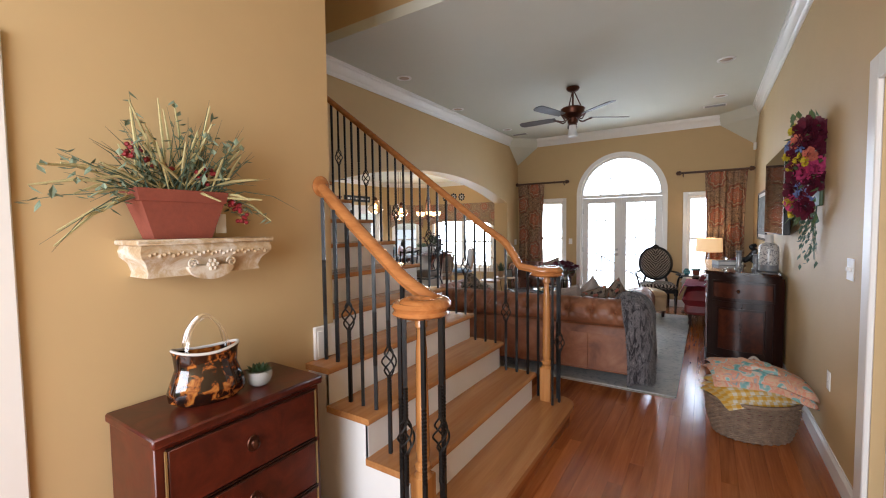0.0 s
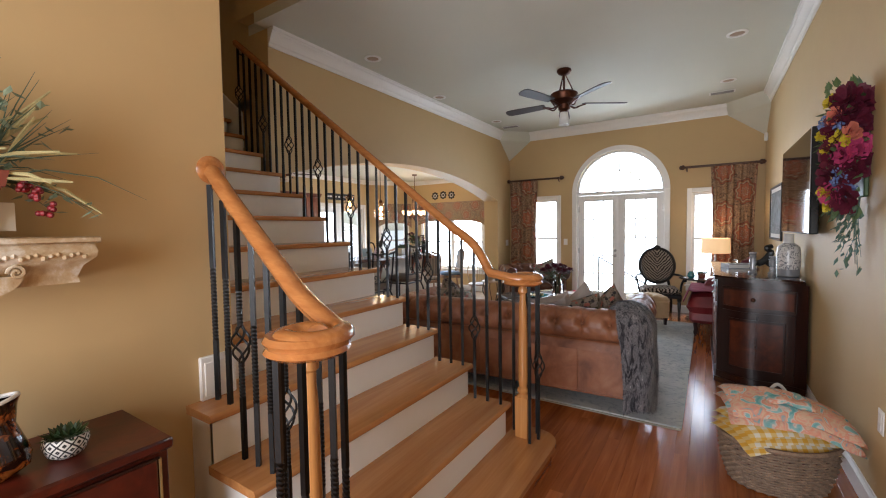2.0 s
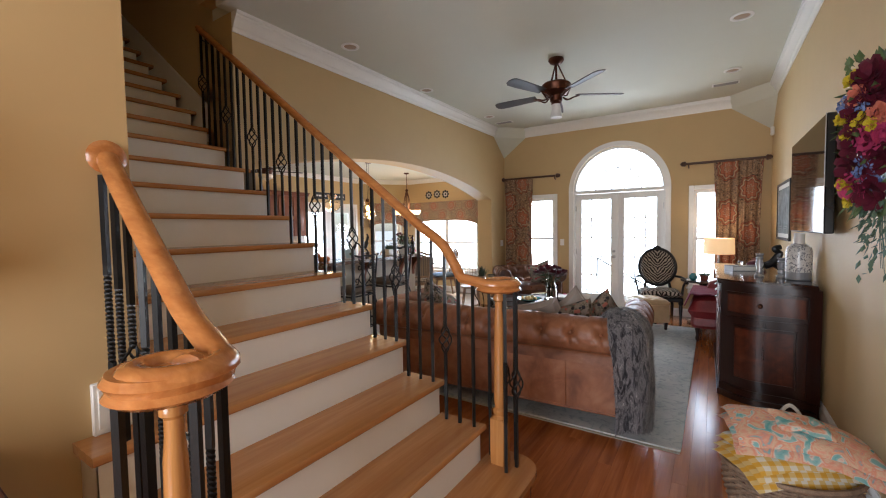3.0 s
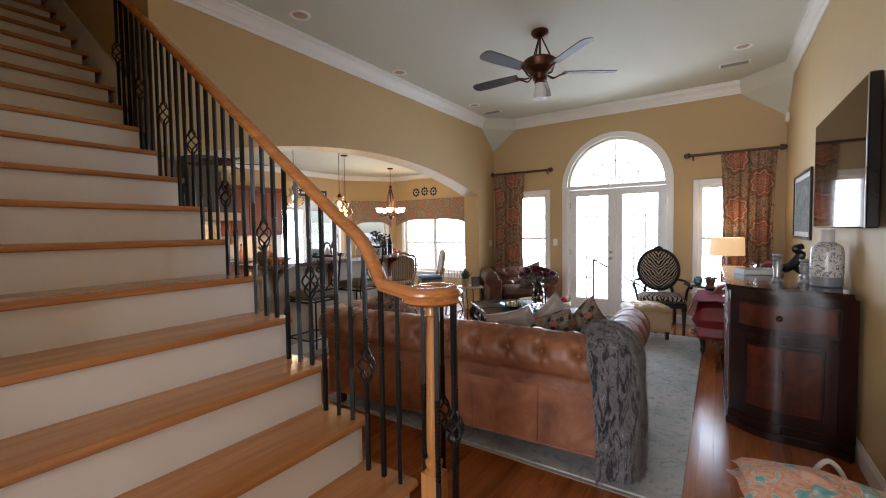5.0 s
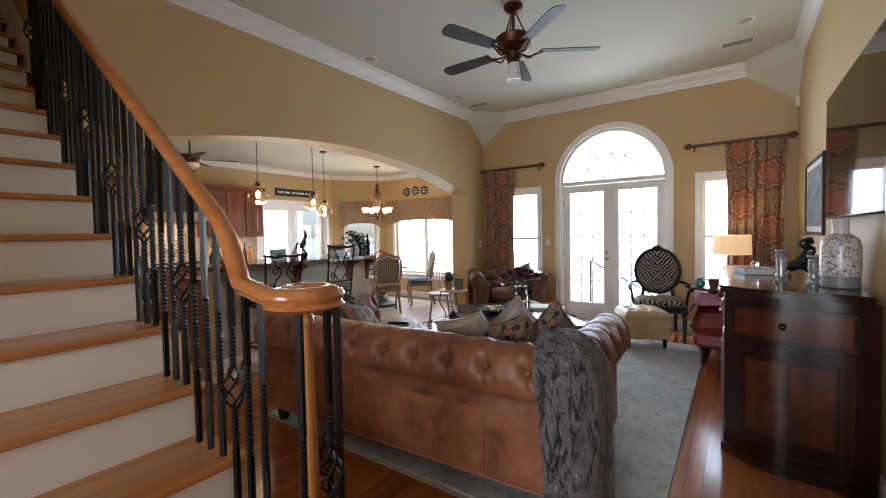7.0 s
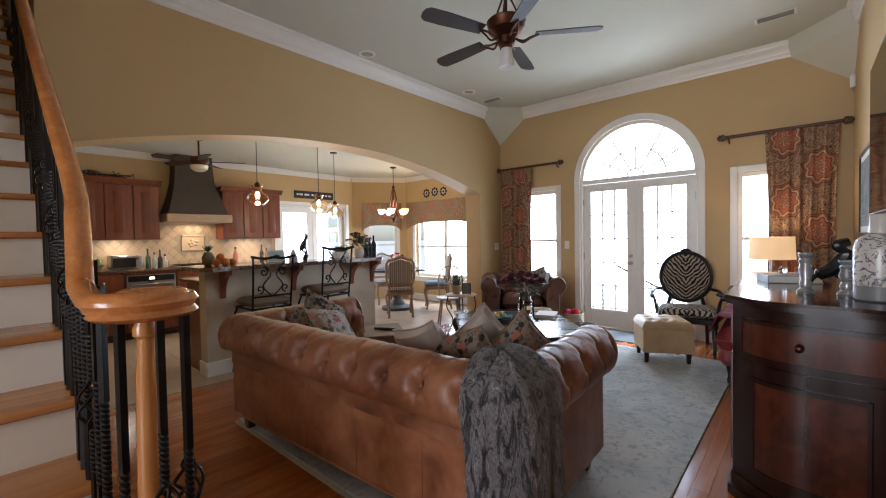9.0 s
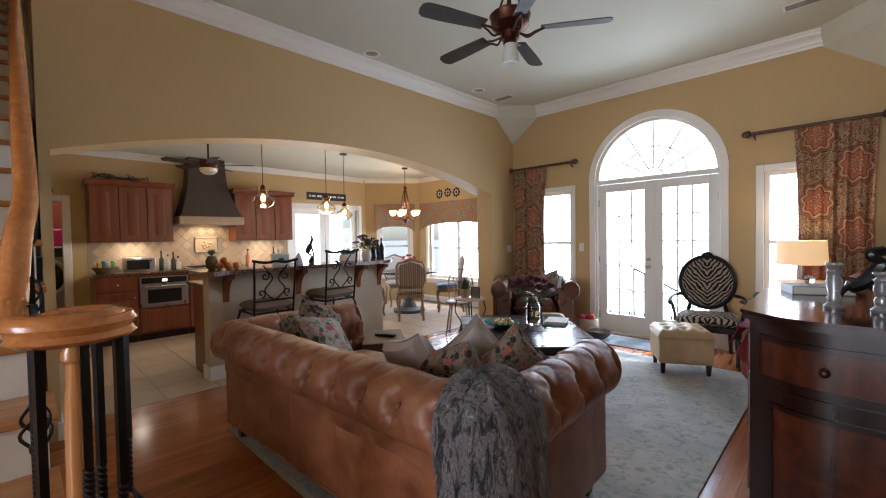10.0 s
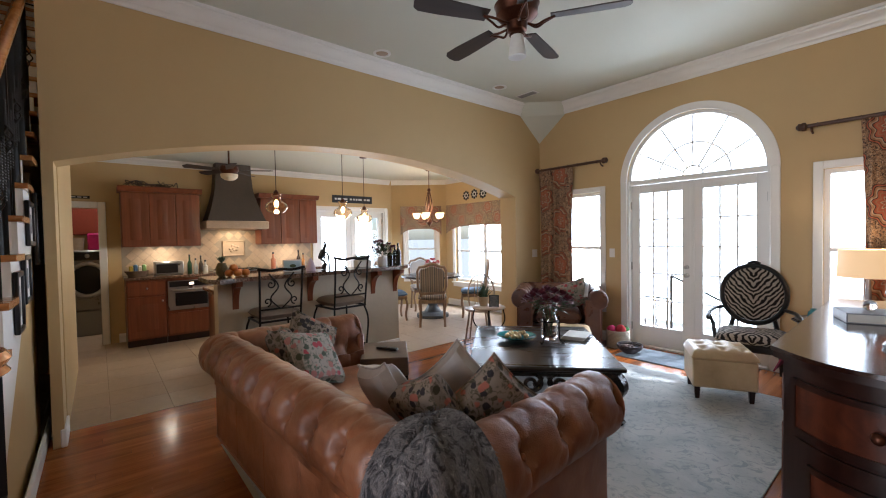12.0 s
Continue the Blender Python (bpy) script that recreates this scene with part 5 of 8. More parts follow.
# sideboard with a canted, serpentine end
def serp(u):
    """Plan of the canted end: from the front corner to the wall."""
    x, y = 0.165 + 0.63 * u, 5.93 - 0.27 * u
    n = Vector((-0.39, -0.92, 0))
    k = 0.045 * math.sin(u * math.pi * 2 - 0.6) + 0.02
    return Vector((x, y, 0)) + n * k


def bow(b, u0, u1, z0, z1, off0, off1, n=14):
    """A curved slab that follows the end's plan."""
    nn = Vector((-0.39, -0.92, 0))
    o = len(b.v)
    for i in range(n + 1):
        p = serp(u0 + (u1 - u0) * i / n)
        for off, z in ((off0, z0), (off1, z0), (off1, z1), (off0, z1)):
            q = p + nn * off
            b.v.append((q.x, q.y, z))
    for i in range(n):
        for k in range(4):
            b.f.append((o + i * 4 + k, o + i * 4 + (k + 1) % 4, o + i * 4 + 4 + (k + 1) % 4, o + i * 4 + 4 + k))
    b.f += [(o, o + 1, o + 2, o + 3), (o + n * 4 + 3, o + n * 4 + 2, o + n * 4 + 1, o + n * 4)]
    return b


t = thing("sideboard", "dark mahogany serpentine sideboard with figured panels against the wall", "sideboard", m=Matrix.Diagonal((1, 1, 1.085, 1)))
end = [serp(i / 16) for i in range(17)]
outline = [(p.x, p.y) for p in end] + [(0.80, 7.55), (0.165, 7.55)]
part("body", MB().prism(outline, 0.10, 0.90, 2), MAHOG, t)
grown = [(p.x - 0.02, p.y - 0.03) for p in end] + [(0.81, 7.59), (0.125, 7.59)]
part("plinth", MB().prism([(x - 0.006, y - 0.008) for x, y in outline], 0.0, 0.10, 2).prism(grown, 0.0, 0.045, 2), MAHOG, t)
part("top_moulding", MB().prism([(x - 0.006, y) for x, y in grown], 0.915, 0.94, 2), MAHOG, t)
part("neck_moulding", MB().prism(outline, 0.90, 0.915, 2), MAHOG, t)
part("top", MB().prism([(x - 0.012, y - 0.01) for x, y in grown], 0.94, 0.955, 2), wood("polished_mahogany_top", (0.008, 0.0025, 0.002), (0.034, 0.010, 0.006), 1, 0.16, 0.5), t, "polished dark top")
part("drawer_front", bow(MB(), 0.10, 0.86, 0.70, 0.84, 0.0, 0.014), MAHOGF, t, "figured mahogany drawer front")
d = part("door", bow(MB(), 0.09, 0.87, 0.13, 0.66, 0.0, 0.012), MAHOG, t)
part("door_panel", bow(MB(), 0.20, 0.76, 0.19, 0.58, 0.012, 0.020), MAHOGF, d, "inlaid figured panel")
b = MB()
for u0, u1, z0, z1 in ((0.18, 0.20, 0.17, 0.60), (0.76, 0.78, 0.17, 0.60), (0.18, 0.78, 0.17, 0.19), (0.18, 0.78, 0.58, 0.60)):
    bow(b, u0, u1, z0, z1, 0.012, 0.026)
part("panel_moulding", b, MAHOG, d)
for u0, u1, z0, z1 in ((0.08, 0.10, 0.68, 0.86), (0.86, 0.88, 0.68, 0.86), (0.08, 0.88, 0.84, 0.86), (0.08, 0.88, 0.68, 0.70)):
    part("drawer_moulding", bow(MB(), u0, u1, z0, z1, 0.0, 0.02, 8), MAHOG, t)
p = serp(0.47) + Vector((-0.39, -0.92, 0)) * 0.03
part("knob", MB().ball((p.x, p.y, 0.77), 0.018, 10, 8), BRONZE, t)
for i in range(3):
    y0 = 6.0 + i * 0.5
    part("front_door", MB().cbox((0.150, y0, 0.13), (0.165, y0 + 0.47, 0.66), 0.004).cbox((0.143, y0 + 0.06, 0.19), (0.151, y0 + 0.41, 0.60), 0.004), MAHOGF, t)
    part("front_drawer", MB().cbox((0.150, y0, 0.70), (0.165, y0 + 0.47, 0.84), 0.004), MAHOGF, t)
    part("pull", MB().tube([(0.149, y0 + 0.22, 0.77), (0.130, y0 + 0.24, 0.755), (0.130, y0 + 0.29, 0.755), (0.149, y0 + 0.31, 0.77)], 0.006, 6), KNOB, t)

# things on the sideboard
vz = 1.0371
k = Nodes("toile_ceramic")
vo = k.noise(k.coords(), 26, 5, 0.6, 2.5)
MATS["toile"] = k.done(k.ramp(vo, [(0.53, (0.60, 0.58, 0.56)), (0.56, (0.13, 0.13, 0.15)), (0.62, (0.16, 0.16, 0.18)), (0.65, (0.60, 0.58, 0.56))]), 0.25)
t = thing("ceramic_vase", "white ceramic bottle vase with grey branches on the sideboard", "vase", m=pose(0.70, 6.02, vz) @ Matrix.Scale(1.16, 4))
part("body", MB().lathe((0, 0, 0), [(0.066, 0.05), (0.075, 0.06), (0.077, 0.10), (0.076, 0.20), (0.068, 0.235), (0.045, 0.255), (0.032, 0.262)], 28), MATS["toile"], t)
part("neck", MB().lathe((0, 0, 0), [(0.032, 0.255), (0.031, 0.33), (0.034, 0.335), (0.028, 0.335), (0.026, 0.26)], 24), WHITEC, t, "plain white neck")
part("foot", MB().lathe((0, 0, 0), [(0.068, 0), (0.074, 0.006), (0.074, 0.058), (0.066, 0.06)], 28), plain("grey_glaze", (0.2, 0.2, 0.21), 0.4), t, "grey glazed foot")
MERC = plain("mercury_glass", (0.42, 0.42, 0.44), 0.25, 0.5, 0.25, 40)
for x, y, h in ((0.45, 6.14, 0.21), (0.60, 6.12, 0.175)):
    t = thing("candle_holder", "turned grey glass candle holder on the sideboard", "candle holder", "candle holders on the sideboard", pose(x, y, vz))
    part("stem", MB().lathe((0, 0, 0), [(0.036, 0), (0.038, 0.012), (0.022, 0.03), (0.028, 0.05), (0.02, 0.07), (0.031, h * 0.55), (0.024, h * 0.72), (0.03, h * 0.8), (0.022, h * 0.86), (0.032, h * 0.95), (0.03, h)], 18), MERC, t)
t = thing("figurine", "black twisted animal figurine on the sideboard", "figurine", m=pose(0.55, 6.34, vz, 0, 0, 20) @ Matrix.Scale(1.2, 4))
part("figure", MB().tube(smooth_path([(-0.09, 0, 0.0), (-0.06, 0, 0.06), (0.0, 0, 0.09), (0.05, 0, 0.16), (0.02, 0, 0.20), (0.06, 0, 0.215)], 6), [0.012] * 8 + [0.028] * 12 + [0.02] * 11, 8).tube([(0.0, 0, 0.10), (0.06, 0.01, 0.05), (0.10, 0.02, 0.0)], [0.024, 0.016, 0.012], 8), BLACK, t)
t = thing("book", "white hardback book lying on the sideboard", "book", m=pose(0.37, 6.74, vz, 0, 0, 20) @ Matrix.Scale(1.25, 4))
part("cover", MB().cbox((-0.11, -0.08, 0), (0.11, 0.08, 0.004), 0.001).cbox((-0.11, -0.08, 0.034), (0.11, 0.08, 0.038), 0.001).box((-0.111, -0.08, 0.0), (-0.107, 0.08, 0.038)), plain("slate_cover", (0.3, 0.31, 0.33), 0.5), t)
part("pages", MB().box((-0.106, -0.076, 0.004), (0.106, 0.076, 0.034)), PAPER, t)
t = thing("glass_ornament", "clear glass ornament on the book", "ornament", m=pose(0.34, 6.74, vz + 0.0476))
part("ball", MB().ball((0, 0, 0.026), 0.026, 12, 8), CLEAR, t)
t = thing("ornament", "dark red velvet ornament on the sideboard", "ornament", m=pose(0.49, 7.0, vz))
part("body", MB().ball((0, 0, 0.04), (0.09, 0.06, 0.04), 14, 8), BURG, t)

# lamp on the round table
t = thing("table_lamp", "lit table lamp with a cream drum shade on the round table", "lamp", m=pose(0.18, 8.93, 0.671))
part("base", MB().lathe((0, 0, 0), [(0.075, 0), (0.078, 0.018), (0.03, 0.03), (0.022, 0.20), (0.014, 0.46)], 20), MERC, t)
k = Nodes("lamp_shade")
k.b.inputs["Emission Color"].default_value = (1.0, 0.56, 0.22, 1)
k.b.inputs["Emission Strength"].default_value = 0.5
k.b.inputs["Transmission Weight"].default_value = 0.0
SHADE = k.done((0.75, 0.62, 0.45), 0.8)
part("shade", MB().lathe((0, 0, 0), [(0.200, 0.40), (0.190, 0.635), (0.187, 0.635), (0.197, 0.40)], 32), SHADE, t, "cream drum shade lit from inside")
lamp("lamp_bulb", "POINT", 4.5, (1, 0.72, 0.42), pose(0.18, 8.93, 1.20), 0.03)

# red chair with throw, round table behind it
t = thing("red_armchair", "red leather tub armchair with turned dark feet", "armchair", m=pose(0.28, 8.10, 0.001, 0, 0, 0) @ Matrix.Diagonal((1.1, 1.15, 1.35, 1)))
part("seat", cushion(0.80, 0.78, 0.30, 9), LEATHERR, t, m=pose(0, 0, 0.30))
part("base", MB().cbox((-0.37, -0.36, 0.13), (0.37, 0.36, 0.26), 0.04), LEATHERR, t)
part("backrest", cushion(0.78, 0.55, 0.2, 10), LEATHERR, t, m=pose(0.27, 0.05, 0.50, 90, 0, 90))
part("arm", cushion(0.6, 0.3, 0.2, 12), LEATHERR, t, m=pose(0.08, 0.33, 0.46, 0, 0, 0))
for x in (-0.3, 0.3):
    for y in (-0.3, 0.3):
        part("foot", MB().lathe((x, y, 0), [(0.014, 0), (0.024, 0.03), (0.016, 0.06), (0.034, 0.14)], 12), MAHOG, t)


def spread(u, v):
    x, y = 0.26 + (u - 0.5) * 0.92, 8.08 + (v - 0.5) * 0.92
    e = max(0, abs(2 * u - 1) - 0.85) / 0.15
    return (x, y, 0.632 - 0.16 * e + 0.006 * math.sin(u * 24 + v * 5) + 0.012 * noise.noise(Vector((u * 6, v * 6, 4))))


t = thing("red_throw", "crimson knitted throw spread over the red armchair", "throw")
part("throw_cloth", MB().sheet(spread, 40, 30, 0.01), plain("crimson_knit", (0.20, 0.012, 0.045), 0.95, 0, 0.25, 12, 160, 0.4), t)
t = thing("round_table", "dark round side table by the window", "side table", m=pose(0.0, 8.93, 0.001) @ Matrix.Diagonal((1.5, 1.5, 1.069, 1)))
part("tabletop", MB().lathe((0, 0, 0.60), [(0.2, 0), (0.215, 0.012), (0.2, 0.026), (0.01, 0.027)], 32), BLACKW, t)
part("stem", MB().lathe((0, 0, 0), [(0.15, 0), (0.15, 0.02), (0.03, 0.05), (0.022, 0.3), (0.035, 0.5), (0.05, 0.6)], 20), BLACKW, t)
t = thing("glass_jar", "turquoise glass jar on the round table", "jar", m=pose(-0.14, 8.82, 0.671))
part("jar", MB().lathe((0, 0, 0), [(0.03, 0), (0.055, 0.03), (0.05, 0.075), (0.03, 0.095), (0.036, 0.105), (0.03, 0.105), (0.02, 0.09)], 20), TEAL, t)
t = thing("potted_plant", "small green plant in a tan pot on the round table", "plant", m=pose(0.0, 8.86, 0.671))
part("pot", MB().lathe((0, 0, 0), [(0.045, 0), (0.062, 0.08), (0.055, 0.08), (0.04, 0.02)], 18), TERRA, t)
rnd = random.Random(21)
b = MB()
for i in range(90):
    a = rnd.uniform(0, 6.28)
    leaf(b, (0.04 * math.cos(a), 0.04 * math.sin(a), 0.08), Vector((math.cos(a), math.sin(a), rnd.uniform(0.1, 1.2))).normalized() * rnd.uniform(0.05, 0.10), 0.009)
part("foliage", b, LEAFG, t)


# curtains and rods
def curtain(label, x0, x1, zt, seed, y=BY - 0.075):
    t = thing("curtain", label, "curtain", "living room curtains")

    def fn(u, v):
        g = 1 - 0.10 * math.sin(math.pi * min(1, v * 1.2))
        x = x0 + (x1 - x0) * ((u - 0.5) * g + 0.5)
        ph = u * (x1 - x0) / 0.115 * 2 * math.pi + seed
        f = 0.028 * math.sin(ph) + 0.009 * math.sin(ph * 2.3 + v * 3)
        return (x, y + f * (0.75 + 0.25 * v), zt - v * (zt - 0.015))
    part("drape", MB().sheet(fn, 90, 24, 0.004), DAMASK, t, "patterned damask drape")
    part("pleat_tape", MB().sheet(lambda u, v: (fn(u, 0)[0], fn(u, 0)[1] - 0.008, zt + 0.012 - v * 0.05), 60, 2, 0.003), DAMASK, t)
    return t


RODW = wood("brown_rod_wood", (0.045, 0.020, 0.012), (0.12, 0.055, 0.032), 0, 0.4)


def rod(x0, x1, z, ends):
    y = BY - 0.085
    t = thing("curtain_rod", "dark wooden curtain rod with carved finials", "curtain rod", "living room curtain rods")
    part("pole", MB().tube([(x0, y, z), (x1, y, z)], 0.019, 12), RODW, t)
    for x, s in ends:
        part("finial", MB().lathe((x, y, z), [(0.018, 0), (0.038, 0.012), (0.042, 0.03), (0.034, 0.05), (0.038, 0.062), (0.012, 0.085)], 12, Matrix.Rotation(radians(90 * s), 4, "Y")), RODW, t)
        part("bracket", MB().tube([(x - s * 0.03, y, z - 0.012), (x - s * 0.03, y + 0.03, z - 0.05), (x - s * 0.03, BY - 0.001, z - 0.06)], 0.010, 6), RODW, t)
    n = 7
    for i in range(n):
        x = x0 + (x1 - x0) * (i + 0.5) / n
        part("ring", MB().tube([(x, y + 0.022 * math.cos(a * 0.42), z + 0.022 * math.sin(a * 0.42)) for a in range(15)], 0.003, 5, closed=True), RODW, t)


curtain("damask curtain in charcoal, coral and cream beside a sash window", -3.47, -2.86, 2.455, 0.5)
curtain("damask curtain in charcoal, coral and cream half over a sash window", 0.10, 0.72, 2.46, 1.7)
rod(-3.47, -2.40, 2.485, ((-2.40, 1), (-3.45, -1)))
rod(-0.27, 0.77, 2.49, ((-0.27, -1), (0.735, 1)))

# ceiling fan
FC = Vector((-1.45, 6.35, 0))
t = thing("ceiling_fan", "bronze ceiling fan with five dark blades at rest", "ceiling fan", m=pose(FC.x, FC.y, 0.06))
part("canopy", MB().lathe((0, 0, 0), [(0.085, 3.399), (0.09, 3.38), (0.07, 3.35), (0.03, 3.33)], 24), BRONZE, t)
part("downrod", MB().tube([(0, 0, 3.35), (0, 0, 3.10)], 0.013, 10), BRONZE, t)
for a in (20, 140, 260):
    part("stay", MB().tube([(0.02 * math.cos(radians(a)), 0.02 * math.sin(radians(a)), 3.33), (0.12 * math.cos(radians(a)), 0.12 * math.sin(radians(a)), 3.11)], 0.008, 6), BRONZE, t)
part("motor", MB().lathe((0, 0, -0.075), [(0.05, 3.20), (0.15, 3.19), (0.165, 3.175), (0.155, 3.155), (0.15, 3.10), (0.11, 3.06), (0.075, 3.045), (0.07, 2.99), (0.055, 2.975), (0.058, 2.96), (0.03, 2.945)], 32), BRONZE, t)
part("light_kit", MB().lathe((0, 0, -0.075), [(0.045, 2.955), (0.05, 2.92), (0.062, 2.84), (0.066, 2.80), (0.062, 2.80), (0.02, 2.815)], 20), plain("frosted_glass", (0.7, 0.7, 0.68), 0.4), t)
for i in range(5):
    a = -110 + 72 * i
    m = pose(0, 0, 2.99, 0, 0, a) @ pose(0, 0, 0, 12, 0, 0)
    outl = [(0.24, -0.055), (0.60, -0.072), (0.74, -0.07), (0.775, -0.045), (0.785, 0.0), (0.775, 0.045), (0.74, 0.07), (0.60, 0.072), (0.24, 0.055)]
    bld = part("blade", MB().prism(outl, -0.004, 0.004, 2), BLADE, t, m=m)
    part("blade_iron", MB().tube(smooth_path([(0.08, 0, -0.03), (0.14, 0.03, -0.055), (0.20, 0.02, -0.03), (0.27, 0, -0.009)], 5), 0.009, 6).tube(smooth_path([(0.08, 0, -0.03), (0.14, -0.03, -0.055), (0.20, -0.02, -0.03), (0.27, 0, -0.009)], 5), 0.009, 6), BRONZE, bld)

# recessed cans, vents, sensor, switches
CAN = plain("can_lens", (0.42, 0.30, 0.20), 0.4)
for x, y in ((-3.15, 4.75), (-3.29, 6.34), (0.30, 6.40), (0.28, 8.0), (-3.2, 8.1)):
    t = thing("recessed_light", "round recessed ceiling light with white trim", "ceiling light", "recessed ceiling lights", pose(x, y, CE))
    part("trim_ring", MB().lathe((0, 0, 0), [(0.095, -0.001), (0.095, -0.008), (0.07, -0.012), (0.066, -0.001)], 28), TRIM, t)
    part("lens", MB().lathe((0, 0, 0), [(0.066, -0.002), (0.05, -0.006), (0.002, -0.007)], 24), CAN, t)
for x, y, a in ((0.22, 8.55, 0), (-3.15, 8.62, 0)):
    t = thing("ceiling_vent", "white slatted ceiling vent", "vent", "ceiling vents", pose(x, y, CE, 0, 0, a))
    part("vent_frame", MB().cbox((-0.16, -0.07, -0.008), (0.16, 0.07, -0.001), 0.002), TRIM, t)
    for i in range(6):
        part("slat", MB().box((-0.14, -0.05 + i * 0.018, -0.014), (0.14, -0.046 + i * 0.018, -0.008)), plain("vent_grey", (0.35, 0.34, 0.32), 0.5), t)
solo("alarm_sensor", MB().cbox((RX - 0.045, 9.10, 2.78), (RX - 0.002, 9.18, 2.90), 0.012), TRIM, "small white alarm sensor on the wall corner", "sensor")


def switch_plate(x, y, z, rz, w=0.075, outlet=False):
    t = thing("light_switch" if not outlet else "wall_outlet", "white wall switch plate" if not outlet else "white wall power outlet", "switch" if not outlet else "outlet", m=pose(x, y, z, 0, 0, rz))
    part("plate", MB().cbox((-w / 2, -0.006, -0.06), (w / 2, -0.0005, 0.06), 0.002), TRIM, t)
    if outlet:
        for z2 in (-0.025, 0.025):
            part("socket", MB().cbox((-0.017, -0.009, z2 - 0.016), (0.017, -0.006, z2 + 0.016), 0.003), TRIM, t)
    else:
        n = max(1, round(w / 0.075))
        for i in range(n):
            x2 = -w / 2 + w * (i + 0.5) / n
            part("toggle", MB().cbox((x2 - 0.006, -0.016, -0.012), (x2 + 0.006, -0.006, 0.012), 0.002), TRIM, t)


switch_plate(-2.305, BY, 1.22, 0)
switch_plate(AX, 9.2, 1.20, 90, 0.12)
switch_plate(RX, 3.62, 1.28, -90, 0.12)
switch_plate(RX, 4.0, 0.53, -90, outlet=True)

# television and framed print on the right wall
t = thing("television", "large black flat television mounted on the wall", "television", m=pose(RX, 5.93, 1.835))
part("mount", MB().box((-0.05, -0.2, -0.15), (-0.001, 0.2, 0.15)), BLACK, t)
part("casing", MB().cbox((-0.105, -0.70, -0.40), (-0.05, 0.70, 0.40), 0.008), BLACK, t)
k = Nodes("tv_screen")
part("screen", MB().box((-0.1075, -0.69, -0.39), (-0.105, 0.69, 0.39)), k.done((0.004, 0.004, 0.005), 0.05, 0, 0.3), t, "glossy dark screen")
part("bezel", MB().box((-0.108, -0.70, -0.40), (-0.104, -0.692, 0.40)), KNOB, t)


def framed(label, w, h, m, mat_frame, art, fw=0.035, mat_w=0.06, bars=()):
    t = thing("framed_picture", label, "picture", m=m)
    b = MB()
    for a, c in (((-w / 2, -0.022, -h / 2), (-w / 2 + fw, 0, h / 2)), ((w / 2 - fw, -0.022, -h / 2), (w / 2, 0, h / 2)), ((-w / 2 + fw, -0.022, -h / 2), (w / 2 - fw, 0, -h / 2 + fw)), ((-w / 2 + fw, -0.022, h / 2 - fw), (w / 2 - fw, 0, h / 2))):
        b.cbox(a, c, 0.004)
    part("picture_frame", b, mat_frame, t)
    part("mat_board", MB().box((-w / 2 + fw, -0.010, -h / 2 + fw), (w / 2 - fw, -0.002, h / 2 - fw)), PAPER, t)
    part("print", MB().box((-w / 2 + fw + mat_w, -0.0125, -h / 2 + fw + mat_w), (w / 2 - fw - mat_w, -0.010, h / 2 - fw - mat_w)), art, t)
    for x0, x1, z0, z1 in bars:
        part("caption_bar", MB().box((x0, -0.0135, z0), (x1, -0.0125, z1)), BLACK, t)
    return t


PRINT = plain("grey_print", (0.35, 0.38, 0.38), 0.8, 0, 0.5, 9)
framed("black framed print of a building with captions", 1.05, 0.70, pose(RX - 0.001, 7.95, 1.66, 0, 0, -90), BLACK, PRINT, 0.03, 0.05, ((-0.35, -0.05, -0.19, -0.18), (-0.35, -0.08, -0.215, -0.205), (0.06, 0.34, -0.19, -0.18), (0.06, 0.3, -0.215, -0.205)))

# flower swag on the right wall
def petals(b, c, axis, r, rnd, rings=((78, 9), (52, 7), (24, 4))):
    """Rings of cupped petals round an axis."""
    c, ax = Vector(c), Vector(axis).normalized()
    s = ax.cross(Vector((0.3, 0.2, 1))).normalized()
    w = ax.cross(s)
    for th, n in rings:
        for i in range(n):
            a = 2 * math.pi * (i + rnd.random() * 0.6) / n
            e = s * math.cos(a) + w * math.sin(a)
            f = w * math.cos(a) - s * math.sin(a)
            th2 = radians(th + rnd.uniform(-9, 9))
            d = ax * math.cos(th2) + e * math.sin(th2)
            k = r * rnd.uniform(0.85, 1.15)
            up = ax * k * 0.12
            p = c + d * k * 0.12
            b.add([p, p + d * k * 0.5 + f * k * 0.36 + up, p + d * k * 0.95 + f * k * 0.2 + up * 1.6, p + d * k * 0.95 - f * k * 0.2 + up * 1.6, p + d * k * 0.5 - f * k * 0.36 + up, p + d * k * 0.55],
                  [(0, 1, 5), (1, 2, 5), (2, 3, 5), (3, 4, 5), (4, 0, 5)])


t = thing("flower_swag", "artificial flower swag with burgundy, pink and blue blooms on the wall", "wall decoration", m=pose(RX - 0.002, 4.40, 1.945) @ Matrix.Diagonal((0.72, 0.85, 0.95, 1)))
rnd = random.Random(31)
part("backing", MB().cbox((-0.03, -0.10, -0.30), (-0.001, 0.10, 0.30), 0.008), LEAF, t)
b = MB()
for i in range(150):
    z = rnd.uniform(-0.36, 0.36)
    w = 0.20 * math.sqrt(max(0.08, 1 - (z / 0.40) ** 2))
    y = rnd.uniform(-w, w)
    d = Vector((-rnd.uniform(0.1, 0.9), y * 4 - 0.3 + rnd.uniform(-.4, .4), z * 2.0 + rnd.uniform(-.5, .5))).normalized()
    leaf(b, (-0.02 - rnd.random() * 0.20, y * 0.55 - 0.03, z), d * rnd.uniform(0.07, 0.12), 0.026, 0.2)
SWAGL = plain("swag_leaf", (0.15, 0.22, 0.08), 0.6, 0, 0.4, 30)
tagged(part("leaf_mass", b, SWAGL, t), kind="stuff")
b = MB()
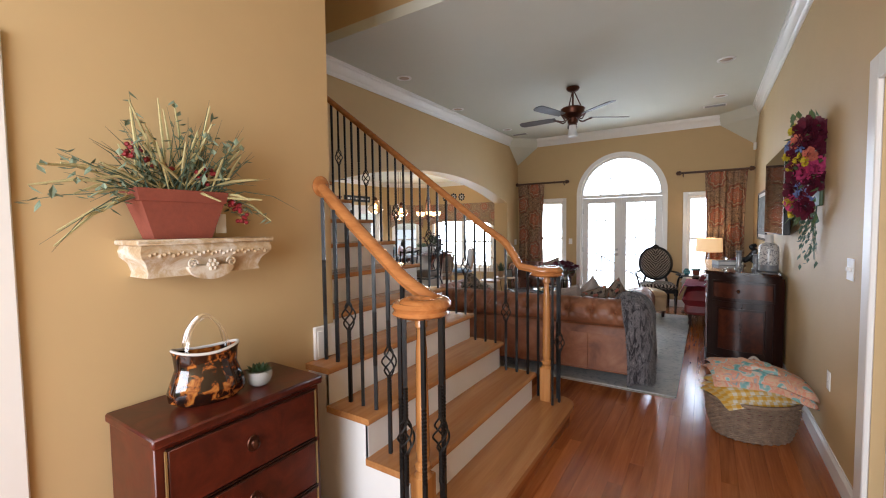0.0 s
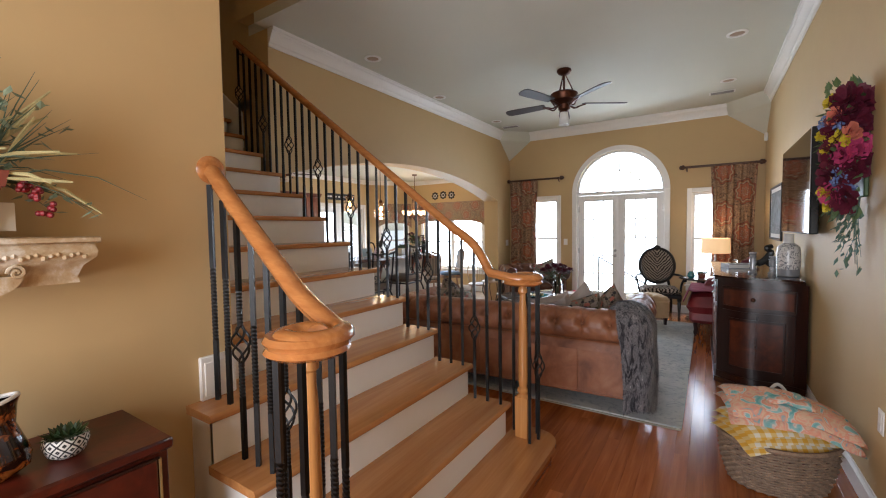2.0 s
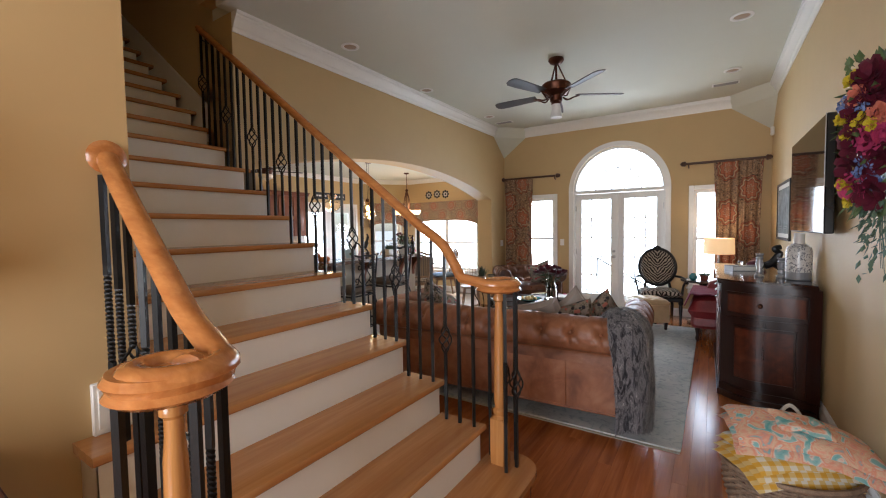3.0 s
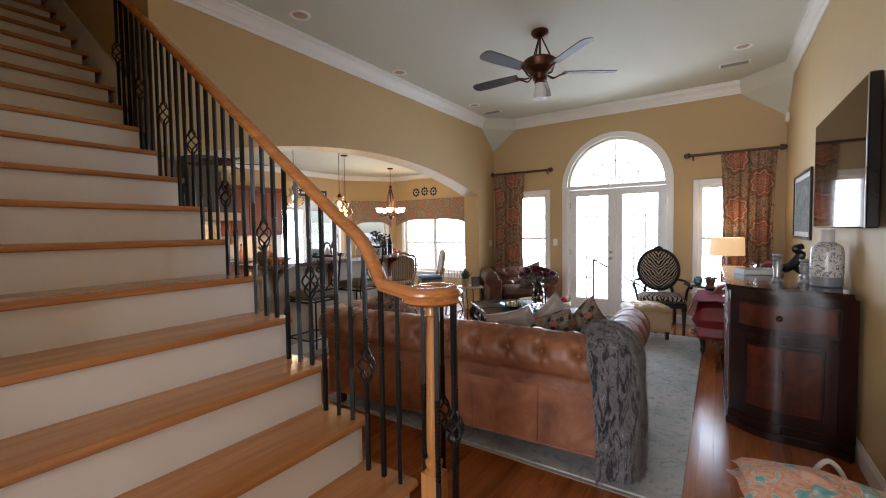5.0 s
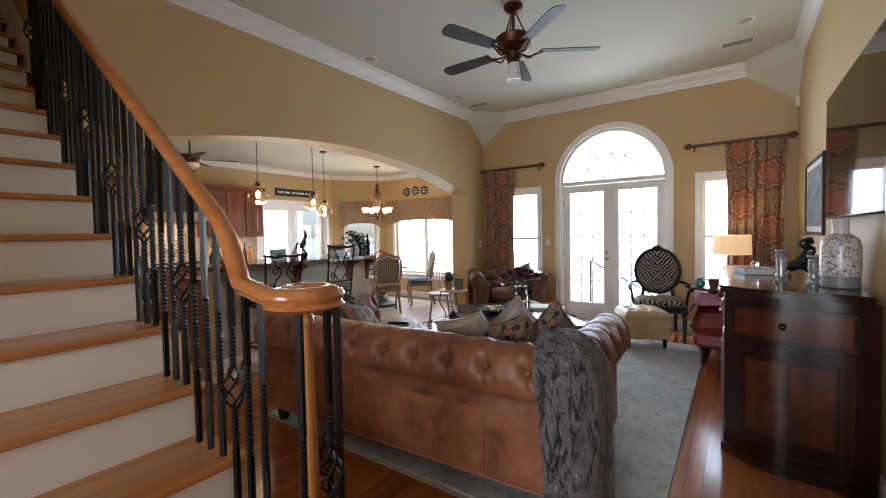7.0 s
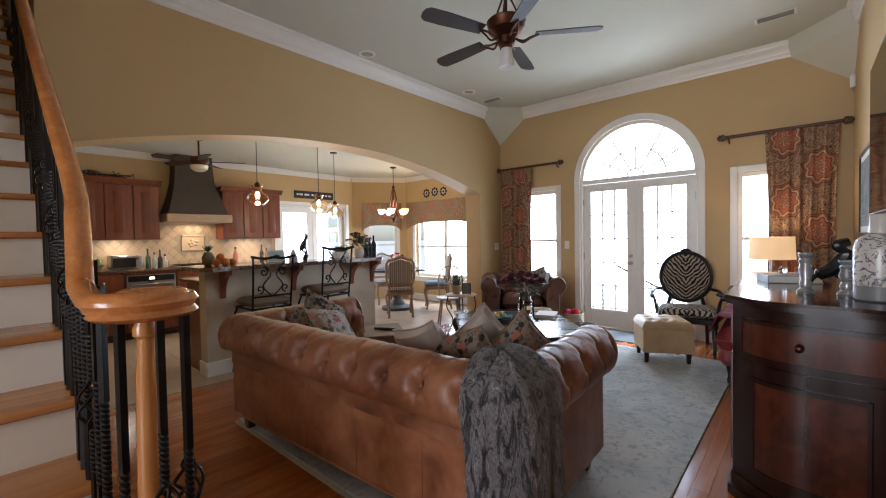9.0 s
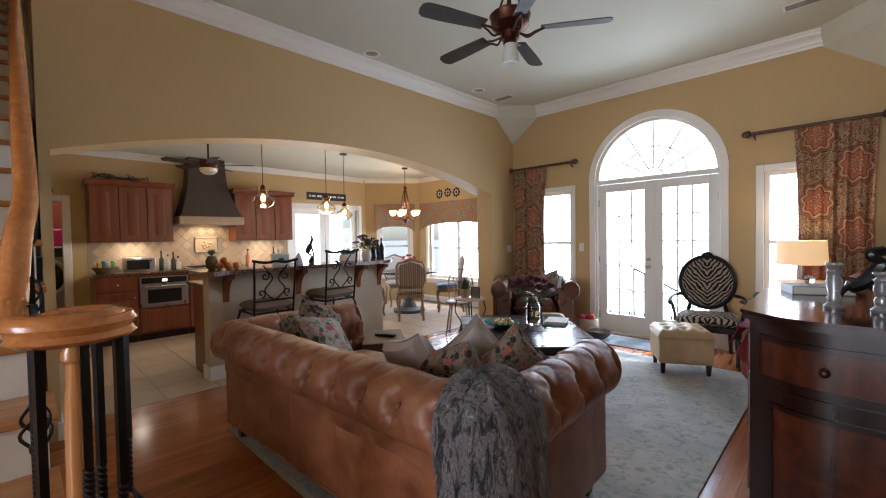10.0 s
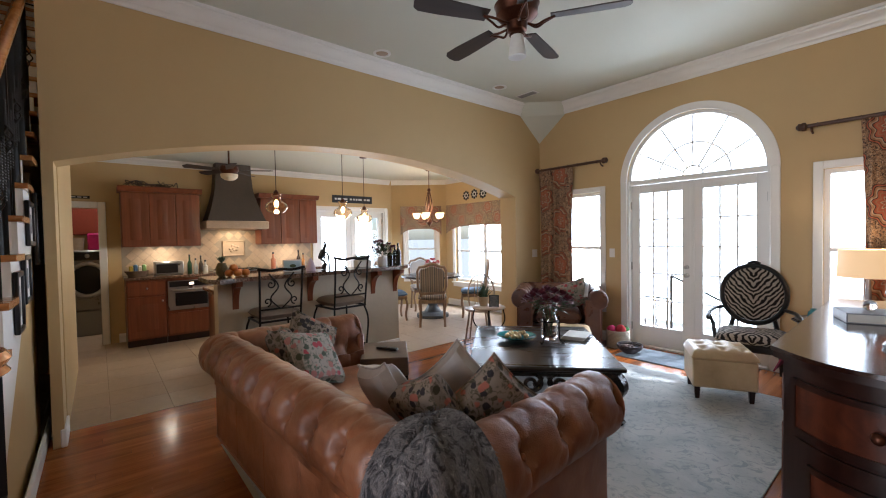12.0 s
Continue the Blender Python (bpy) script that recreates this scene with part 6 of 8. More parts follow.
for i in range(110):
    z = -0.34 - abs(rnd.gauss(0, 0.16))
    y = rnd.gauss(0, 0.075) - 0.02
    leaf(b, (-0.02 - rnd.random() * 0.14, y, max(z, -0.74)), Vector((-rnd.uniform(.1, .6), rnd.uniform(-1, 1), rnd.uniform(-1, .1))).normalized() * rnd.uniform(0.03, 0.065), 0.014)
for i in range(9):
    y = rnd.uniform(-0.12, 0.09)
    b.tube(smooth_path([(-0.03, y * 0.3, -0.30), (-0.05, y * 0.8, -0.48), (-0.035, y, -0.58 - rnd.random() * 0.16)], 4), 0.0016, 4)
part("trailing_vine", b, LEAFG, t, "trailing grey-green vine")
ORANGE = plain("coral_petal", (0.55, 0.16, 0.10), 0.7)
for nm, mt, r, spots in (("burgundy_bloom", BURG, 0.085, ((-0.04, 0.18), (-0.11, 0.10), (0.02, 0.25), (-0.12, 0.24), (0.13, -0.05), (0.15, -0.18), (-0.05, -0.14), (-0.14, -0.10), (0.02, -0.30), (0.10, 0.10))),
                         ("pink_bloom", PINK, 0.075, ((0.04, -0.04), (-0.05, -0.03), (-0.13, 0.0), (0.11, -0.28))),
                         ("blue_bloom", BLUEP, 0.07, ((0.18, 0.13), (0.07, 0.14), (0.04, -0.21), (-0.04, -0.24), (0.10, -0.19), (-0.11, -0.21))),
                         ("yellow_bloom", YELLOW, 0.032, ((0.19, 0.25), (0.15, 0.27), (0.24, 0.07), (0.20, 0.075), (0.12, 0.03), (0.09, 0.06), (0.03, 0.02), (0.21, -0.02), (0.18, -0.27), (0.17, -0.35), (0.22, -0.26))),
                         ("coral_bloom", ORANGE, 0.05, ((0.0, 0.07), (-0.06, 0.06), (0.13, 0.17)))):
    for y, z in spots:
        b = MB()
        ax = (-0.45 - y * 3.5, -0.9, z * 1.6)
        c = (-0.13 - y * 0.6 + rnd.uniform(-.01, .01), -0.13 + abs(y - 0.02) * 0.35 - (0.03 if r < 0.06 else 0), z)
        if nm == "blue_bloom":
            for q in range(16):
                o = Vector((-rnd.random(), rnd.uniform(-1, 1), rnd.uniform(-1, 1))).normalized() * r * 0.72
                petals(b, Vector(c) + o, o, 0.022, rnd, ((70, 4),))
        else:
            petals(b, c, ax, r, rnd)
        part(nm, b, mt, t, "bloom with layered petals in " + nm.split("_")[0])

# laundry basket with folded blankets
BM = pose(0.44, 4.20, 0.001, 0, 0, 25) @ Matrix.Diagonal((0.87, 0.87, 0.96, 1))
t = thing("wicker_basket", "brown oval wicker basket full of folded blankets", "basket", m=BM)
n = 56
wv = MB()
for j in range(17):
    z = 0.012 + j * 0.0165
    g = 0.82 + 0.18 * math.sin(min(1, z / 0.24) * math.pi / 2)
    wv.tube([((0.335 * g + 0.006 * (1 if (i + j) % 2 else -1)) * math.cos(2 * math.pi * i / n), (0.255 * g + 0.006 * (1 if (i + j) % 2 else -1)) * math.sin(2 * math.pi * i / n), z) for i in range(n)], 0.0085, 5, closed=True)
part("weave", wv, WICKER, t)
b = MB()
for i in range(28):
    a = 2 * math.pi * (i + 0.5) / 28
    b.tube([(0.335 * g2 * math.cos(a), 0.255 * g2 * math.sin(a), z) for z, g2 in ((0.0, 0.82), (0.1, 0.92), (0.2, 0.985), (0.285, 1.0))], 0.007, 5)
part("stakes", b, WICKER, t)
part("rim", MB().tube([(0.342 * math.cos(2 * math.pi * i / n), 0.262 * math.sin(2 * math.pi * i / n), 0.288) for i in range(n)], 0.016, 6, closed=True), WICKER, t)
part("bottom", MB().lathe((0, 0, 0.006), [(0.80 * 0.335, 0), (0.80 * 0.335, 0.008), (0.002, 0.009)], 40, sy=0.76), WICKER, t)
part("lining", MB().lathe((0, 0, 0.02), [(0.27, 0), (0.31, 0.25), (0.30, 0.25), (0.26, 0.01)], 40, sy=0.76), plain("dark_red_cloth", (0.12, 0.01, 0.02), 0.9), t, "dark red cloth lining")
part("handle", MB().tube(smooth_path([(0.20, 0.20, 0.29), (0.215, 0.235, 0.44), (0.15, 0.25, 0.52), (0.07, 0.235, 0.44), (0.06, 0.20, 0.30)], 6), 0.011, 8), WHITEC, t, "white fabric-wrapped handle")


def folded(w, d, h, seed, l, sag=0.03, layers=3):
    """One fold of a stack of cloth: a soft slab with rounded edges."""
    b = MB()
    if l < layers:
        def f(s, l=l):
            def g(u, v):
                e = max(abs(2 * u - 1), abs(2 * v - 1))
                x, y = (u - 0.5) * w * (1 - 0.015 * l), (v - 0.5) * d * (1 - 0.02 * l)
                z = l * h / layers + s * (h / layers * 0.5) * (1 - e ** 10) ** 0.5
                r = math.hypot(2 * u - 1, 2 * v - 1)
                return (x + 0.008 * noise.noise(Vector((v * 3, l, seed))), y + 0.008 * noise.noise(Vector((u * 3, l, seed + 3))), z - sag * r * r + 0.012 * noise.noise(Vector((u * 4, v * 4, seed + l))))
            return g
        b.sheet(f(1), 20, 16).sheet(f(-1), 20, 16)
    return b


k = Nodes("yellow_gingham")
sep = k.t.nodes.new("ShaderNodeSeparateXYZ")
k.link(k.tc.outputs["Object"], sep.inputs[0])
gx = k.math("GREATER_THAN", k.math("FRACT", k.math("MULTIPLY", sep.outputs[0], 15.0)), 0.5)
gy = k.math("GREATER_THAN", k.math("FRACT", k.math("MULTIPLY", k.math("ADD", sep.outputs[1], sep.outputs[2]), 15.0)), 0.5)
GING = k.done(k.ramp(k.math("MULTIPLY", k.math("ADD", gx, gy), 0.5), [(0.0, (0.62, 0.58, 0.48)), (0.3, (0.60, 0.43, 0.16)), (0.8, (0.58, 0.32, 0.03))], "CONSTANT"), 0.9)
k = Nodes("pastel_quilt")
v = k.coords()
qc = k.ramp(k.noise(v, 13, 2, 0.4, 0.9), [(0.30, (0.14, 0.36, 0.36)), (0.41, (0.30, 0.46, 0.44)), (0.44, (0.62, 0.54, 0.46)), (0.50, (0.64, 0.27, 0.18)), (0.58, (0.62, 0.44, 0.30)), (0.66, (0.66, 0.30, 0.22)), (0.72, (0.24, 0.40, 0.40))])
k.bump(k.noise(v, 40, 4, 0.6), 0.4, 0.01)
QUILT = k.done(qc, 0.95, 0, 0.1)
t = thing("gingham_blanket", "folded yellow gingham blanket in the wicker basket", "blanket", m=BM @ pose(-0.03, -0.02, 0.325, 4, 2, 8))
for l in range(3):
    part("fold", folded(0.60, 0.40, 0.13, 2, l), GING, t)
t = thing("quilt", "folded pastel coral and teal quilt on top of the basket", "blanket", m=BM @ pose(0.04, -0.01, 0.465, 4, 9, -12))
for l in range(2):
    part("fold", folded(0.70, 0.46, 0.10, 6, l, 0.05, 2), QUILT, t)
part("folded_edge", folded(0.26, 0.22, 0.03, 9, 0, 0.01, 1), QUILT, t, m=pose(-0.03, -0.05, 0.085))
t = thing("rolled_blanket", "rolled red and tan blanket in the wicker basket", "blanket", m=BM @ pose(0.27, -0.08, 0.34, 90, 0, 20))
part("roll", MB().tube([(0.0075 * a ** 0.5 * 2 * math.cos(a), 0.0075 * a ** 0.5 * 2 * math.sin(a), 0) for a in [i * 0.4 for i in range(1, 50)]], 0.012, 6).lathe((0, 0, -0.12), [(0.06, 0), (0.062, 0.11), (0.05, 0.12)], 20), plain("red_tan_knit", (0.26, 0.10, 0.07), 0.95, 0, 0.3, 20), t)

# entry dresser
t = thing("dresser", "red mahogany chest of drawers against the entry wall", "dresser", m=pose(LX + 0.006, 1.07, 0) @ Matrix.Diagonal((1, 1, 1.293, 1)))
W, D, H = 0.70, 0.39, 0.665
part("carcass", MB().cbox((0.01, 0.01, 0.10), (D - 0.02, W - 0.01, H - 0.028), 0.004), CHERRY, t)
part("top", MB().cbox((0, 0, H - 0.028), (D, W, H), 0.006), CHERRY, t, "polished mahogany top")
part("plinth", MB().cbox((0.0, -0.006, 0), (D + 0.004, W + 0.006, 0.10), 0.008), MAHOG, t)
for z0, z1 in ((0.115, 0.265), (0.28, 0.435), (0.45, 0.622)):
    d = part("drawer", MB().cbox((D - 0.025, 0.045, z0), (D - 0.006, W - 0.045, z1), 0.005), CHERRY, t)
    part("cock_bead", MB().box((D - 0.012, 0.040, z0 - 0.005), (D - 0.003, W - 0.040, z0)).box((D - 0.012, 0.040, z1), (D - 0.003, W - 0.040, z1 + 0.005)), MAHOG, d)
    part("edge_strip", MB().box((D - 0.012, W - 0.042, z0), (D - 0.004, W - 0.036, z1)).box((D - 0.012, 0.036, z0), (D - 0.004, 0.042, z1)), plain("brass_strip", (0.45, 0.3, 0.12), 0.4, 0.6), d)
    part("rosette", MB().lathe((D - 0.006, W / 2, (z0 + z1) / 2), [(0.026, 0), (0.024, 0.004), (0.012, 0.006), (0.008, 0.016), (0.016, 0.022), (0.004, 0.03)], 18, Matrix.Rotation(radians(90), 4, "Y")), BRONZE, d, "dark bronze drawer knob")
# glass purse vase and succulent
k = Nodes("tortoise_glass")
tc = k.ramp(k.noise(k.coords(), 30, 4, 0.6, 1.0), [(0.42, (0.008, 0.004, 0.003)), (0.5, (0.03, 0.008, 0.003)), (0.58, (0.25, 0.07, 0.012)), (0.68, (0.40, 0.16, 0.03))])
TORT = k.done(tc, 0.06, 0, 0.7, 0.5)
t = thing("glass_purse_vase", "tortoiseshell glass purse vase with clear handles on the dresser", "vase", m=pose(-1.53, 1.34, 0.861, 0, 0, 72) @ Matrix.Scale(1.2, 4))


def purse(r, z, inner=False):
    return [(r * math.cos(2 * math.pi * i / 36) * 1.0, r * 0.52 * math.sin(2 * math.pi * i / 36), z) for i in range(36)]


b = MB()
rings = [(0.085, 0.0), (0.112, 0.02), (0.116, 0.05), (0.102, 0.09), (0.092, 0.12), (0.096, 0.15), (0.102, 0.165), (0.094, 0.165), (0.086, 0.12), (0.09, 0.06), (0.08, 0.02)]
for r, z in rings:
    b.v += [(x, y, zz + (0.016 * (x / 0.1) ** 2 if z > 0.14 else 0)) for x, y, zz in purse(r, z)]
for i in range(len(rings) - 1):
    for q in range(36):
        b.f.append((i * 36 + q, i * 36 + (q + 1) % 36, (i + 1) * 36 + (q + 1) % 36, (i + 1) * 36 + q))
b.f += [tuple(reversed(range(36))), tuple((len(rings) - 1) * 36 + q for q in range(36))]
part("body", b, TORT, t)
part("lip", MB().tube([(x, y, z + 0.016 * (x / 0.1) ** 2 + 0.002) for x, y, z in purse(0.097, 0.166)], 0.005, 6, closed=True), WHITEC, t, "white glass lip")
for y in (-0.035, 0.035):
    part("handle", MB().tube(smooth_path([(-0.065, y, 0.16), (-0.045, y * 0.9, 0.24), (0.0, y * 0.5, 0.285), (0.045, y * 0.9, 0.24), (0.065, y, 0.16)], 6), 0.0042, 8), CLEAR, t, "clear glass handle")
t = thing("succulent", "green succulent in a black and white patterned pot on the dresser", "plant", m=pose(-1.50, 1.545, 0.861) @ Matrix.Scale(1.3, 4))
k = Nodes("black_white_pot")
sep = k.t.nodes.new("ShaderNodeSeparateXYZ")
k.link(k.tc.outputs["Object"], sep.inputs[0])
ang = k.math("MULTIPLY", k.math("ARCTAN2", sep.outputs[1], sep.outputs[0]), 1.6)
zz = k.math("MULTIPLY", sep.outputs[2], 40.0)
dm = k.math("ADD", k.math("ABSOLUTE", k.math("SUBTRACT", k.math("FRACT", ang), 0.5)), k.math("ABSOLUTE", k.math("SUBTRACT", k.math("FRACT", zz), 0.5)))
POT = k.done(k.ramp(k.math("FRACT", k.math("MULTIPLY", dm, 2.5)), [(0.0, (0.01, 0.01, 0.01)), (0.45, (0.62, 0.6, 0.56))], "CONSTANT"), 0.5)
part("pot", MB().lathe((0, 0, 0), [(0.02, 0), (0.034, 0.01), (0.042, 0.032), (0.040, 0.05), (0.035, 0.05), (0.03, 0.04)], 24), POT, t)
b = MB()
for i in range(34):
    a, e = i * 2.4, 0.25 + 1.2 * (1 - i / 34)
    leaf(b, (0.01 * math.cos(a), 0.01 * math.sin(a), 0.045), Vector((math.cos(a) * math.sin(e), math.sin(a) * math.sin(e), math.cos(e))) * (0.022 + 0.024 * (1 - i / 34)), 0.009, 0.0)
part("rosette", b, LEAF, t)

# wall shelf with planter
k = Nodes("distressed_plaster")
v = k.coords()
pc = k.ramp(k.noise(v, 9, 6, 0.7, 0.5), [(0.35, (0.40, 0.26, 0.13)), (0.5, (0.52, 0.40, 0.25)), (0.62, (0.68, 0.62, 0.52))])
k.bump(k.noise(v, 50, 4), 0.3, 0.004)
PLAST = k.done(pc, 0.85, 0, 0.2)
t = thing("wall_shelf", "distressed cream plaster corbel shelf on the entry wall", "shelf", m=pose(LX + 0.001, 1.40, 1.362) @ Matrix.Diagonal((1, 0.92, 1, 1)))
part("shelf_top", MB().cbox((0, -0.295, 0.125), (0.205, 0.295, 0.145), 0.004), PLAST, t)
prof = [(0.19, 0.125), (0.20, 0.10), (0.195, 0.08), (0.165, 0.055), (0.15, 0.02), (0.155, 0.0)]
b = MB()
for i, (d, z) in enumerate(prof):
    w = 0.285 - (0.20 - d) * 0.9
    b.v += [(0, -w, z), (d, -w, z), (d, w, z), (0, w, z)]
for i in range(len(prof) - 1):
    for q in range(4):
        b.f.append((i * 4 + q, i * 4 + (q + 1) % 4, i * 4 + 4 + (q + 1) % 4, i * 4 + 4 + q))
b.f += [(0, 1, 2, 3), tuple((len(prof) - 1) * 4 + q for q in (3, 2, 1, 0))]
part("corbel", b, PLAST, t)
b = MB()
for i in range(30):
    y = -0.25 + 0.5 * i / 29
    b.ball((0.195, y, 0.088 + 0.006 * math.sin(i * 2.1)), (0.008, 0.010, 0.008), 6, 4)
part("carved_band", b, PLAST, t, "carved leaf band")
b = MB().prism([(0.10 * math.cos(radians(a)), 0.035 + 0.058 * math.sin(radians(a))) for a in range(180, 361, 12)], 0.15, 0.178, 0)
for s in (-1, 1):
    pts = [(0.182, s * (0.085 - 0.022 * (1 - i / 20) * math.cos(i * 0.55)), 0.045 + 0.022 * (1 - i / 20) * math.sin(i * 0.55)) for i in range(20)]
    b.tube(pts, 0.005, 5)
for i in range(6):
    a = i * math.pi / 3
    b.ball((0.182, 0.018 * math.cos(a), 0.038 + 0.018 * math.sin(a)), (0.007, 0.010, 0.010), 6, 4)
b.ball((0.184, 0, 0.038), 0.009, 8, 6)
part("carved_scroll", b, PLAST, t, "carved scroll with a rosette")
t = thing("planter", "red terracotta trough of dried grasses and berries on the shelf", "planter", m=pose(LX + 0.105, 1.31, 1.508) @ Matrix.Scale(0.92, 4))
b = MB()
for d, w, z in ((0.055, 0.115, 0.0), (0.075, 0.165, 0.155), (0.080, 0.172, 0.155), (0.084, 0.182, 0.205), (0.074, 0.17, 0.205), (0.07, 0.16, 0.17)):
    b.v += [(-d, -w, z), (d, -w, z), (d, w, z), (-d, w, z)]
for i in range(5):
    for q in range(4):
        b.f.append((i * 4 + q, i * 4 + (q + 1) % 4, i * 4 + 4 + (q + 1) % 4, i * 4 + 4 + q))
b.f += [(0, 1, 2, 3), (20, 21, 22, 23)]
part("trough", b, TERRA, t)
rnd = random.Random(44)
gr, lv, sw, be = MB(), MB(), MB(), MB()
for i in range(170):
    y = rnd.uniform(-0.15, 0.15)
    a = y * 5.0 + rnd.gauss(0, 0.7)
    ln = rnd.uniform(0.16, 0.44)
    d = Vector((rnd.uniform(-0.05, 0.5), math.sin(a), abs(math.cos(a)) * 0.9)).normalized()
    p0 = Vector((rnd.uniform(-0.03, 0.05), y, 0.18))
    dr = rnd.uniform(0.0, 0.7) * abs(math.sin(a))
    pts = [p0 + d * ln * q + Vector((0, 0, -dr * ln * q * q)) for q in (0, 0.33, 0.66, 1)]
    pts = [Vector((max(q.x, -0.085), q.y, q.z)) for q in pts]
    if i % 3 == 0:
        sw.tube(pts, [0.002, 0.004, 0.0065, 0.003], 5)
    else:
        gr.tube(pts, [0.003, 0.0028, 0.002, 0.0006], 3)
    if i % 4 == 1:
        for q in range(9):
            c = pts[1].lerp(pts[3], q / 8)
            leaf(lv, c, Vector((rnd.uniform(-.3, .6), rnd.uniform(-1, 1), rnd.uniform(-.6, 1))).normalized() * 0.042, 0.012)
for y, z in ((-0.20, 0.33), (-0.17, 0.36), (-0.06, 0.29), (0.06, 0.28), (0.11, 0.30), (0.09, 0.26), (0.24, 0.14), (0.27, 0.09), (0.22, 0.17), (-0.12, 0.31)):
    for q in range(7):
        be.ball((0.05 + rnd.uniform(-.02, .03), y + rnd.uniform(-.022, .022), z + rnd.uniform(-.02, .02)), 0.010, 6, 5)
tagged(part("grass_blade", gr, LEAFG, t), kind="stuff")
tagged(part("seed_head", sw, STRAW, t, "straw yellow seed heads"), kind="stuff")
tagged(part("leaf_sprig", lv, plain("pale_leaf", (0.26, 0.33, 0.22), 0.6, 0, 0.35, 40), t), kind="stuff")
tagged(part("berry_cluster", be, RED, t, "dark red berries"), kind="stuff")
part("care_tag", MB().cbox((0.02, 0.15, 0.02), (0.024, 0.20, 0.11), 0.001), PAPER, t)

# ---- kitchen ----
k = Nodes("brown_granite")
v = k.coords()
gc = k.ramp(k.noise(v, 45, 5, 0.7), [(0.3, (0.02, 0.012, 0.01)), (0.5, (0.13, 0.075, 0.05)), (0.65, (0.28, 0.19, 0.13))])
GRANITE = k.done(gc, 0.12)
STEEL = plain("stainless_steel", (0.42, 0.42, 0.42), 0.3, 0.9, 0.06, 6, 200, 0.03)
TRAV = plain("travertine", (0.52, 0.38, 0.25), 0.6, 0, 0.25, 14, 90, 0.1, rand=True)
HOODM = plain("dark_taupe_plaster", (0.072, 0.054, 0.040), 0.6, 0, 0.2, 6)
TAUPE = plain("island_paint", (0.48, 0.41, 0.30), 0.5, 0, 0.06, 3)


def panel_door(parent, x, y0, y1, z0, z1, mat, knob=None):
    """A raised-panel door that faces +x."""
    d = part("cabinet_door", MB().cbox((x, y0, z0), (x + 0.02, y1, z1), 0.004), mat, parent)
    b = MB()
    o = len(b.v)
    for ins, h in ((0.055, 0.02), (0.062, 0.012), (0.075, 0.012), (0.095, 0.022)):
        b.v += [(x + h, y0 + ins, z0 + ins), (x + h, y1 - ins, z0 + ins), (x + h, y1 - ins, z1 - ins), (x + h, y0 + ins, z1 - ins)]
    for i in range(3):
        for q in range(4):
            b.f.append((i * 4 + q, i * 4 + (q + 1) % 4, i * 4 + 4 + (q + 1) % 4, i * 4 + 4 + q))
    b.f.append((12, 13, 14, 15))
    part("raised_panel", b, mat, d)
    if knob:
        part("knob", MB().ball((x + 0.032, knob[0], knob[1]), 0.013, 8, 6), KNOB, d)
    return d


def upper_cabinet(y0, y1, z0, z1, n):
    t = thing("wall_cabinet", "cherry wood wall cabinet with raised panel doors", "cabinet", "kitchen wall cabinets")
    xf = KX + 0.33
    part("body", MB().box((KX + 0.001, y0, z0), (xf, y1, z1)), KCAB, t)
    w = (y1 - y0) / n
    for i in range(n):
        panel_door(t, xf, y0 + w * i + 0.006, y0 + w * (i + 1) - 0.006, z0 + 0.012, z1 - 0.012, KCAB)
    part("cornice", MB().prism([(xf - 0.02, z1), (xf + 0.03, z1), (xf + 0.075, z1 + 0.06), (xf + 0.075, z1 + 0.075), (KX + 0.001, z1 + 0.075), (KX + 0.001, z1)], y0 - 0.03, y1 + 0.03, 1), KCAB, t)


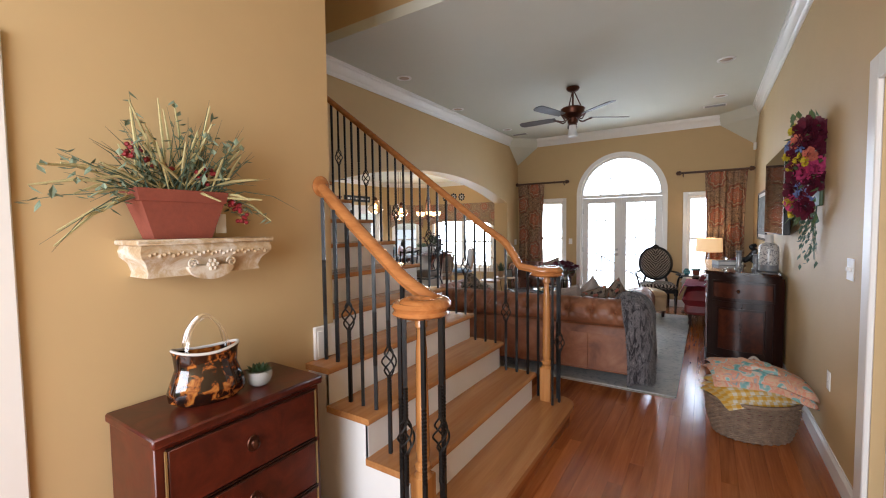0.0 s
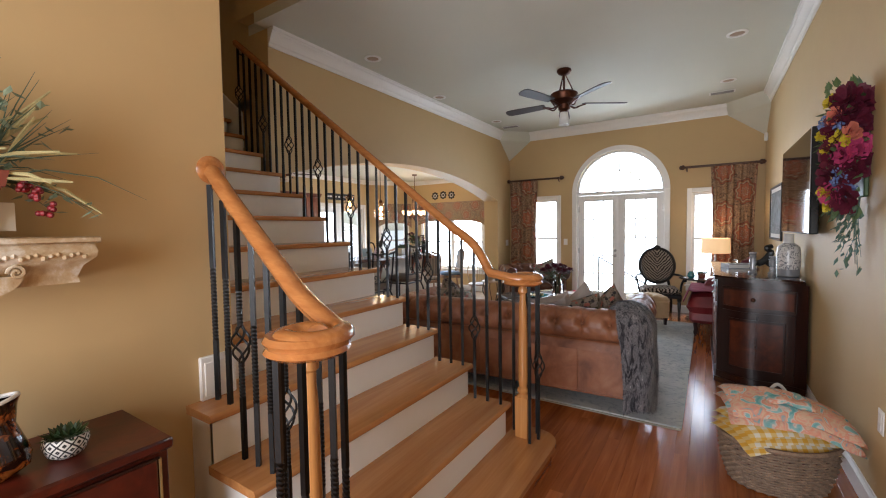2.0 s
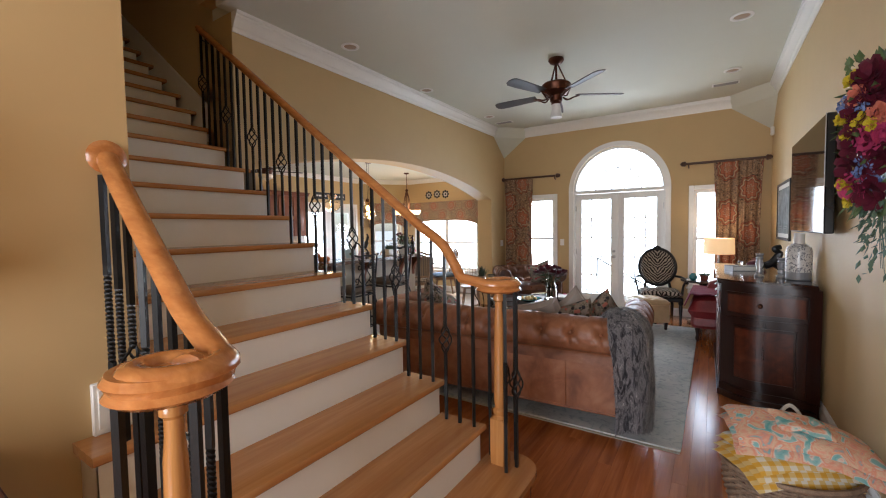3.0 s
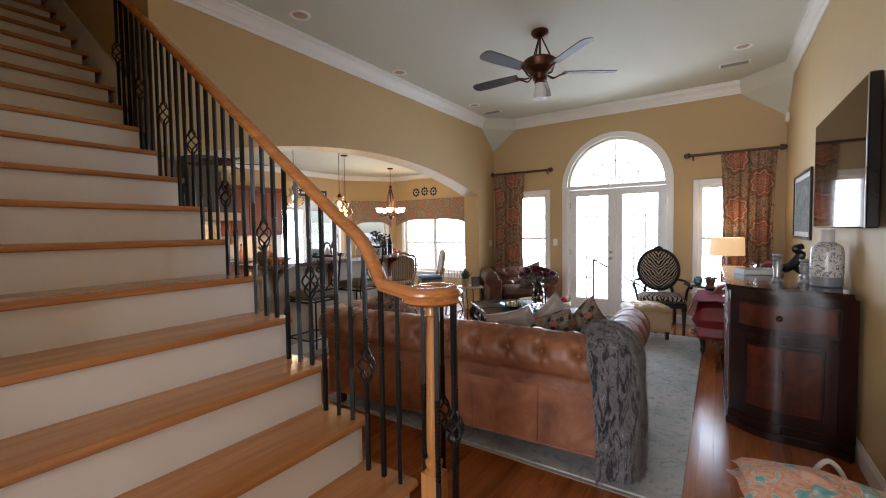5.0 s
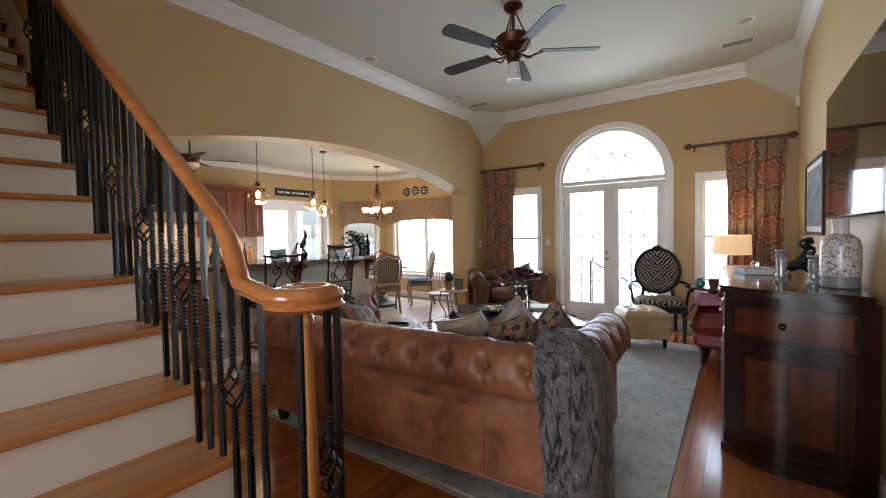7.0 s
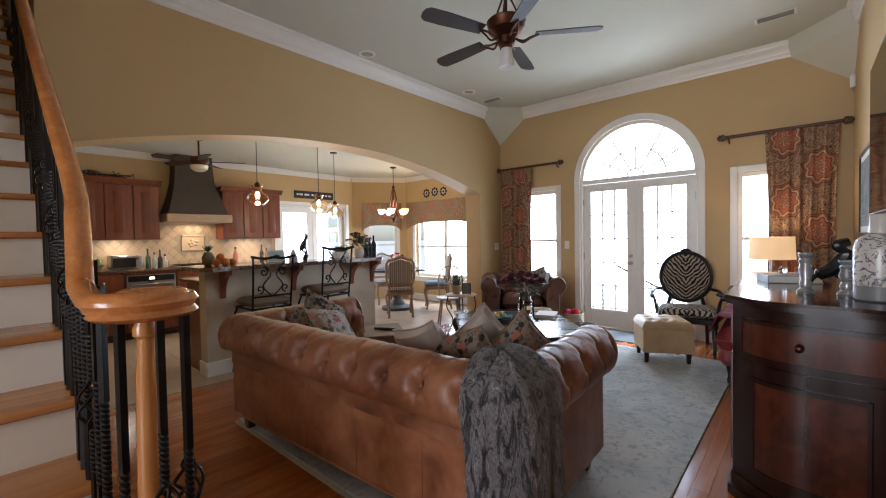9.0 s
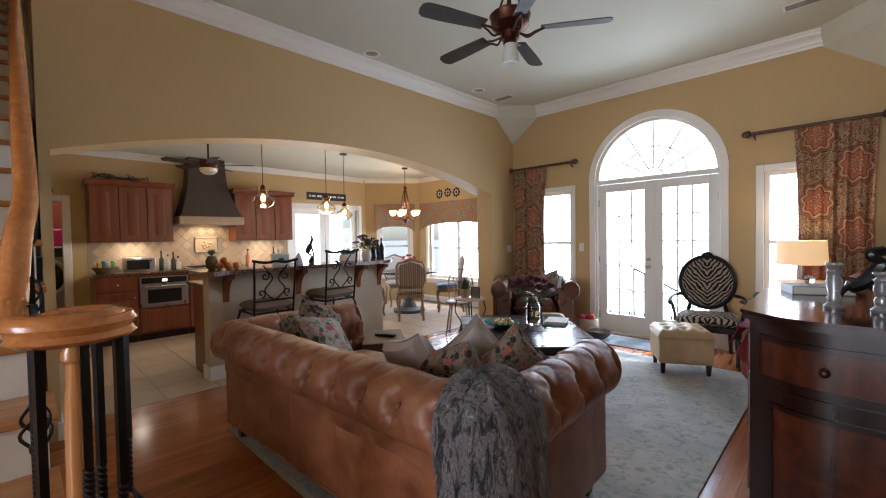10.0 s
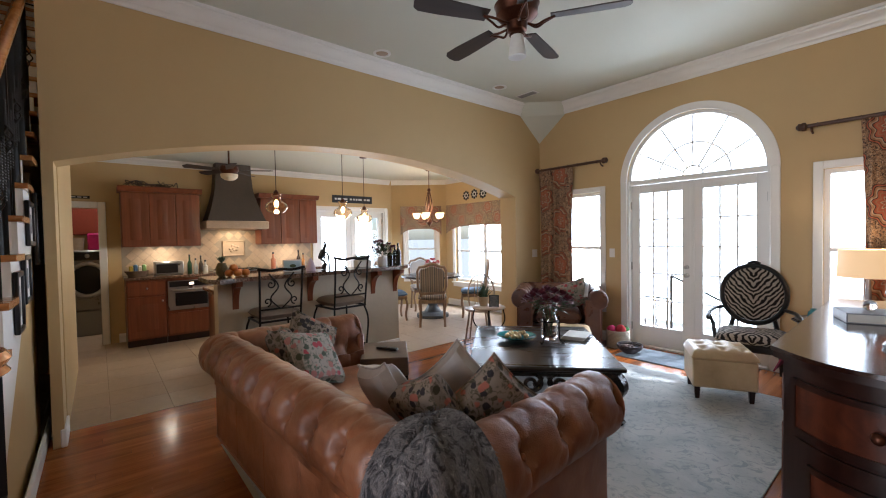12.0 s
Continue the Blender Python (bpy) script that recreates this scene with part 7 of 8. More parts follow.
upper_cabinet(4.20, 5.18, 1.41, 2.21, 3)
upper_cabinet(6.08, 7.08, 1.41, 2.21, 3)
for y0, y1, kind in ((4.22, 4.68, "door"), (4.685, 5.30, "oven"), (5.305, 6.20, "drawers"), (6.205, 7.05, "door")):
    xf = KX + 0.58
    t = thing("base_cabinet", "cherry wood base cabinet under the counter" if kind != "oven" else "cherry wood base cabinet with a built-in steel oven", "cabinet", "kitchen base cabinets", Matrix.Diagonal((1, 1, 1.135, 1)))
    part("body", MB().box((KX + 0.001, y0, 0.09), (xf, y1, 0.83)), KCAB, t)
    part("toe_kick", MB().box((KX + 0.001, y0, 0), (xf - 0.06, y1, 0.09)), MAHOG, t)
    if kind == "door":
        panel_door(t, xf, y0 + 0.01, y1 - 0.01, 0.11, 0.62, KCAB, (y1 - 0.05, 0.56))
        d = part("drawer", MB().cbox((xf, y0 + 0.01, 0.64), (xf + 0.02, y1 - 0.01, 0.81), 0.004), KCAB, t)
        part("knob", MB().ball((xf + 0.03, (y0 + y1) / 2, 0.725), 0.013, 8, 6), KNOB, d)
    elif kind == "drawers":
        for z0, z1 in ((0.11, 0.36), (0.375, 0.60), (0.615, 0.81)):
            part("drawer", MB().cbox((xf, y0 + 0.01, z0), (xf + 0.02, y1 - 0.01, z1), 0.004), KCAB, t)
    else:
        part("drawer", MB().cbox((xf, y0 + 0.01, 0.11), (xf + 0.02, y1 - 0.01, 0.38), 0.004), KCAB, t)
        ov = part("oven", MB().cbox((xf, y0 + 0.012, 0.42), (xf + 0.03, y1 - 0.012, 0.80), 0.006), STEEL, t, "stainless steel oven")
        part("oven_window", MB().box((xf + 0.03, y0 + 0.10, 0.47), (xf + 0.033, y1 - 0.10, 0.64)), MATS.get("tv") or BLACK, ov)
        part("control_panel", MB().box((xf + 0.03, y0 + 0.03, 0.72), (xf + 0.034, y1 - 0.03, 0.79)), BLACK, ov)
        part("clock_display", MB().box((xf + 0.034, (y0 + y1) / 2 - 0.03, 0.74), (xf + 0.036, (y0 + y1) / 2 + 0.03, 0.77)), glow("oven_display", (1.0, 0.75, 0.5), 3.0), ov)
        part("oven_handle", MB().tube([(xf + 0.03, y0 + 0.06, 0.68), (xf + 0.065, y0 + 0.06, 0.68), (xf + 0.065, y1 - 0.06, 0.68), (xf + 0.03, y1 - 0.06, 0.68)], 0.011, 8), STEEL, ov)
t = thing("worktop", "brown granite kitchen worktop", "worktop", m=Matrix.Diagonal((1, 1, 1.135, 1)))
part("slab", MB().cbox((KX + 0.001, 4.20, 0.832), (KX + 0.62, 7.07, 0.868), 0.006), GRANITE, t)
t = thing("cooktop", "black gas cooktop on the kitchen worktop", "cooktop", m=pose(KX + 0.32, 5.70, 0.9865))
part("plate", MB().cbox((-0.24, -0.36, 0), (0.24, 0.36, 0.012), 0.004), STEEL, t)
for y in (-0.22, 0.0, 0.22):
    part("grate", MB().tube([(-0.2, y - 0.09, 0.02), (0.2, y - 0.09, 0.02), (0.2, y + 0.09, 0.02), (-0.2, y + 0.09, 0.02)], 0.008, 5, closed=True).tube([(-0.2, y, 0.022), (0.2, y, 0.022)], 0.008, 5), IRON, t)

# backsplash: travertine set on the diagonal
bs = solo("backsplash", MB().box((KX + 0.0005, 4.20, 0.868), (KX + 0.006, 7.08, 1.55)), GROUT, "travertine tiled backsplash", "backsplash", kind="structure", m=pose(0, 0, 0.118), smooth=False)
S = 0.105
tile = MB().cbox((0, -S / 2 + 0.002, -S / 2 + 0.002), (0.007, S / 2 - 0.002, S / 2 - 0.002), 0.002).mesh("tile", TRAV)
r2 = S / math.sqrt(2)
for i in range(-1, 42):
    for j in range(0, 11):
        y, z = 4.24 + i * r2, 0.93 + j * r2
        if (i + j) % 2 or not 4.27 < y < 7.02 or z > (1.52 if 5.25 < y < 6.15 else 1.235) or 5.48 < y < 5.98 and 1.05 < z < 1.40:
            continue
        part("tile", tile, TRAV, bs, m=pose(KX + 0.006, y, z, 45, 0, 0))
plq = thing("relief_plaque", "carved stone relief plaque over the cooktop", "plaque", m=pose(KX + 0.007, 5.72, 1.35))
part("plaque_frame", MB().tube([(0.012, -0.17, -0.12), (0.012, 0.17, -0.12), (0.012, 0.17, 0.12), (0.012, -0.17, 0.12)], 0.012, 6, closed=True).box((0, -0.165, -0.115), (0.008, 0.165, 0.115)), TRAV, plq)
b = MB()
for i in range(9):
    a = i * 2.4
    b.ball((0.012, 0.025 * math.sqrt(i) * math.cos(a), 0.02 * math.sqrt(i) * math.sin(a)), (0.014, 0.028, 0.022), 8, 6)
part("carved_relief", b, TRAV, plq)
# hood
t = thing("range_hood", "dark flared plaster range hood with a stone ledge", "range hood", m=pose(KX, 5.70, 0))
b = MB()
prof = [(0.44, 0.46, 1.80), (0.40, 0.42, 1.91), (0.34, 0.34, 2.10), (0.29, 0.28, 2.32), (0.27, 0.26, 2.57), (0.265, 0.255, KC - 0.001)]
for w, d, z in prof:
    b.v += [(0.001, -w, z), (d, -w, z), (d, w, z), (0.001, w, z)]
for i in range(len(prof) - 1):
    for q in range(4):
        b.f.append((i * 4 + q, i * 4 + (q + 1) % 4, i * 4 + 4 + (q + 1) % 4, i * 4 + 4 + q))
b.f += [(0, 1, 2, 3), (20, 21, 22, 23)]
part("hood_body", b, HOODM, t)
part("ledge", MB().cbox((0.001, -0.47, 1.67), (0.50, 0.47, 1.80), 0.012), TRAV, t, "pale stone ledge")
for y in (4.7, 6.6):
    lamp("under_cabinet_light", "AREA", 6.5, (1, 0.78, 0.5), look((KX + 0.2, y, 1.402), (KX + 0.12, y, 0.99)), 0.10, 0.7)
lamp("hood_light", "AREA", 6, (1, 0.75, 0.45), look((KX + 0.25, 5.7, 1.66), (KX + 0.2, 5.7, 0.99)), 0.3, 0.5)
# on the counter
t = thing("toaster_oven", "black and steel toaster oven on the worktop", "toaster oven", m=pose(KX + 0.28, 4.75, 0.9865))
part("body", MB().cbox((-0.15, -0.18, 0.008), (0.15, 0.18, 0.20), 0.012), STEEL, t)
part("window", MB().box((0.15, -0.165, 0.03), (0.153, 0.10, 0.165)), BLACK, t)
rnd = random.Random(5)
for i, (y, h, r, col) in enumerate(((5.02, 0.26, 0.032, (0.02, 0.06, 0.02)), (5.10, 0.20, 0.03, (0.5, 0.5, 0.45)), (5.17, 0.24, 0.03, (0.05, 0.03, 0.02)), (5.23, 0.17, 0.035, (0.6, 0.58, 0.52)), (6.72, 0.28, 0.033, (0.03, 0.02, 0.02)), (6.80, 0.22, 0.03, (0.35, 0.14, 0.03)), (6.30, 0.25, 0.04, (0.5, 0.2, 0.12)))):
    t = thing("bottle", "kitchen bottle standing on the worktop", "bottle", "bottles on the worktop", pose(KX + 0.25 + 0.1 * rnd.random(), y, 0.9865))
    part("glass", MB().lathe((0, 0, 0), [(r, 0), (r, h * 0.6), (r * 0.4, h * 0.75), (r * 0.36, h)], 16), plain("bottle_%d" % i if False else "bottle_glass_" + "abcdefg"[i], col, 0.15), t)
    part("cap", MB().lathe((0, 0, h), [(r * 0.42, 0), (r * 0.42, 0.03), (r * 0.2, 0.032)], 12), BLACK, t)
t = thing("fruit_basket", "shallow basket of packaged food on the worktop", "basket", m=pose(KX + 0.3, 4.36, 0.9865))
part("basket", MB().lathe((0, 0, 0), [(0.10, 0), (0.15, 0.08), (0.14, 0.08), (0.09, 0.01)], 24), WICKER, t)
for i, c in enumerate(((0.6, 0.45, 0.05), (0.1, 0.2, 0.35), (0.55, 0.5, 0.42), (0.2, 0.35, 0.12))):
    part("packet", MB().cbox((-0.05 + 0.02 * i, -0.09 + 0.05 * i, 0.05), (0.05 + 0.01 * i, -0.04 + 0.05 * i, 0.15 + 0.02 * (i % 2)), 0.015), plain("packet_" + "abcd"[i], c, 0.4), t)

# island bar
t = thing("kitchen_island", "taupe kitchen island with a raised granite bar", "island", m=Matrix.Diagonal((1, 1, 1.105, 1)))
part("bar_wall", MB().box((-4.22, 4.84, 0), (-4.04, 6.98, 0.965)), TAUPE, t)
part("cherry_end", MB().box((-4.62, 4.86, 0), (-4.222, 4.90, 0.84)), KCAB, t)
part("cabinet_run", MB().box((-4.80, 4.90, 0), (-4.222, 6.9, 0.83)), KCAB, t)
part("lower_worktop", MB().cbox((-4.84, 4.84, 0.832), (-4.222, 6.95, 0.866), 0.006), GRANITE, t)
top = [(-4.34, 4.72), (-3.86, 4.72), (-3.72, 4.80)] + [(-3.84 - 0.10 * (i / 10) ** 2, 4.8 + 2.2 * i / 10) for i in range(1, 11)] + [(-4.10, 7.22), (-4.34, 7.12)]
part("bar_top", MB().prism(top, 0.966, 1.004, 2), GRANITE, t, "polished brown granite bar top")
part("skirting", MB().cbox((-4.04, 4.825, 0), (-4.022, 6.99, 0.13), 0.005).cbox((-4.22, 4.82, 0), (-4.04, 4.839, 0.13), 0.005), TRIM, t)
for y in (5.0, 5.78, 6.6, 6.93):
    out = [(-4.039, 0.965), (-3.86, 0.965), (-3.87, 0.92)] + [(-3.87 - 0.165 * math.sin(radians(a)), 0.92 - 0.20 * (1 - math.cos(radians(a)))) for a in range(10, 91, 10)] + [(-4.039, 0.70)]
    part("corbel", MB().prism(out, y - 0.03, y + 0.03, 1), KCAB, t, "dark curved wooden corbel")


def stool(m):
    t = thing("bar_stool", "black iron bar stool with scrolled back and taupe seat", "bar stool", "bar stools at the island", m)
    part("seat", cushion(0.42, 0.40, 0.10, 3), plain("taupe_suede", (0.20, 0.15, 0.11), 0.85, 0, 0.15, 8, 200, 0.2), t, m=pose(0, 0, 0.70))
    part("seat_frame", MB().tube([(-0.2, -0.19, 0.645), (0.2, -0.19, 0.645), (0.2, 0.19, 0.645), (-0.2, 0.19, 0.645)], 0.011, 6, closed=True), IRON, t)
    b = MB()
    for s in (-1, 1):
        part("leg", MB().tube(smooth_path([(s * 0.19, -0.18, 0.645), (s * 0.215, -0.22, 0.50), (s * 0.20, -0.20, 0.2), (s * 0.23, -0.24, 0.0)], 5), 0.011, 6), IRON, t)
        part("leg", MB().tube(smooth_path([(s * 0.19, 0.18, 0.645), (s * 0.215, 0.22, 0.50), (s * 0.20, 0.20, 0.2), (s * 0.23, 0.24, 0.0)], 5), 0.011, 6), IRON, t)
        part("back_post", MB().tube([(s * 0.195, 0.19, 0.645), (s * 0.20, 0.225, 0.90), (s * 0.205, 0.25, 1.13)], 0.011, 6), IRON, t)
        scroll(b, s * 0.10, 0.99, 0.045, 1.2, s, 0.235, 0.007, math.pi / 2)
        scroll(b, s * 0.13, 0.83, 0.04, 1.1, -s, 0.215, 0.007, -math.pi / 2)
        b.tube(smooth_path([(s * 0.01, 0.205, 0.76), (s * 0.10, 0.22, 0.86), (s * 0.03, 0.235, 0.97), (s * 0.12, 0.245, 1.09)], 6), 0.007, 5)
    part("back_scroll", b, IRON, t)
    part("top_rail", MB().tube(smooth_path([(-0.225, 0.255, 1.135), (-0.1, 0.25, 1.115), (0, 0.25, 1.125), (0.1, 0.25, 1.115), (0.225, 0.255, 1.135)], 6), 0.014, 6), IRON, t)
    part("low_rail", MB().tube([(-0.195, 0.205, 0.76), (0.195, 0.205, 0.76)], 0.009, 6), IRON, t)
    part("foot_ring", MB().tube([(-0.2, -0.2, 0.25), (0.2, -0.2, 0.25), (0.2, 0.2, 0.25), (-0.2, 0.2, 0.25)], 0.009, 6, closed=True), IRON, t)
    return t


TALL = Matrix.Diagonal((1, 1, 1.06, 1))
s0 = stool(pose(-3.78, 5.30, 0, 0, 0, -90) @ TALL)
copy_thing(s0, pose(-3.78, 6.03, 0, 0, 0, -84) @ TALL)
# things on the bar
t = thing("fruit_pile", "oranges and squash heaped on the bar", "fruit")
for i, (x, y) in enumerate(((-4.05, 4.95), (-4.0, 5.02), (-4.1, 5.06), (-4.02, 5.10), (-4.07, 5.0))):
    part("fruit", MB().ball((x, y, 1.1105 + 0.036 + (0.05 if i == 4 else 0)), (0.042, 0.042, 0.038), 12, 8), plain("orange_skin", (0.52, 0.16, 0.02), 0.5, 0, 0.2, 30), t)
t = thing("pineapple", "ripe pineapple standing on the bar", "fruit", m=pose(-4.12, 4.90, 1.1105))
part("flesh", MB().lathe((0, 0, 0), [(0.03, 0), (0.055, 0.03), (0.058, 0.09), (0.035, 0.14)], 14), plain("pineapple_skin", (0.20, 0.16, 0.07), 0.7, 0, 0.4, 60), t)
b = MB()
for i in range(24):
    a = i * 2.4
    leaf(b, (0, 0, 0.135), Vector((math.cos(a) * (0.3 + 0.4 * (i % 3) / 2), math.sin(a) * (0.3 + 0.4 * (i % 3) / 2), 1)) * 0.085, 0.01, 0.1)
part("crown", b, LEAFG, t)
t = thing("tablet_stand", "small framed tablet with a leaf picture on the bar", "tablet", m=pose(-4.12, 5.62, 1.1105, 0, 0, 82))
part("bezel", MB().cbox((-0.10, -0.008, 0), (0.10, 0.008, 0.14), 0.004, pose(0, 0, 0, -14, 0, 0)), WHITEC, t)
part("screen", MB().box((-0.088, -0.0105, 0.014), (0.088, -0.008, 0.126), pose(0, 0, 0, -14, 0, 0)), plain("pale_screen", (0.40, 0.52, 0.58), 0.2), t)
part("leaf_mark", MB().ball((0, -0.012, 0.07), (0.035, 0.002, 0.02), 12, 6, Matrix.Rotation(radians(-14), 4, "X")), LEAF, t)
t = thing("diffuser", "white cone diffuser on the bar", "diffuser", m=pose(-4.14, 5.84, 1.1105))
part("cone", MB().lathe((0, 0, 0), [(0.052, 0), (0.055, 0.02), (0.03, 0.10), (0.008, 0.145)], 20), plain("pale_lilac", (0.55, 0.46, 0.58), 0.5), t)
t = thing("rooster_figure", "black metal rooster figure on the bar", "figurine", m=pose(-4.2, 6.02, 1.1105))
part("figure", MB().tube(smooth_path([(0, 0, 0), (0, 0.02, 0.08), (0, -0.03, 0.14), (0, 0.0, 0.22), (0, 0.03, 0.30), (0, 0.01, 0.34)], 5), [0.03] * 5 + [0.012] * 5 + [0.035] * 6 + [0.02] * 5 + [0.012] * 5, 8), BLACK, t)
t = thing("planter_box", "white box planter with herbs on the bar", "planter", m=pose(-4.2, 6.55, 1.1105))
part("box", MB().cbox((-0.06, -0.10, 0), (0.06, 0.10, 0.09), 0.006), WHITEC, t)
rnd = random.Random(17)
b = MB()
for i in range(160):
    a = rnd.uniform(0, 6.28)
    leaf(b, (rnd.uniform(-.04, .04), rnd.uniform(-.08, .08), 0.085), Vector((math.cos(a) * .6, math.sin(a) * .6, rnd.uniform(0.4, 1.4))).normalized() * rnd.uniform(0.05, 0.15), 0.010)
part("herbs", b, LEAFG, t)
t = thing("floral_centrepiece", "tall arrangement of flowers and greenery on the bar end", "flowers", m=pose(-4.16, 6.82, 1.1105))
part("pot", MB().lathe((0, 0, 0), [(0.05, 0), (0.07, 0.06), (0.06, 0.12), (0.05, 0.12), (0.04, 0.02)], 20), WHITEC, t)
b, b2 = MB(), MB()
for i in range(170):
    a, e = rnd.uniform(0, 6.28), rnd.uniform(0.1, 1.5)
    d = Vector((math.cos(a) * math.sin(e), math.sin(a) * math.sin(e), math.cos(e)))
    leaf(b, d * rnd.uniform(0.03, 0.17) + Vector((0, 0, 0.13)), d * rnd.uniform(0.05, 0.09), 0.014)
    if i % 7 == 0:
        blossom(b2, d * 0.19 + Vector((0, 0, 0.14)), 0.032, rnd, 14)
part("foliage", b, LEAF, t)
part("dark_bouquet", b2, BURG, t)
for dx, dy, h in ((-0.10, 0.16, 0.24), (-0.02, 0.24, 0.30), (-0.16, 0.28, 0.27)):
    t = thing("wine_bottle", "dark wine bottle on the bar end", "bottle", "wine bottles on the bar", pose(-4.12 + dx, 6.82 + dy, 1.1105))
    part("glass", MB().lathe((0, 0, 0), [(0.036, 0), (0.037, h * 0.6), (0.014, h * 0.75), (0.014, h)], 16), plain("dark_bottle", (0.008, 0.012, 0.008), 0.1), t)
t = thing("candle", "tall white pillar candle on the bar end", "candle", m=pose(-4.24, 6.98, 1.1105))
part("wax", MB().lathe((0, 0, 0), [(0.03, 0), (0.03, 0.30), (0.024, 0.31), (0.002, 0.305)], 18), WHITEC, t)
t = thing("faucet", "bronze gooseneck faucet behind the bar", "faucet", m=pose(-4.55, 6.25, 0.958))
part("spout", MB().tube(smooth_path([(0, 0, 0), (0, 0, 0.24), (-0.04, 0, 0.33), (-0.12, 0, 0.33), (-0.15, 0, 0.25)], 6), 0.012, 8), IRON, t)

# pendants
AMBER = glass("pale_amber_glass", (1.0, 0.86, 0.66))
for x, y, z in ((-4.40, 5.55, 1.78), (-4.62, 6.50, 1.75), (-5.2, 7.15, 1.71)):
    t = thing("pendant_light", "lit glass gourd pendant light over the island", "pendant light", "island pendants", pose(x, y, z))
    part("canopy", MB().lathe((0, 0, KC - z), [(0.055, -0.001), (0.055, -0.018), (0.01, -0.025)], 20), BRONZE, t)
    part("cord", MB().tube([(0, 0, KC - z - 0.02), (0, 0, 0.27)], 0.004, 6), IRON, t)
    part("cap", MB().lathe((0, 0, 0.215), [(0.03, 0), (0.028, 0.04), (0.01, 0.06)], 16), BRONZE, t)
    pr = [(0.045, 0.0), (0.10, 0.03), (0.125, 0.075), (0.11, 0.12), (0.06, 0.15), (0.045, 0.175), (0.065, 0.235), (0.062, 0.235), (0.042, 0.175), (0.057, 0.15), (0.106, 0.12), (0.12, 0.075), (0.097, 0.034), (0.045, 0.004)]
    p = part("glass_shade", MB().lathe((0, 0, 0), pr, 28), AMBER, t, "clear amber glass gourd")
    p.visible_shadow = False
    part("bulb", MB().ball((0, 0, 0.12), (0.026, 0.026, 0.04), 12, 8), glow("warm_bulb", (1.0, 0.72, 0.36), 14.0), t)
    lamp("pendant_bulb", "POINT", 7, (1, 0.72, 0.42), pose(x, y, z + 0.02), 0.03)

# chandelier over the dining table
CHX, CHY = -5.55, 8.72
t = thing("chandelier", "bronze chandelier with frosted amber glass cups", "chandelier", m=pose(CHX, CHY, 0.13))
part("canopy", MB().lathe((0, 0, 0), [(0.06, KC - 0.13 - 0.001), (0.055, KC - 0.13 - 0.025), (0.01, KC - 0.13 - 0.035)], 20), BRONZE, t)
part("chain", MB().tube([(0, 0, KC - 0.13 - 0.03), (0, 0, 2.26)], 0.006, 6), BRONZE, t)
part("hub", MB().lathe((0, 0, 0), [(0.01, 2.27), (0.03, 2.25), (0.035, 2.23), (0.012, 2.2), (0.012, 1.72), (0.05, 1.68), (0.055, 1.63), (0.02, 1.58), (0.008, 1.55)], 16), BRONZE, t)
for i in range(5):
    a = radians(20 + 72 * i)
    c, s = math.cos(a), math.sin(a)
    part("arm", MB().tube(smooth_path([(0.02 * c, 0.02 * s, 2.20), (0.07 * c, 0.07 * s, 1.95), (0.06 * c, 0.06 * s, 1.70), (0.18 * c, 0.18 * s, 1.63), (0.24 * c, 0.24 * s, 1.70)], 5), 0.008, 6), BRONZE, t)
    part("glass_cup", MB().lathe((0.24 * c, 0.24 * s, 1.70), [(0.02, 0), (0.05, 0.02), (0.075, 0.10), (0.07, 0.10), (0.045, 0.025)], 18), glow("lit_frosted_cup", (1.0, 0.66, 0.32), 2.6), t, "lit frosted glass cup")
lamp("chandelier_bulbs", "POINT", 14, (1, 0.72, 0.42), pose(CHX, CHY, 2.03), 0.12)

# kitchen ceiling fan
t = thing("ceiling_fan", "dark bronze kitchen ceiling fan with a glass bowl light", "ceiling fan", m=pose(-5.6, 5.33, 0.03))
part("canopy", MB().lathe((0, 0, 0), [(0.06, KC - 0.13 + 0.099), (0.055, KC - 0.13 + 0.06), (0.015, KC - 0.13 + 0.05)], 20), BRONZE, t)
part("downrod", MB().tube([(0, 0, KC - 0.13 + 0.06), (0, 0, 2.46)], 0.012, 8), BRONZE, t)
part("motor", MB().lathe((0, 0, 0), [(0.04, 2.47), (0.11, 2.45), (0.12, 2.40), (0.09, 2.35), (0.05, 2.34)], 24), BRONZE, t)
part("glass_bowl", MB().lathe((0, 0, 0), [(0.11, 2.345), (0.10, 2.30), (0.06, 2.27), (0.01, 2.26)], 24), plain("cream_glass", (0.68, 0.6, 0.45), 0.3), t)
for i in range(5):
    part("blade", MB().prism([(0.14, -0.045), (0.52, -0.065), (0.56, 0), (0.52, 0.065), (0.14, 0.045)], -0.004, 0.004, 2), BLADE, t, m=pose(0, 0, 2.40, 0, 0, 62 + 72 * i) @ pose(0, 0, 0, 12, 0, 0))

# sign, plates, valances
t = thing("wall_sign", "dark wooden sign with pale lettering over the kitchen doors", "sign", m=pose(KX + 0.001, 8.0, 2.29))
part("board", MB().cbox((0, -0.45, -0.075), (0.018, 0.45, 0.075), 0.003), plain("charcoal_board", (0.03, 0.032, 0.036), 0.7), t)
x = -0.40
for w in (0.05, 0.09, 0.13, 0.06, 0.05, 0.05, 0.10, 0.06, 0.09):
    part("letter_bar", MB().box((0.018, x, -0.018), (0.0195, x + w * 0.82, 0.018)), PAPER, t)
    x += w * 1.22
t = thing("door_sign", "small dark lettered sign over the laundry door", "sign", m=pose(KX + 0.001, 3.70, 2.13))
part("board", MB().cbox((0, -0.17, -0.02), (0.012, 0.17, 0.02), 0.002), BLACK, t)
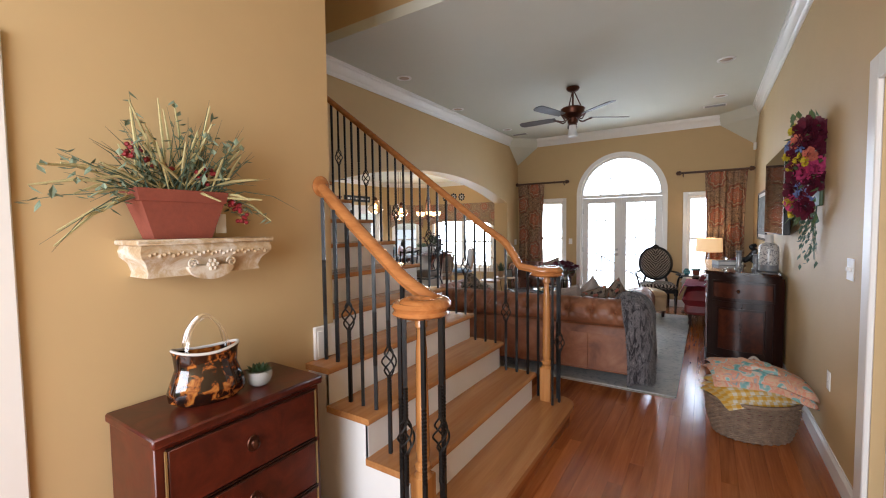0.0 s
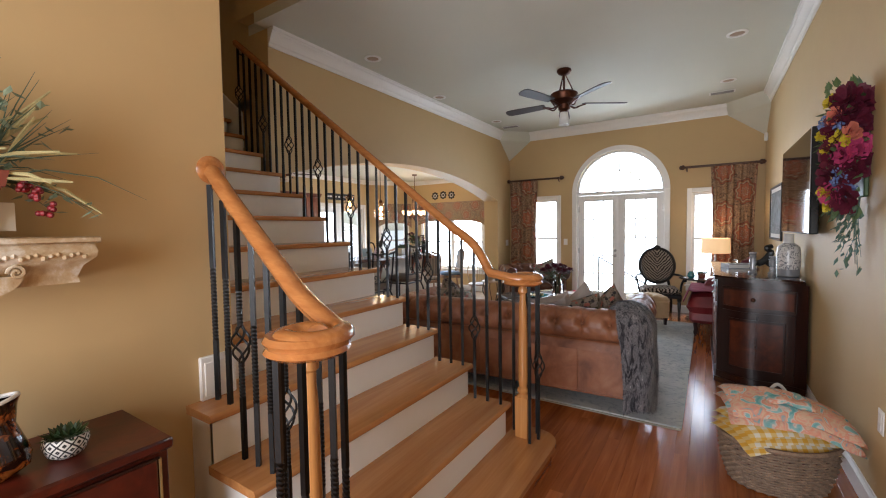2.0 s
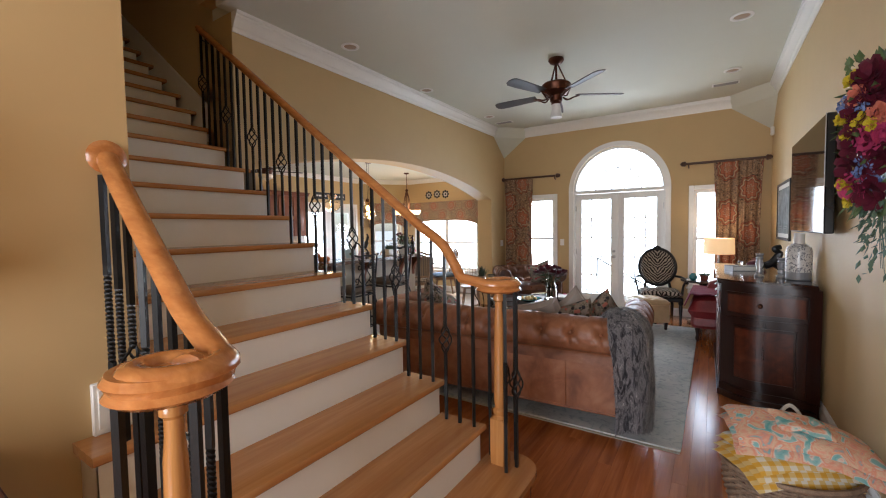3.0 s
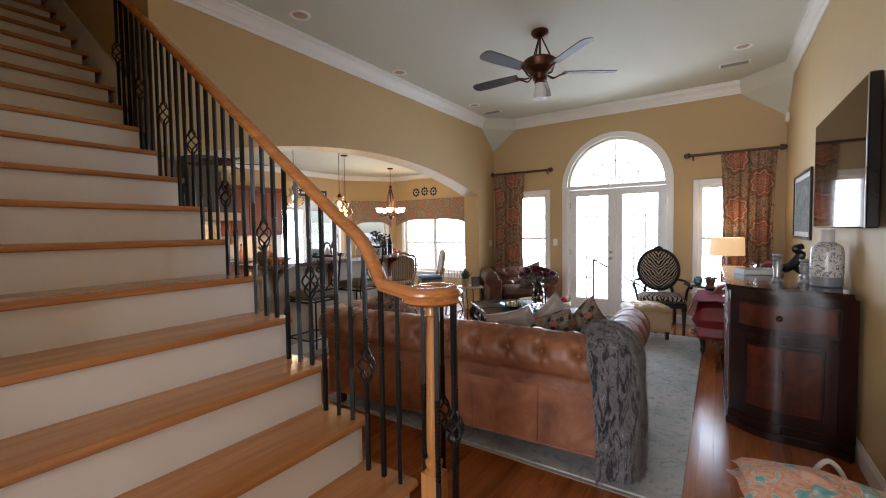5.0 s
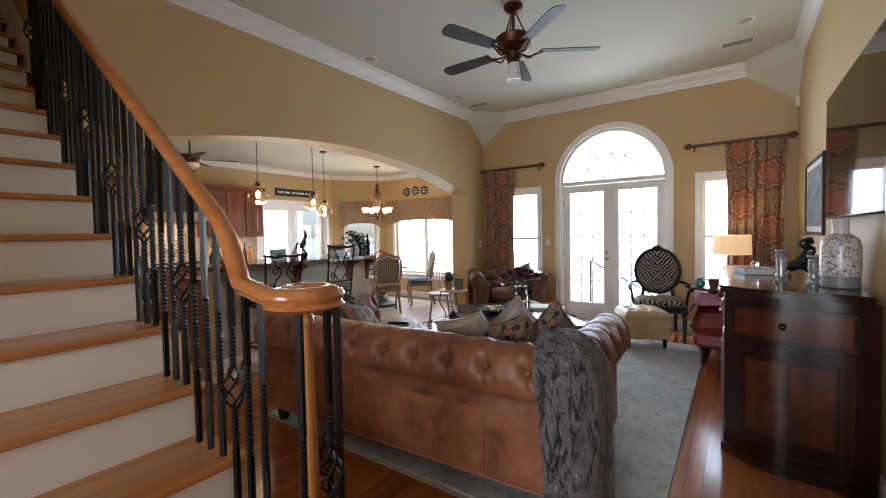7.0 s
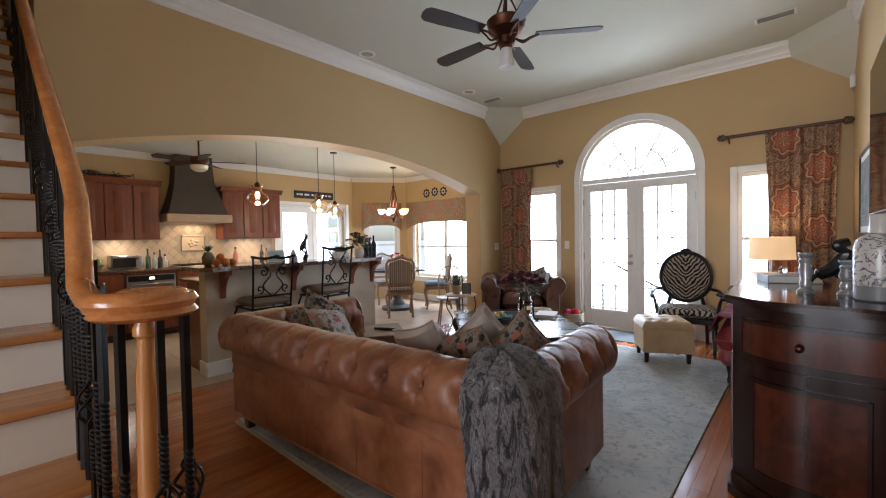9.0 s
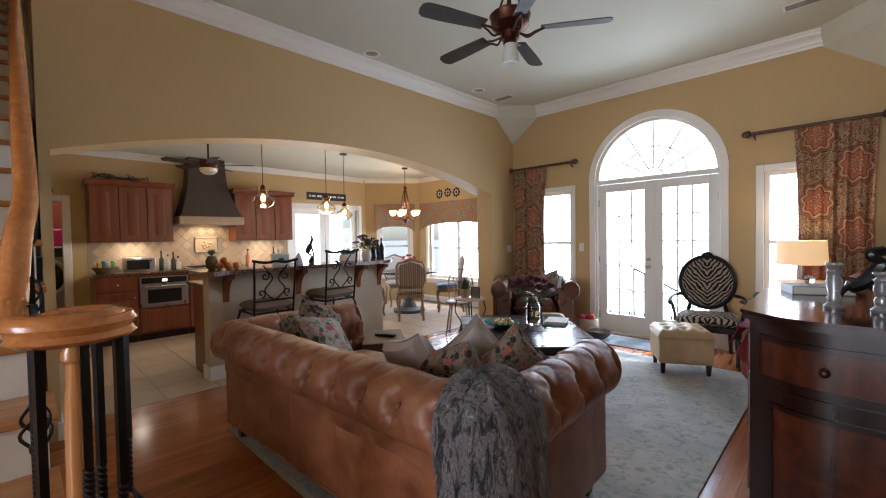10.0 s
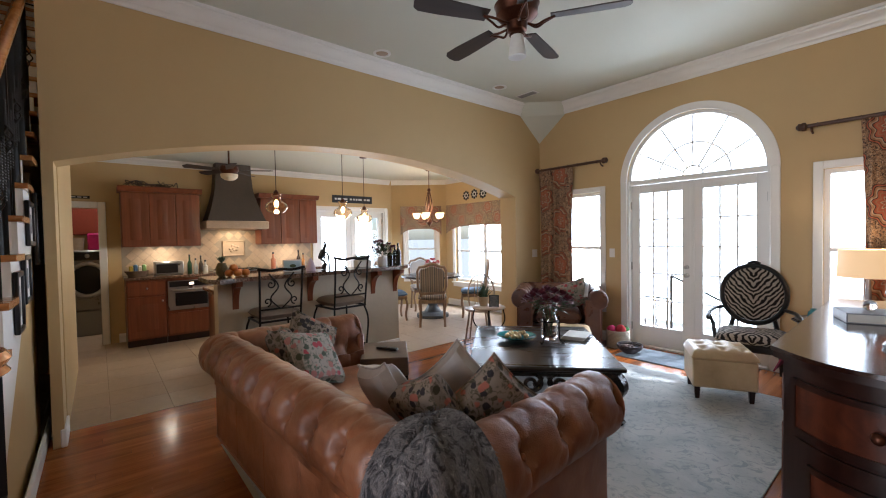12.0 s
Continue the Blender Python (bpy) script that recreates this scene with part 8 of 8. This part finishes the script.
for i in range(5):
    part("letter_bar", MB().box((0.012, -0.15 + i * 0.062, -0.006), (0.0135, -0.105 + i * 0.062, 0.006)), PAPER, t)
for i in range(3):
    t = thing("wall_plate", "black and white scalloped plate on the bay wall", "plate", "plates over the bay window", pose(-5.78 + i * 0.245, DY - 0.002, 2.345 + (0.012 if i == 1 else 0)))
    b = MB()
    for q in range(8):
        a = q * math.pi / 4
        b.ball((0.075 * math.cos(a), -0.012, 0.075 * math.sin(a)), (0.028, 0.008, 0.028), 8, 6)
    part("scallops", b, BLACK, t)
    part("dish", MB().lathe((0, 0, 0), [(0.085, 0), (0.08, 0.012), (0.05, 0.008), (0.01, 0.007)], 24, Matrix.Rotation(radians(90), 4, "X")), WHITEC, t)
    part("centre", MB().lathe((0, -0.009, 0), [(0.028, 0), (0.02, 0.006), (0.002, 0.007)], 16, Matrix.Rotation(radians(90), 4, "X")), BLACK, t)


def valance(label, m, w, z0, z1):
    t = thing("valance", label, "valance", "breakfast bay valances", m)

    def fn(u, v):
        lo = z0 + 0.14 * (1 - (2 * u - 1) ** 4) - 0.05
        return (w * u, -0.10 - 0.008 * math.sin(u * w * 22) * v, z1 - v * (z1 - lo))
    part("cloth", MB().sheet(fn, 60, 8, 0.012), VALANCE, t, "scalloped damask cloth")
    for x in (0.0, w - 0.012):
        part("return", MB().box((x, -0.10, z0), (x + 0.012, -0.001, z1)), VALANCE, t)
    part("board", MB().box((0.012, -0.098, z1 - 0.02), (w - 0.012, -0.001, z1 - 0.002)), VALANCE, t)


valance("damask valance over the double bay window", pose(-6.32, DY, 0), 2.02, 1.62, 2.17)
valance("damask valance over the angled bay window", SM @ pose(0.20, 0, 0), 0.90, 1.58, 2.17)

# dining set
t = thing("dining_table", "round dark dining table on a pedestal", "dining table", m=pose(-5.5, 8.72, 0) @ TALL)
part("tabletop", MB().lathe((0, 0, 0.70), [(0.56, 0), (0.58, 0.012), (0.57, 0.035), (0.01, 0.036)], 40), BLACKW, t)
part("pedestal", MB().lathe((0, 0, 0), [(0.30, 0.0), (0.30, 0.05), (0.16, 0.09), (0.09, 0.2), (0.12, 0.4), (0.08, 0.55), (0.2, 0.70)], 24), plain("slate_paint", (0.10, 0.11, 0.12), 0.6), t)
OAKL = wood("pale_oak_chair", (0.20, 0.12, 0.07), (0.36, 0.24, 0.15), 2, 0.45)
k = Nodes("striped_chair_fabric")
sep = k.t.nodes.new("ShaderNodeSeparateXYZ")
k.link(k.tc.outputs["Object"], sep.inputs[0])
STRI = k.done(k.ramp(k.math("FRACT", k.math("MULTIPLY", sep.outputs[0], 14.0)), [(0.0, (0.30, 0.25, 0.20)), (0.3, (0.13, 0.12, 0.12)), (0.5, (0.38, 0.32, 0.26)), (0.75, (0.20, 0.16, 0.13))], "CONSTANT"), 0.9)
BLUEF = plain("blue_seat_fabric", (0.16, 0.24, 0.38), 0.9, 0, 0.1, 10)
PALEF = plain("pale_grey_fabric", (0.36, 0.34, 0.32), 0.9, 0, 0.1, 10)


def dining_chair(label, m, back, seatm):
    t = thing("dining_chair", label, "chair", "dining chairs", m)
    part("seat", cushion(0.48, 0.46, 0.09, 2), seatm, t, m=pose(0, 0, 0.45))
    part("seat_rail", MB().cbox((-0.23, -0.22, 0.36), (0.23, 0.22, 0.42), 0.012), OAKL, t)
    out = [(-0.20, 0.0), (0.20, 0.0), (0.235, 0.12), (0.235, 0.36), (0.20, 0.42), (0.12, 0.43), (0.06, 0.46), (0, 0.475), (-0.06, 0.46), (-0.12, 0.43), (-0.20, 0.42), (-0.235, 0.36), (-0.235, 0.12)]
    bm = pose(0, 0.215, 0.52, -9, 0, 0)
    part("back_pad", MB().prism([(x * 0.86, z * 0.86 + 0.03) for x, z in out], -0.03, 0.03, 1), back, t, m=bm)
    part("back_frame", MB().tube([(x, 0, z) for x, z in out], 0.022, 8, closed=True), OAKL, t, m=bm)
    for s in (-1, 1):
        part("leg", MB().tube(smooth_path([(s * 0.20, -0.19, 0.38), (s * 0.23, -0.215, 0.28), (s * 0.20, -0.19, 0.1), (s * 0.215, -0.205, 0.0)], 5), 0.02, 8), OAKL, t)
        part("leg", MB().tube([(s * 0.19, 0.19, 0.56), (s * 0.19, 0.205, 0.36), (s * 0.205, 0.27, 0.0)], 0.02, 8), OAKL, t)
    return t


def facing(x, y, tx, ty):
    """A pose whose -y looks to a point."""
    return pose(x, y, 0, 0, 0, math.degrees(math.atan2(ty - y, tx - x)) + 90) @ TALL


dining_chair("carved oak chair with striped back at the dining table", facing(-4.95, 8.28, -5.5, 8.72), STRI, STRI)
dining_chair("carved oak chair with blue seat at the dining table", facing(-5.78, 8.02, -5.5, 8.72), PALEF, BLUEF)
dining_chair("carved oak chair with pale back beyond the dining table", facing(-6.22, 9.05, -5.5, 8.72), PALEF, PALEF)
dining_chair("carved oak chair with blue seat by the bay window", facing(-4.98, 9.28, -5.5, 8.72), PALEF, BLUEF)
t = thing("table_flowers", "pot of red flowers on the dining table", "flowers", m=pose(-5.5, 8.74, 0.7805))
part("pot", MB().lathe((0, 0, 0), [(0.05, 0), (0.07, 0.10), (0.06, 0.10), (0.04, 0.01)], 18), WHITEC, t)
b, b2 = MB(), MB()
for i in range(110):
    a, e = rnd.uniform(0, 6.28), rnd.uniform(0.1, 1.5)
    d = Vector((math.cos(a) * math.sin(e), math.sin(a) * math.sin(e), math.cos(e)))
    leaf(b, Vector((0, 0, 0.10)) + d * 0.05, d * 0.10, 0.016)
    if i % 6 == 0:
        blossom(b2, d * 0.15 + Vector((0, 0, 0.13)), 0.04, rnd, 16)
part("foliage", b, LEAF, t)
part("red_bouquet", b2, plain("coral_red_petal", (0.45, 0.04, 0.05), 0.6), t)

# spindle chair, plant stand, plant, little frame
t = thing("spindle_chair", "pale wooden spindle-back chair by the arch", "chair", m=facing(-3.55, 8.0, -3.0, 7.2))
PALEW = wood("pale_pine", (0.32, 0.22, 0.14), (0.48, 0.36, 0.25), 2, 0.45)
part("seat", MB().lathe((0, 0, 0.42), [(0.18, 0), (0.20, 0.012), (0.19, 0.03), (0.01, 0.024)], 24), PALEW, t)
part("hoop", MB().tube(smooth_path([(-0.16, 0.14, 0.45), (-0.19, 0.19, 0.65), (-0.12, 0.22, 0.83), (0, 0.23, 0.87), (0.12, 0.22, 0.83), (0.19, 0.19, 0.65), (0.16, 0.14, 0.45)], 5), 0.011, 6), PALEW, t)
for i in range(5):
    x = -0.10 + 0.05 * i
    part("spindle", MB().tube([(x * 0.8, 0.15, 0.445), (x * 1.1, 0.22, 0.85 - 0.9 * x * x)], 0.006, 6), PALEW, t)
for sx in (-1, 1):
    for sy in (-1, 1):
        part("leg", MB().tube([(sx * 0.11, sy * 0.11, 0.42), (sx * 0.17, sy * 0.17, 0.0)], [0.013, 0.011], 8), PALEW, t)
    part("stretcher", MB().tube([(sx * 0.145, -0.145, 0.18), (sx * 0.145, 0.145, 0.18)], 0.007, 6), PALEW, t)
t = thing("plant_stand", "black iron side table with a pale top", "side table", m=pose(-3.12, 7.75, 0) @ Matrix.Diagonal((1, 1, 1.12, 1)))
part("tabletop", MB().lathe((0, 0, 0.50), [(0.21, 0), (0.215, 0.01), (0.20, 0.02), (0.01, 0.021)], 32), PALEW, t)
for a in (45, 135, 225, 315):
    c, s = math.cos(radians(a)), math.sin(radians(a))
    part("leg", MB().tube(smooth_path([(c * 0.18, s * 0.18, 0.5), (c * 0.20, s * 0.20, 0.36), (c * 0.12, s * 0.12, 0.2), (c * 0.2, s * 0.2, 0.0)], 6), 0.008, 6), IRON, t)
t = thing("potted_grass", "spiky green grass in a tan pot on the iron table", "plant", m=pose(-3.18, 7.72, 0.5836))
part("pot", MB().lathe((0, 0, 0), [(0.05, 0), (0.075, 0.12), (0.065, 0.12), (0.04, 0.02)], 18), plain("tan_pot", (0.42, 0.28, 0.16), 0.7), t)
b = MB()
for i in range(130):
    a, e = rnd.uniform(0, 6.28), abs(rnd.gauss(0, 0.5))
    d = Vector((math.cos(a) * math.sin(e), math.sin(a) * math.sin(e), math.cos(e))) * rnd.uniform(0.10, 0.19)
    b.tube([Vector((0.04 * math.cos(a), 0.04 * math.sin(a), 0.11)), Vector((0, 0, 0.11)) + d * 0.6, Vector((0, 0, 0.11)) + d], [0.004, 0.004, 0.0006], 3)
part("grass_blades", b, LEAF, t)
t = thing("photo_frame", "small dark photo frame on the iron table", "photo frame", m=pose(-3.0, 7.72, 0.5836, 0, 0, 38))
part("picture_frame", MB().tube([(-0.055, 0, 0.008), (0.055, 0, 0.008), (0.055, 0.025, 0.15), (-0.055, 0.025, 0.15)], 0.008, 4, closed=True), BLACK, t)
part("photo", MB().add([(-0.05, 0.004, 0.012), (0.05, 0.004, 0.012), (0.05, 0.028, 0.146), (-0.05, 0.028, 0.146), (-0.05, 0.010, 0.012), (0.05, 0.010, 0.012), (0.05, 0.034, 0.146), (-0.05, 0.034, 0.146)], [(0, 1, 2, 3), (7, 6, 5, 4), (0, 4, 5, 1), (1, 5, 6, 2), (2, 6, 7, 3), (3, 7, 4, 0)]), PRINT, t)

# armchair pillow and white throw
pillow("floral throw pillow on the leather armchair", FLORAL2, 0.42, 0.42, 0.15, pose(-2.52, 8.72, 0.69, 62, 20, 215), seed=12, group="pillows on the armchair")
def white_drape(u, v):
    a = radians(-20 + 200 * v)
    return (-2.62 + 0.34 * u * 0.8 - 0.06 * math.cos(a), 9.02 - 0.24 * u * 0.8 + 0.14 * math.cos(a) + 0.012 * math.sin(u * 20), 0.675 + 0.155 * math.sin(a) + 0.01 * math.sin(u * 17 + v * 5))


t = thing("white_throw", "white knitted throw over the leather armchair", "throw")
part("throw_cloth", MB().sheet(white_drape, 30, 16, 0.01), plain("white_knit", (0.62, 0.62, 0.64), 0.95, 0, 0.1, 20, 150, 0.4), t)

# baskets by the doors
t = thing("yarn_basket", "pale wicker basket of yarn balls by the french doors", "basket", m=pose(-2.12, 9.14, 0))
b = MB()
for j in range(13):
    b.tube([((0.135 + 0.003 * ((i + j) % 2)) * math.cos(i * math.pi / 16), (0.135 + 0.003 * ((i + j) % 2)) * math.sin(i * math.pi / 16), 0.012 + j * 0.017) for i in range(32)], 0.009, 5, closed=True)
b.lathe((0, 0, 0), [(0.13, 0.002), (0.13, 0.01), (0.002, 0.011)], 24)
part("weave", b, WICKERW, t)
for x, y, z, r, c in ((-0.06, -0.05, 0.22, 0.06, (0.55, 0.04, 0.17)), (0.05, -0.03, 0.235, 0.065, (0.40, 0.02, 0.03)), (0.0, 0.06, 0.22, 0.06, (0.6, 0.5, 0.45)), (0.07, 0.06, 0.22, 0.05, (0.05, 0.22, 0.06))):
    part("yarn_ball", MB().ball((x, y, z), r, 14, 10), plain("yarn_%d%d" % (0, 0) if False else "yarn_" + ("pink", "red", "cream", "green")[[0.55, 0.40, 0.6, 0.05].index(c[0])], c, 0.95, 0, 0.25, 60, 150, 0.5), t)
t = thing("wire_bowl", "dark woven bowl of potpourri on the floor", "bowl", m=pose(-1.86, 8.92, 0.012, 0, 0, 0))
b = MB()
for j in range(6):
    r, z = 0.07 + 0.075 * math.sin(j / 5 * math.pi / 2), 0.008 + 0.018 * j
    b.tube([(r * math.cos(i * math.pi / 14), r * math.sin(i * math.pi / 14), z) for i in range(28)], 0.008, 5, closed=True)
b.lathe((0, 0, 0), [(0.07, 0.0), (0.07, 0.008), (0.002, 0.009)], 20)
part("weave", b, plain("dark_reed", (0.03, 0.022, 0.03), 0.6), t)
b = MB()
for i in range(24):
    b.ball((rnd.gauss(0, 0.05), rnd.gauss(0, 0.05), 0.055 + 0.02 * rnd.random()), 0.018, 6, 5)
part("potpourri", b, plain("potpourri_mix", (0.25, 0.18, 0.17), 0.9, 0, 0.5, 30), t)
t = thing("tufted_stool", "cream tufted footstool before the leather armchair", "footstool", m=pose(-2.18, 8.12, 0.014, 0, 0, 35))
part("body", MB().cbox((-0.22, -0.2, 0.09), (0.22, 0.2, 0.36), 0.02), CREAML, t)
part("cushion_top", MB().sheet(lambda u, v: ((u - 0.5) * 0.46, (v - 0.5) * 0.42, 0.36 + 0.05 * (1 - max(abs(2 * u - 1), abs(2 * v - 1)) ** 6) - 0.012 * abs(math.sin(u * 9) * math.sin(v * 9))), 24, 24), CREAML, t)
for x in (-0.18, 0.18):
    for y in (-0.16, 0.16):
        part("foot", MB().lathe((x, y, 0), [(0.018, 0), (0.026, 0.09)], 8), MAHOG, t)
t = thing("magazine_stack", "stack of magazines on the coffee table", "magazines", m=pose(-1.75, 7.55, 0.4568, 0, 0, 20))
for i in range(3):
    part("magazine", MB().cbox((-0.11 + 0.01 * i, -0.14, 0.012 * i), (0.11 + 0.01 * i, 0.14, 0.012 * i + 0.011), 0.002), PAPER, t)

# laundry: washer on a pedestal, cupboards and bins
t = thing("washing_machine", "silver grey front-loading washer on a pedestal", "washing machine", m=pose(-8.45, 3.80, 0) @ Matrix.Diagonal((1, 1, 1.12, 1)))
WASH = plain("graphite_enamel", (0.26, 0.255, 0.25), 0.3, 0.4, 0.05)
part("cabinet", MB().cbox((-0.34, -0.34, 0.36), (0.34, 0.34, 1.22), 0.02), WASH, t)
part("pedestal", MB().cbox((-0.34, -0.34, 0), (0.33, 0.34, 0.355), 0.01), WASH, t)
part("door_ring", MB().tube([(0.345, 0.23 * math.cos(a * 0.2), 0.80 + 0.23 * math.sin(a * 0.2)) for a in range(32)], 0.03, 8, closed=True), STEEL, t, "chrome door ring")
part("door_glass", MB().lathe((0.34, 0, 0.80), [(0.21, 0), (0.16, 0.03), (0.01, 0.04)], 28, Matrix.Rotation(radians(90), 4, "Y")), BLACK, t, "dark door glass")
part("control_panel", MB().cbox((0.335, -0.32, 1.08), (0.352, 0.32, 1.20), 0.004), BLACK, t)
part("dial", MB().lathe((0.352, 0, 1.14), [(0.03, 0), (0.026, 0.02), (0.002, 0.021)], 16, Matrix.Rotation(radians(90), 4, "Y")), STEEL, t)
t = thing("storage_bin", "bright pink storage bin on the washer", "bin", m=pose(-8.3, 3.95, 1.3675))
part("bin", MB().cbox((-0.13, -0.14, 0), (0.13, 0.14, 0.27), 0.02), plain("magenta_plastic", (0.45, 0.01, 0.14), 0.4), t)
t = thing("wicker_hamper", "small wicker hamper on the washer", "basket", m=pose(-8.3, 3.68, 1.3675))
part("weave", MB().lathe((0, 0, 0), [(0.08, 0), (0.095, 0.2), (0.085, 0.2), (0.07, 0.01)], 20), WICKERW, t)
t = thing("laundry_cupboard", "red cherry laundry cupboards on the wall", "cabinet", m=pose(-8.89, 3.11, 1.62))
part("body", MB().box((0, 0, 0), (0.3, 1.9, 0.8)), plain("red_cherry", (0.20, 0.035, 0.02), 0.4, 0, 0.15), t)
for i in range(4):
    part("cabinet_door", MB().cbox((0.3, 0.01 + i * 0.475, 0.01), (0.318, 0.465 + i * 0.475, 0.79), 0.004), plain("red_cherry", (0.20, 0.035, 0.02), 0.4, 0, 0.15), t)
lamp("laundry_light", "AREA", 9, (1, 0.85, 0.65), look((-8.0, 4.0, KC - 0.02), (-8.0, 4.0, 0)), 0.4, 0.4)
t = thing("vine_decor", "dark twig garland on top of the wall cabinets", "garland", m=pose(KX + 0.2, 4.62, 2.2855))
b = MB()
for i in range(26):
    y = rnd.uniform(-0.3, 0.3)
    b.tube(smooth_path([(rnd.uniform(-.08, .08), y, 0.005), (rnd.uniform(-.08, .08), y + rnd.uniform(-.1, .1), rnd.uniform(0.04, 0.11)), (rnd.uniform(-.08, .08), y + rnd.uniform(-.2, .2), rnd.uniform(0.0, 0.06))], 4), 0.006, 5)
part("twigs", b, plain("dark_twig", (0.06, 0.05, 0.04), 0.8), t)

# frames on the wall under the stairs
for x, z, w, h in ((-3.60, 1.58, 0.36, 0.50), (-3.14, 1.60, 0.28, 0.28), (-2.88, 1.27, 0.26, 0.28), (-2.55, 1.17, 0.22, 0.32)):
    framed("black framed photograph on the stair wall", w, h, pose(x, SY1 + 0.008, z, 0, 0, 180), BLACK, PRINT, 0.03, 0.05)

# outside: porch slab and iron railing
structure("pavement_porch", MB().box((-4.0, BY + 0.19, -0.5), (2.0, 11.2, -0.06)), plain("pale_concrete", (0.55, 0.53, 0.5), 0.9), "pale concrete porch", "pavement")
t = thing("porch_railing", "black iron porch railing with scrolls outside the doors", "railing")
part("post", MB().box((-1.85, 10.1, -0.06), (-1.82, 10.13, 0.88)), IRON, t)
part("rail", MB().tube([(-1.84, 10.12, 0.88), (-1.0, 10.9, 0.25)], 0.016, 6), IRON, t)
part("rail", MB().tube([(-3.2, 10.12, 0.55), (-1.84, 10.12, 0.55)], 0.012, 6), IRON, t)
for i in range(9):
    x = -3.1 + i * 0.15
    part("bar", MB().box((x - 0.006, 10.114, -0.06), (x + 0.006, 10.126, 0.55)), IRON, t)
for i in range(5):
    part("bar", MB().box((-1.72 + i * 0.15, 10.22 + i * 0.14, -0.06), (-1.708 + i * 0.15, 10.232 + i * 0.14, 0.78 - i * 0.115)), IRON, t)
b = MB()
for z in (0.1, 0.25, 0.4):
    scroll(b, -2.05, z, 0.06, 1.2, 1, 10.12, 0.008)
part("scrollwork", b, IRON, t)

# ---- floor boards and tiles ----
fb = bpy.data.objects["floor_base"]
rnd = random.Random(2)
BW = (RX - AK) / 56
MESH = {}


def board_mesh(length):
    if length not in MESH:
        MESH[length] = MB().cbox((-BW / 2 + 0.0002, 0.0003, -0.011), (BW / 2 - 0.0002, length - 0.0003, 0.0), 0.0007).mesh("floor_board", OAKF, False)
    return MESH[length]


rest = MB()
count = 0
nrow, bw = 56, BW
for i in range(nrow):
    x = AK + bw * (i + 0.5)
    y = -2.1 - rnd.random() * 1.2
    while y < BY:
        ln = rnd.choice((1.2, 1.5, 1.8, 2.1, 2.4))
        y1 = min(y + ln, BY)
        inside = x > LX or y1 > 3.7
        seen = (y1 > 1.2 and y < 9.3 and (x > -1.85 and y < 4.6 or x > -0.15 or x < -2.2 and y < 6.2 and y1 > 3.7 or x < -2.9 and y > 6))
        if inside and y1 - y > 0.1 and y1 > -2.1:
            if seen and count < 300 and y + ln <= BY and y > -2.1:
                o = part("floor_board", board_mesh(ln), OAKF, fb, m=pose(x, y, 0.0))
                count += 1
            else:
                rest.box((x - bw / 2 + 0.0007, max(y, -2.1) + 0.0008, -0.011), (x + bw / 2 - 0.0007, y1 - 0.0008, 0.0))
        y += ln
ro = part("floor_boards_rest", rest, wood("floor_board_oak_rest", (0.22, 0.055, 0.012), (0.46, 0.155, 0.038), 1, 0.20, 0.25), fb, smooth=False)
tagged(ro, kind="stuff")
fk = bpy.data.objects["floor_kitchen"]
TS = 0.44
tm = MB().cbox((-TS / 2 + 0.002, -TS / 2 + 0.002, -0.007), (TS / 2 - 0.002, TS / 2 - 0.002, 0.0), 0.002).mesh("floor_tile", TILE, False)
for i in range(12):
    for j in range(16):
        x, y = AK - 0.012 - TS * (i + 0.5), 3.1 + TS * (j + 0.5)
        if x > -9.0 and y + TS / 2 < DY + 0.14:
            part("floor_tile", tm, TILE, fk, m=pose(x, y, 0.0))
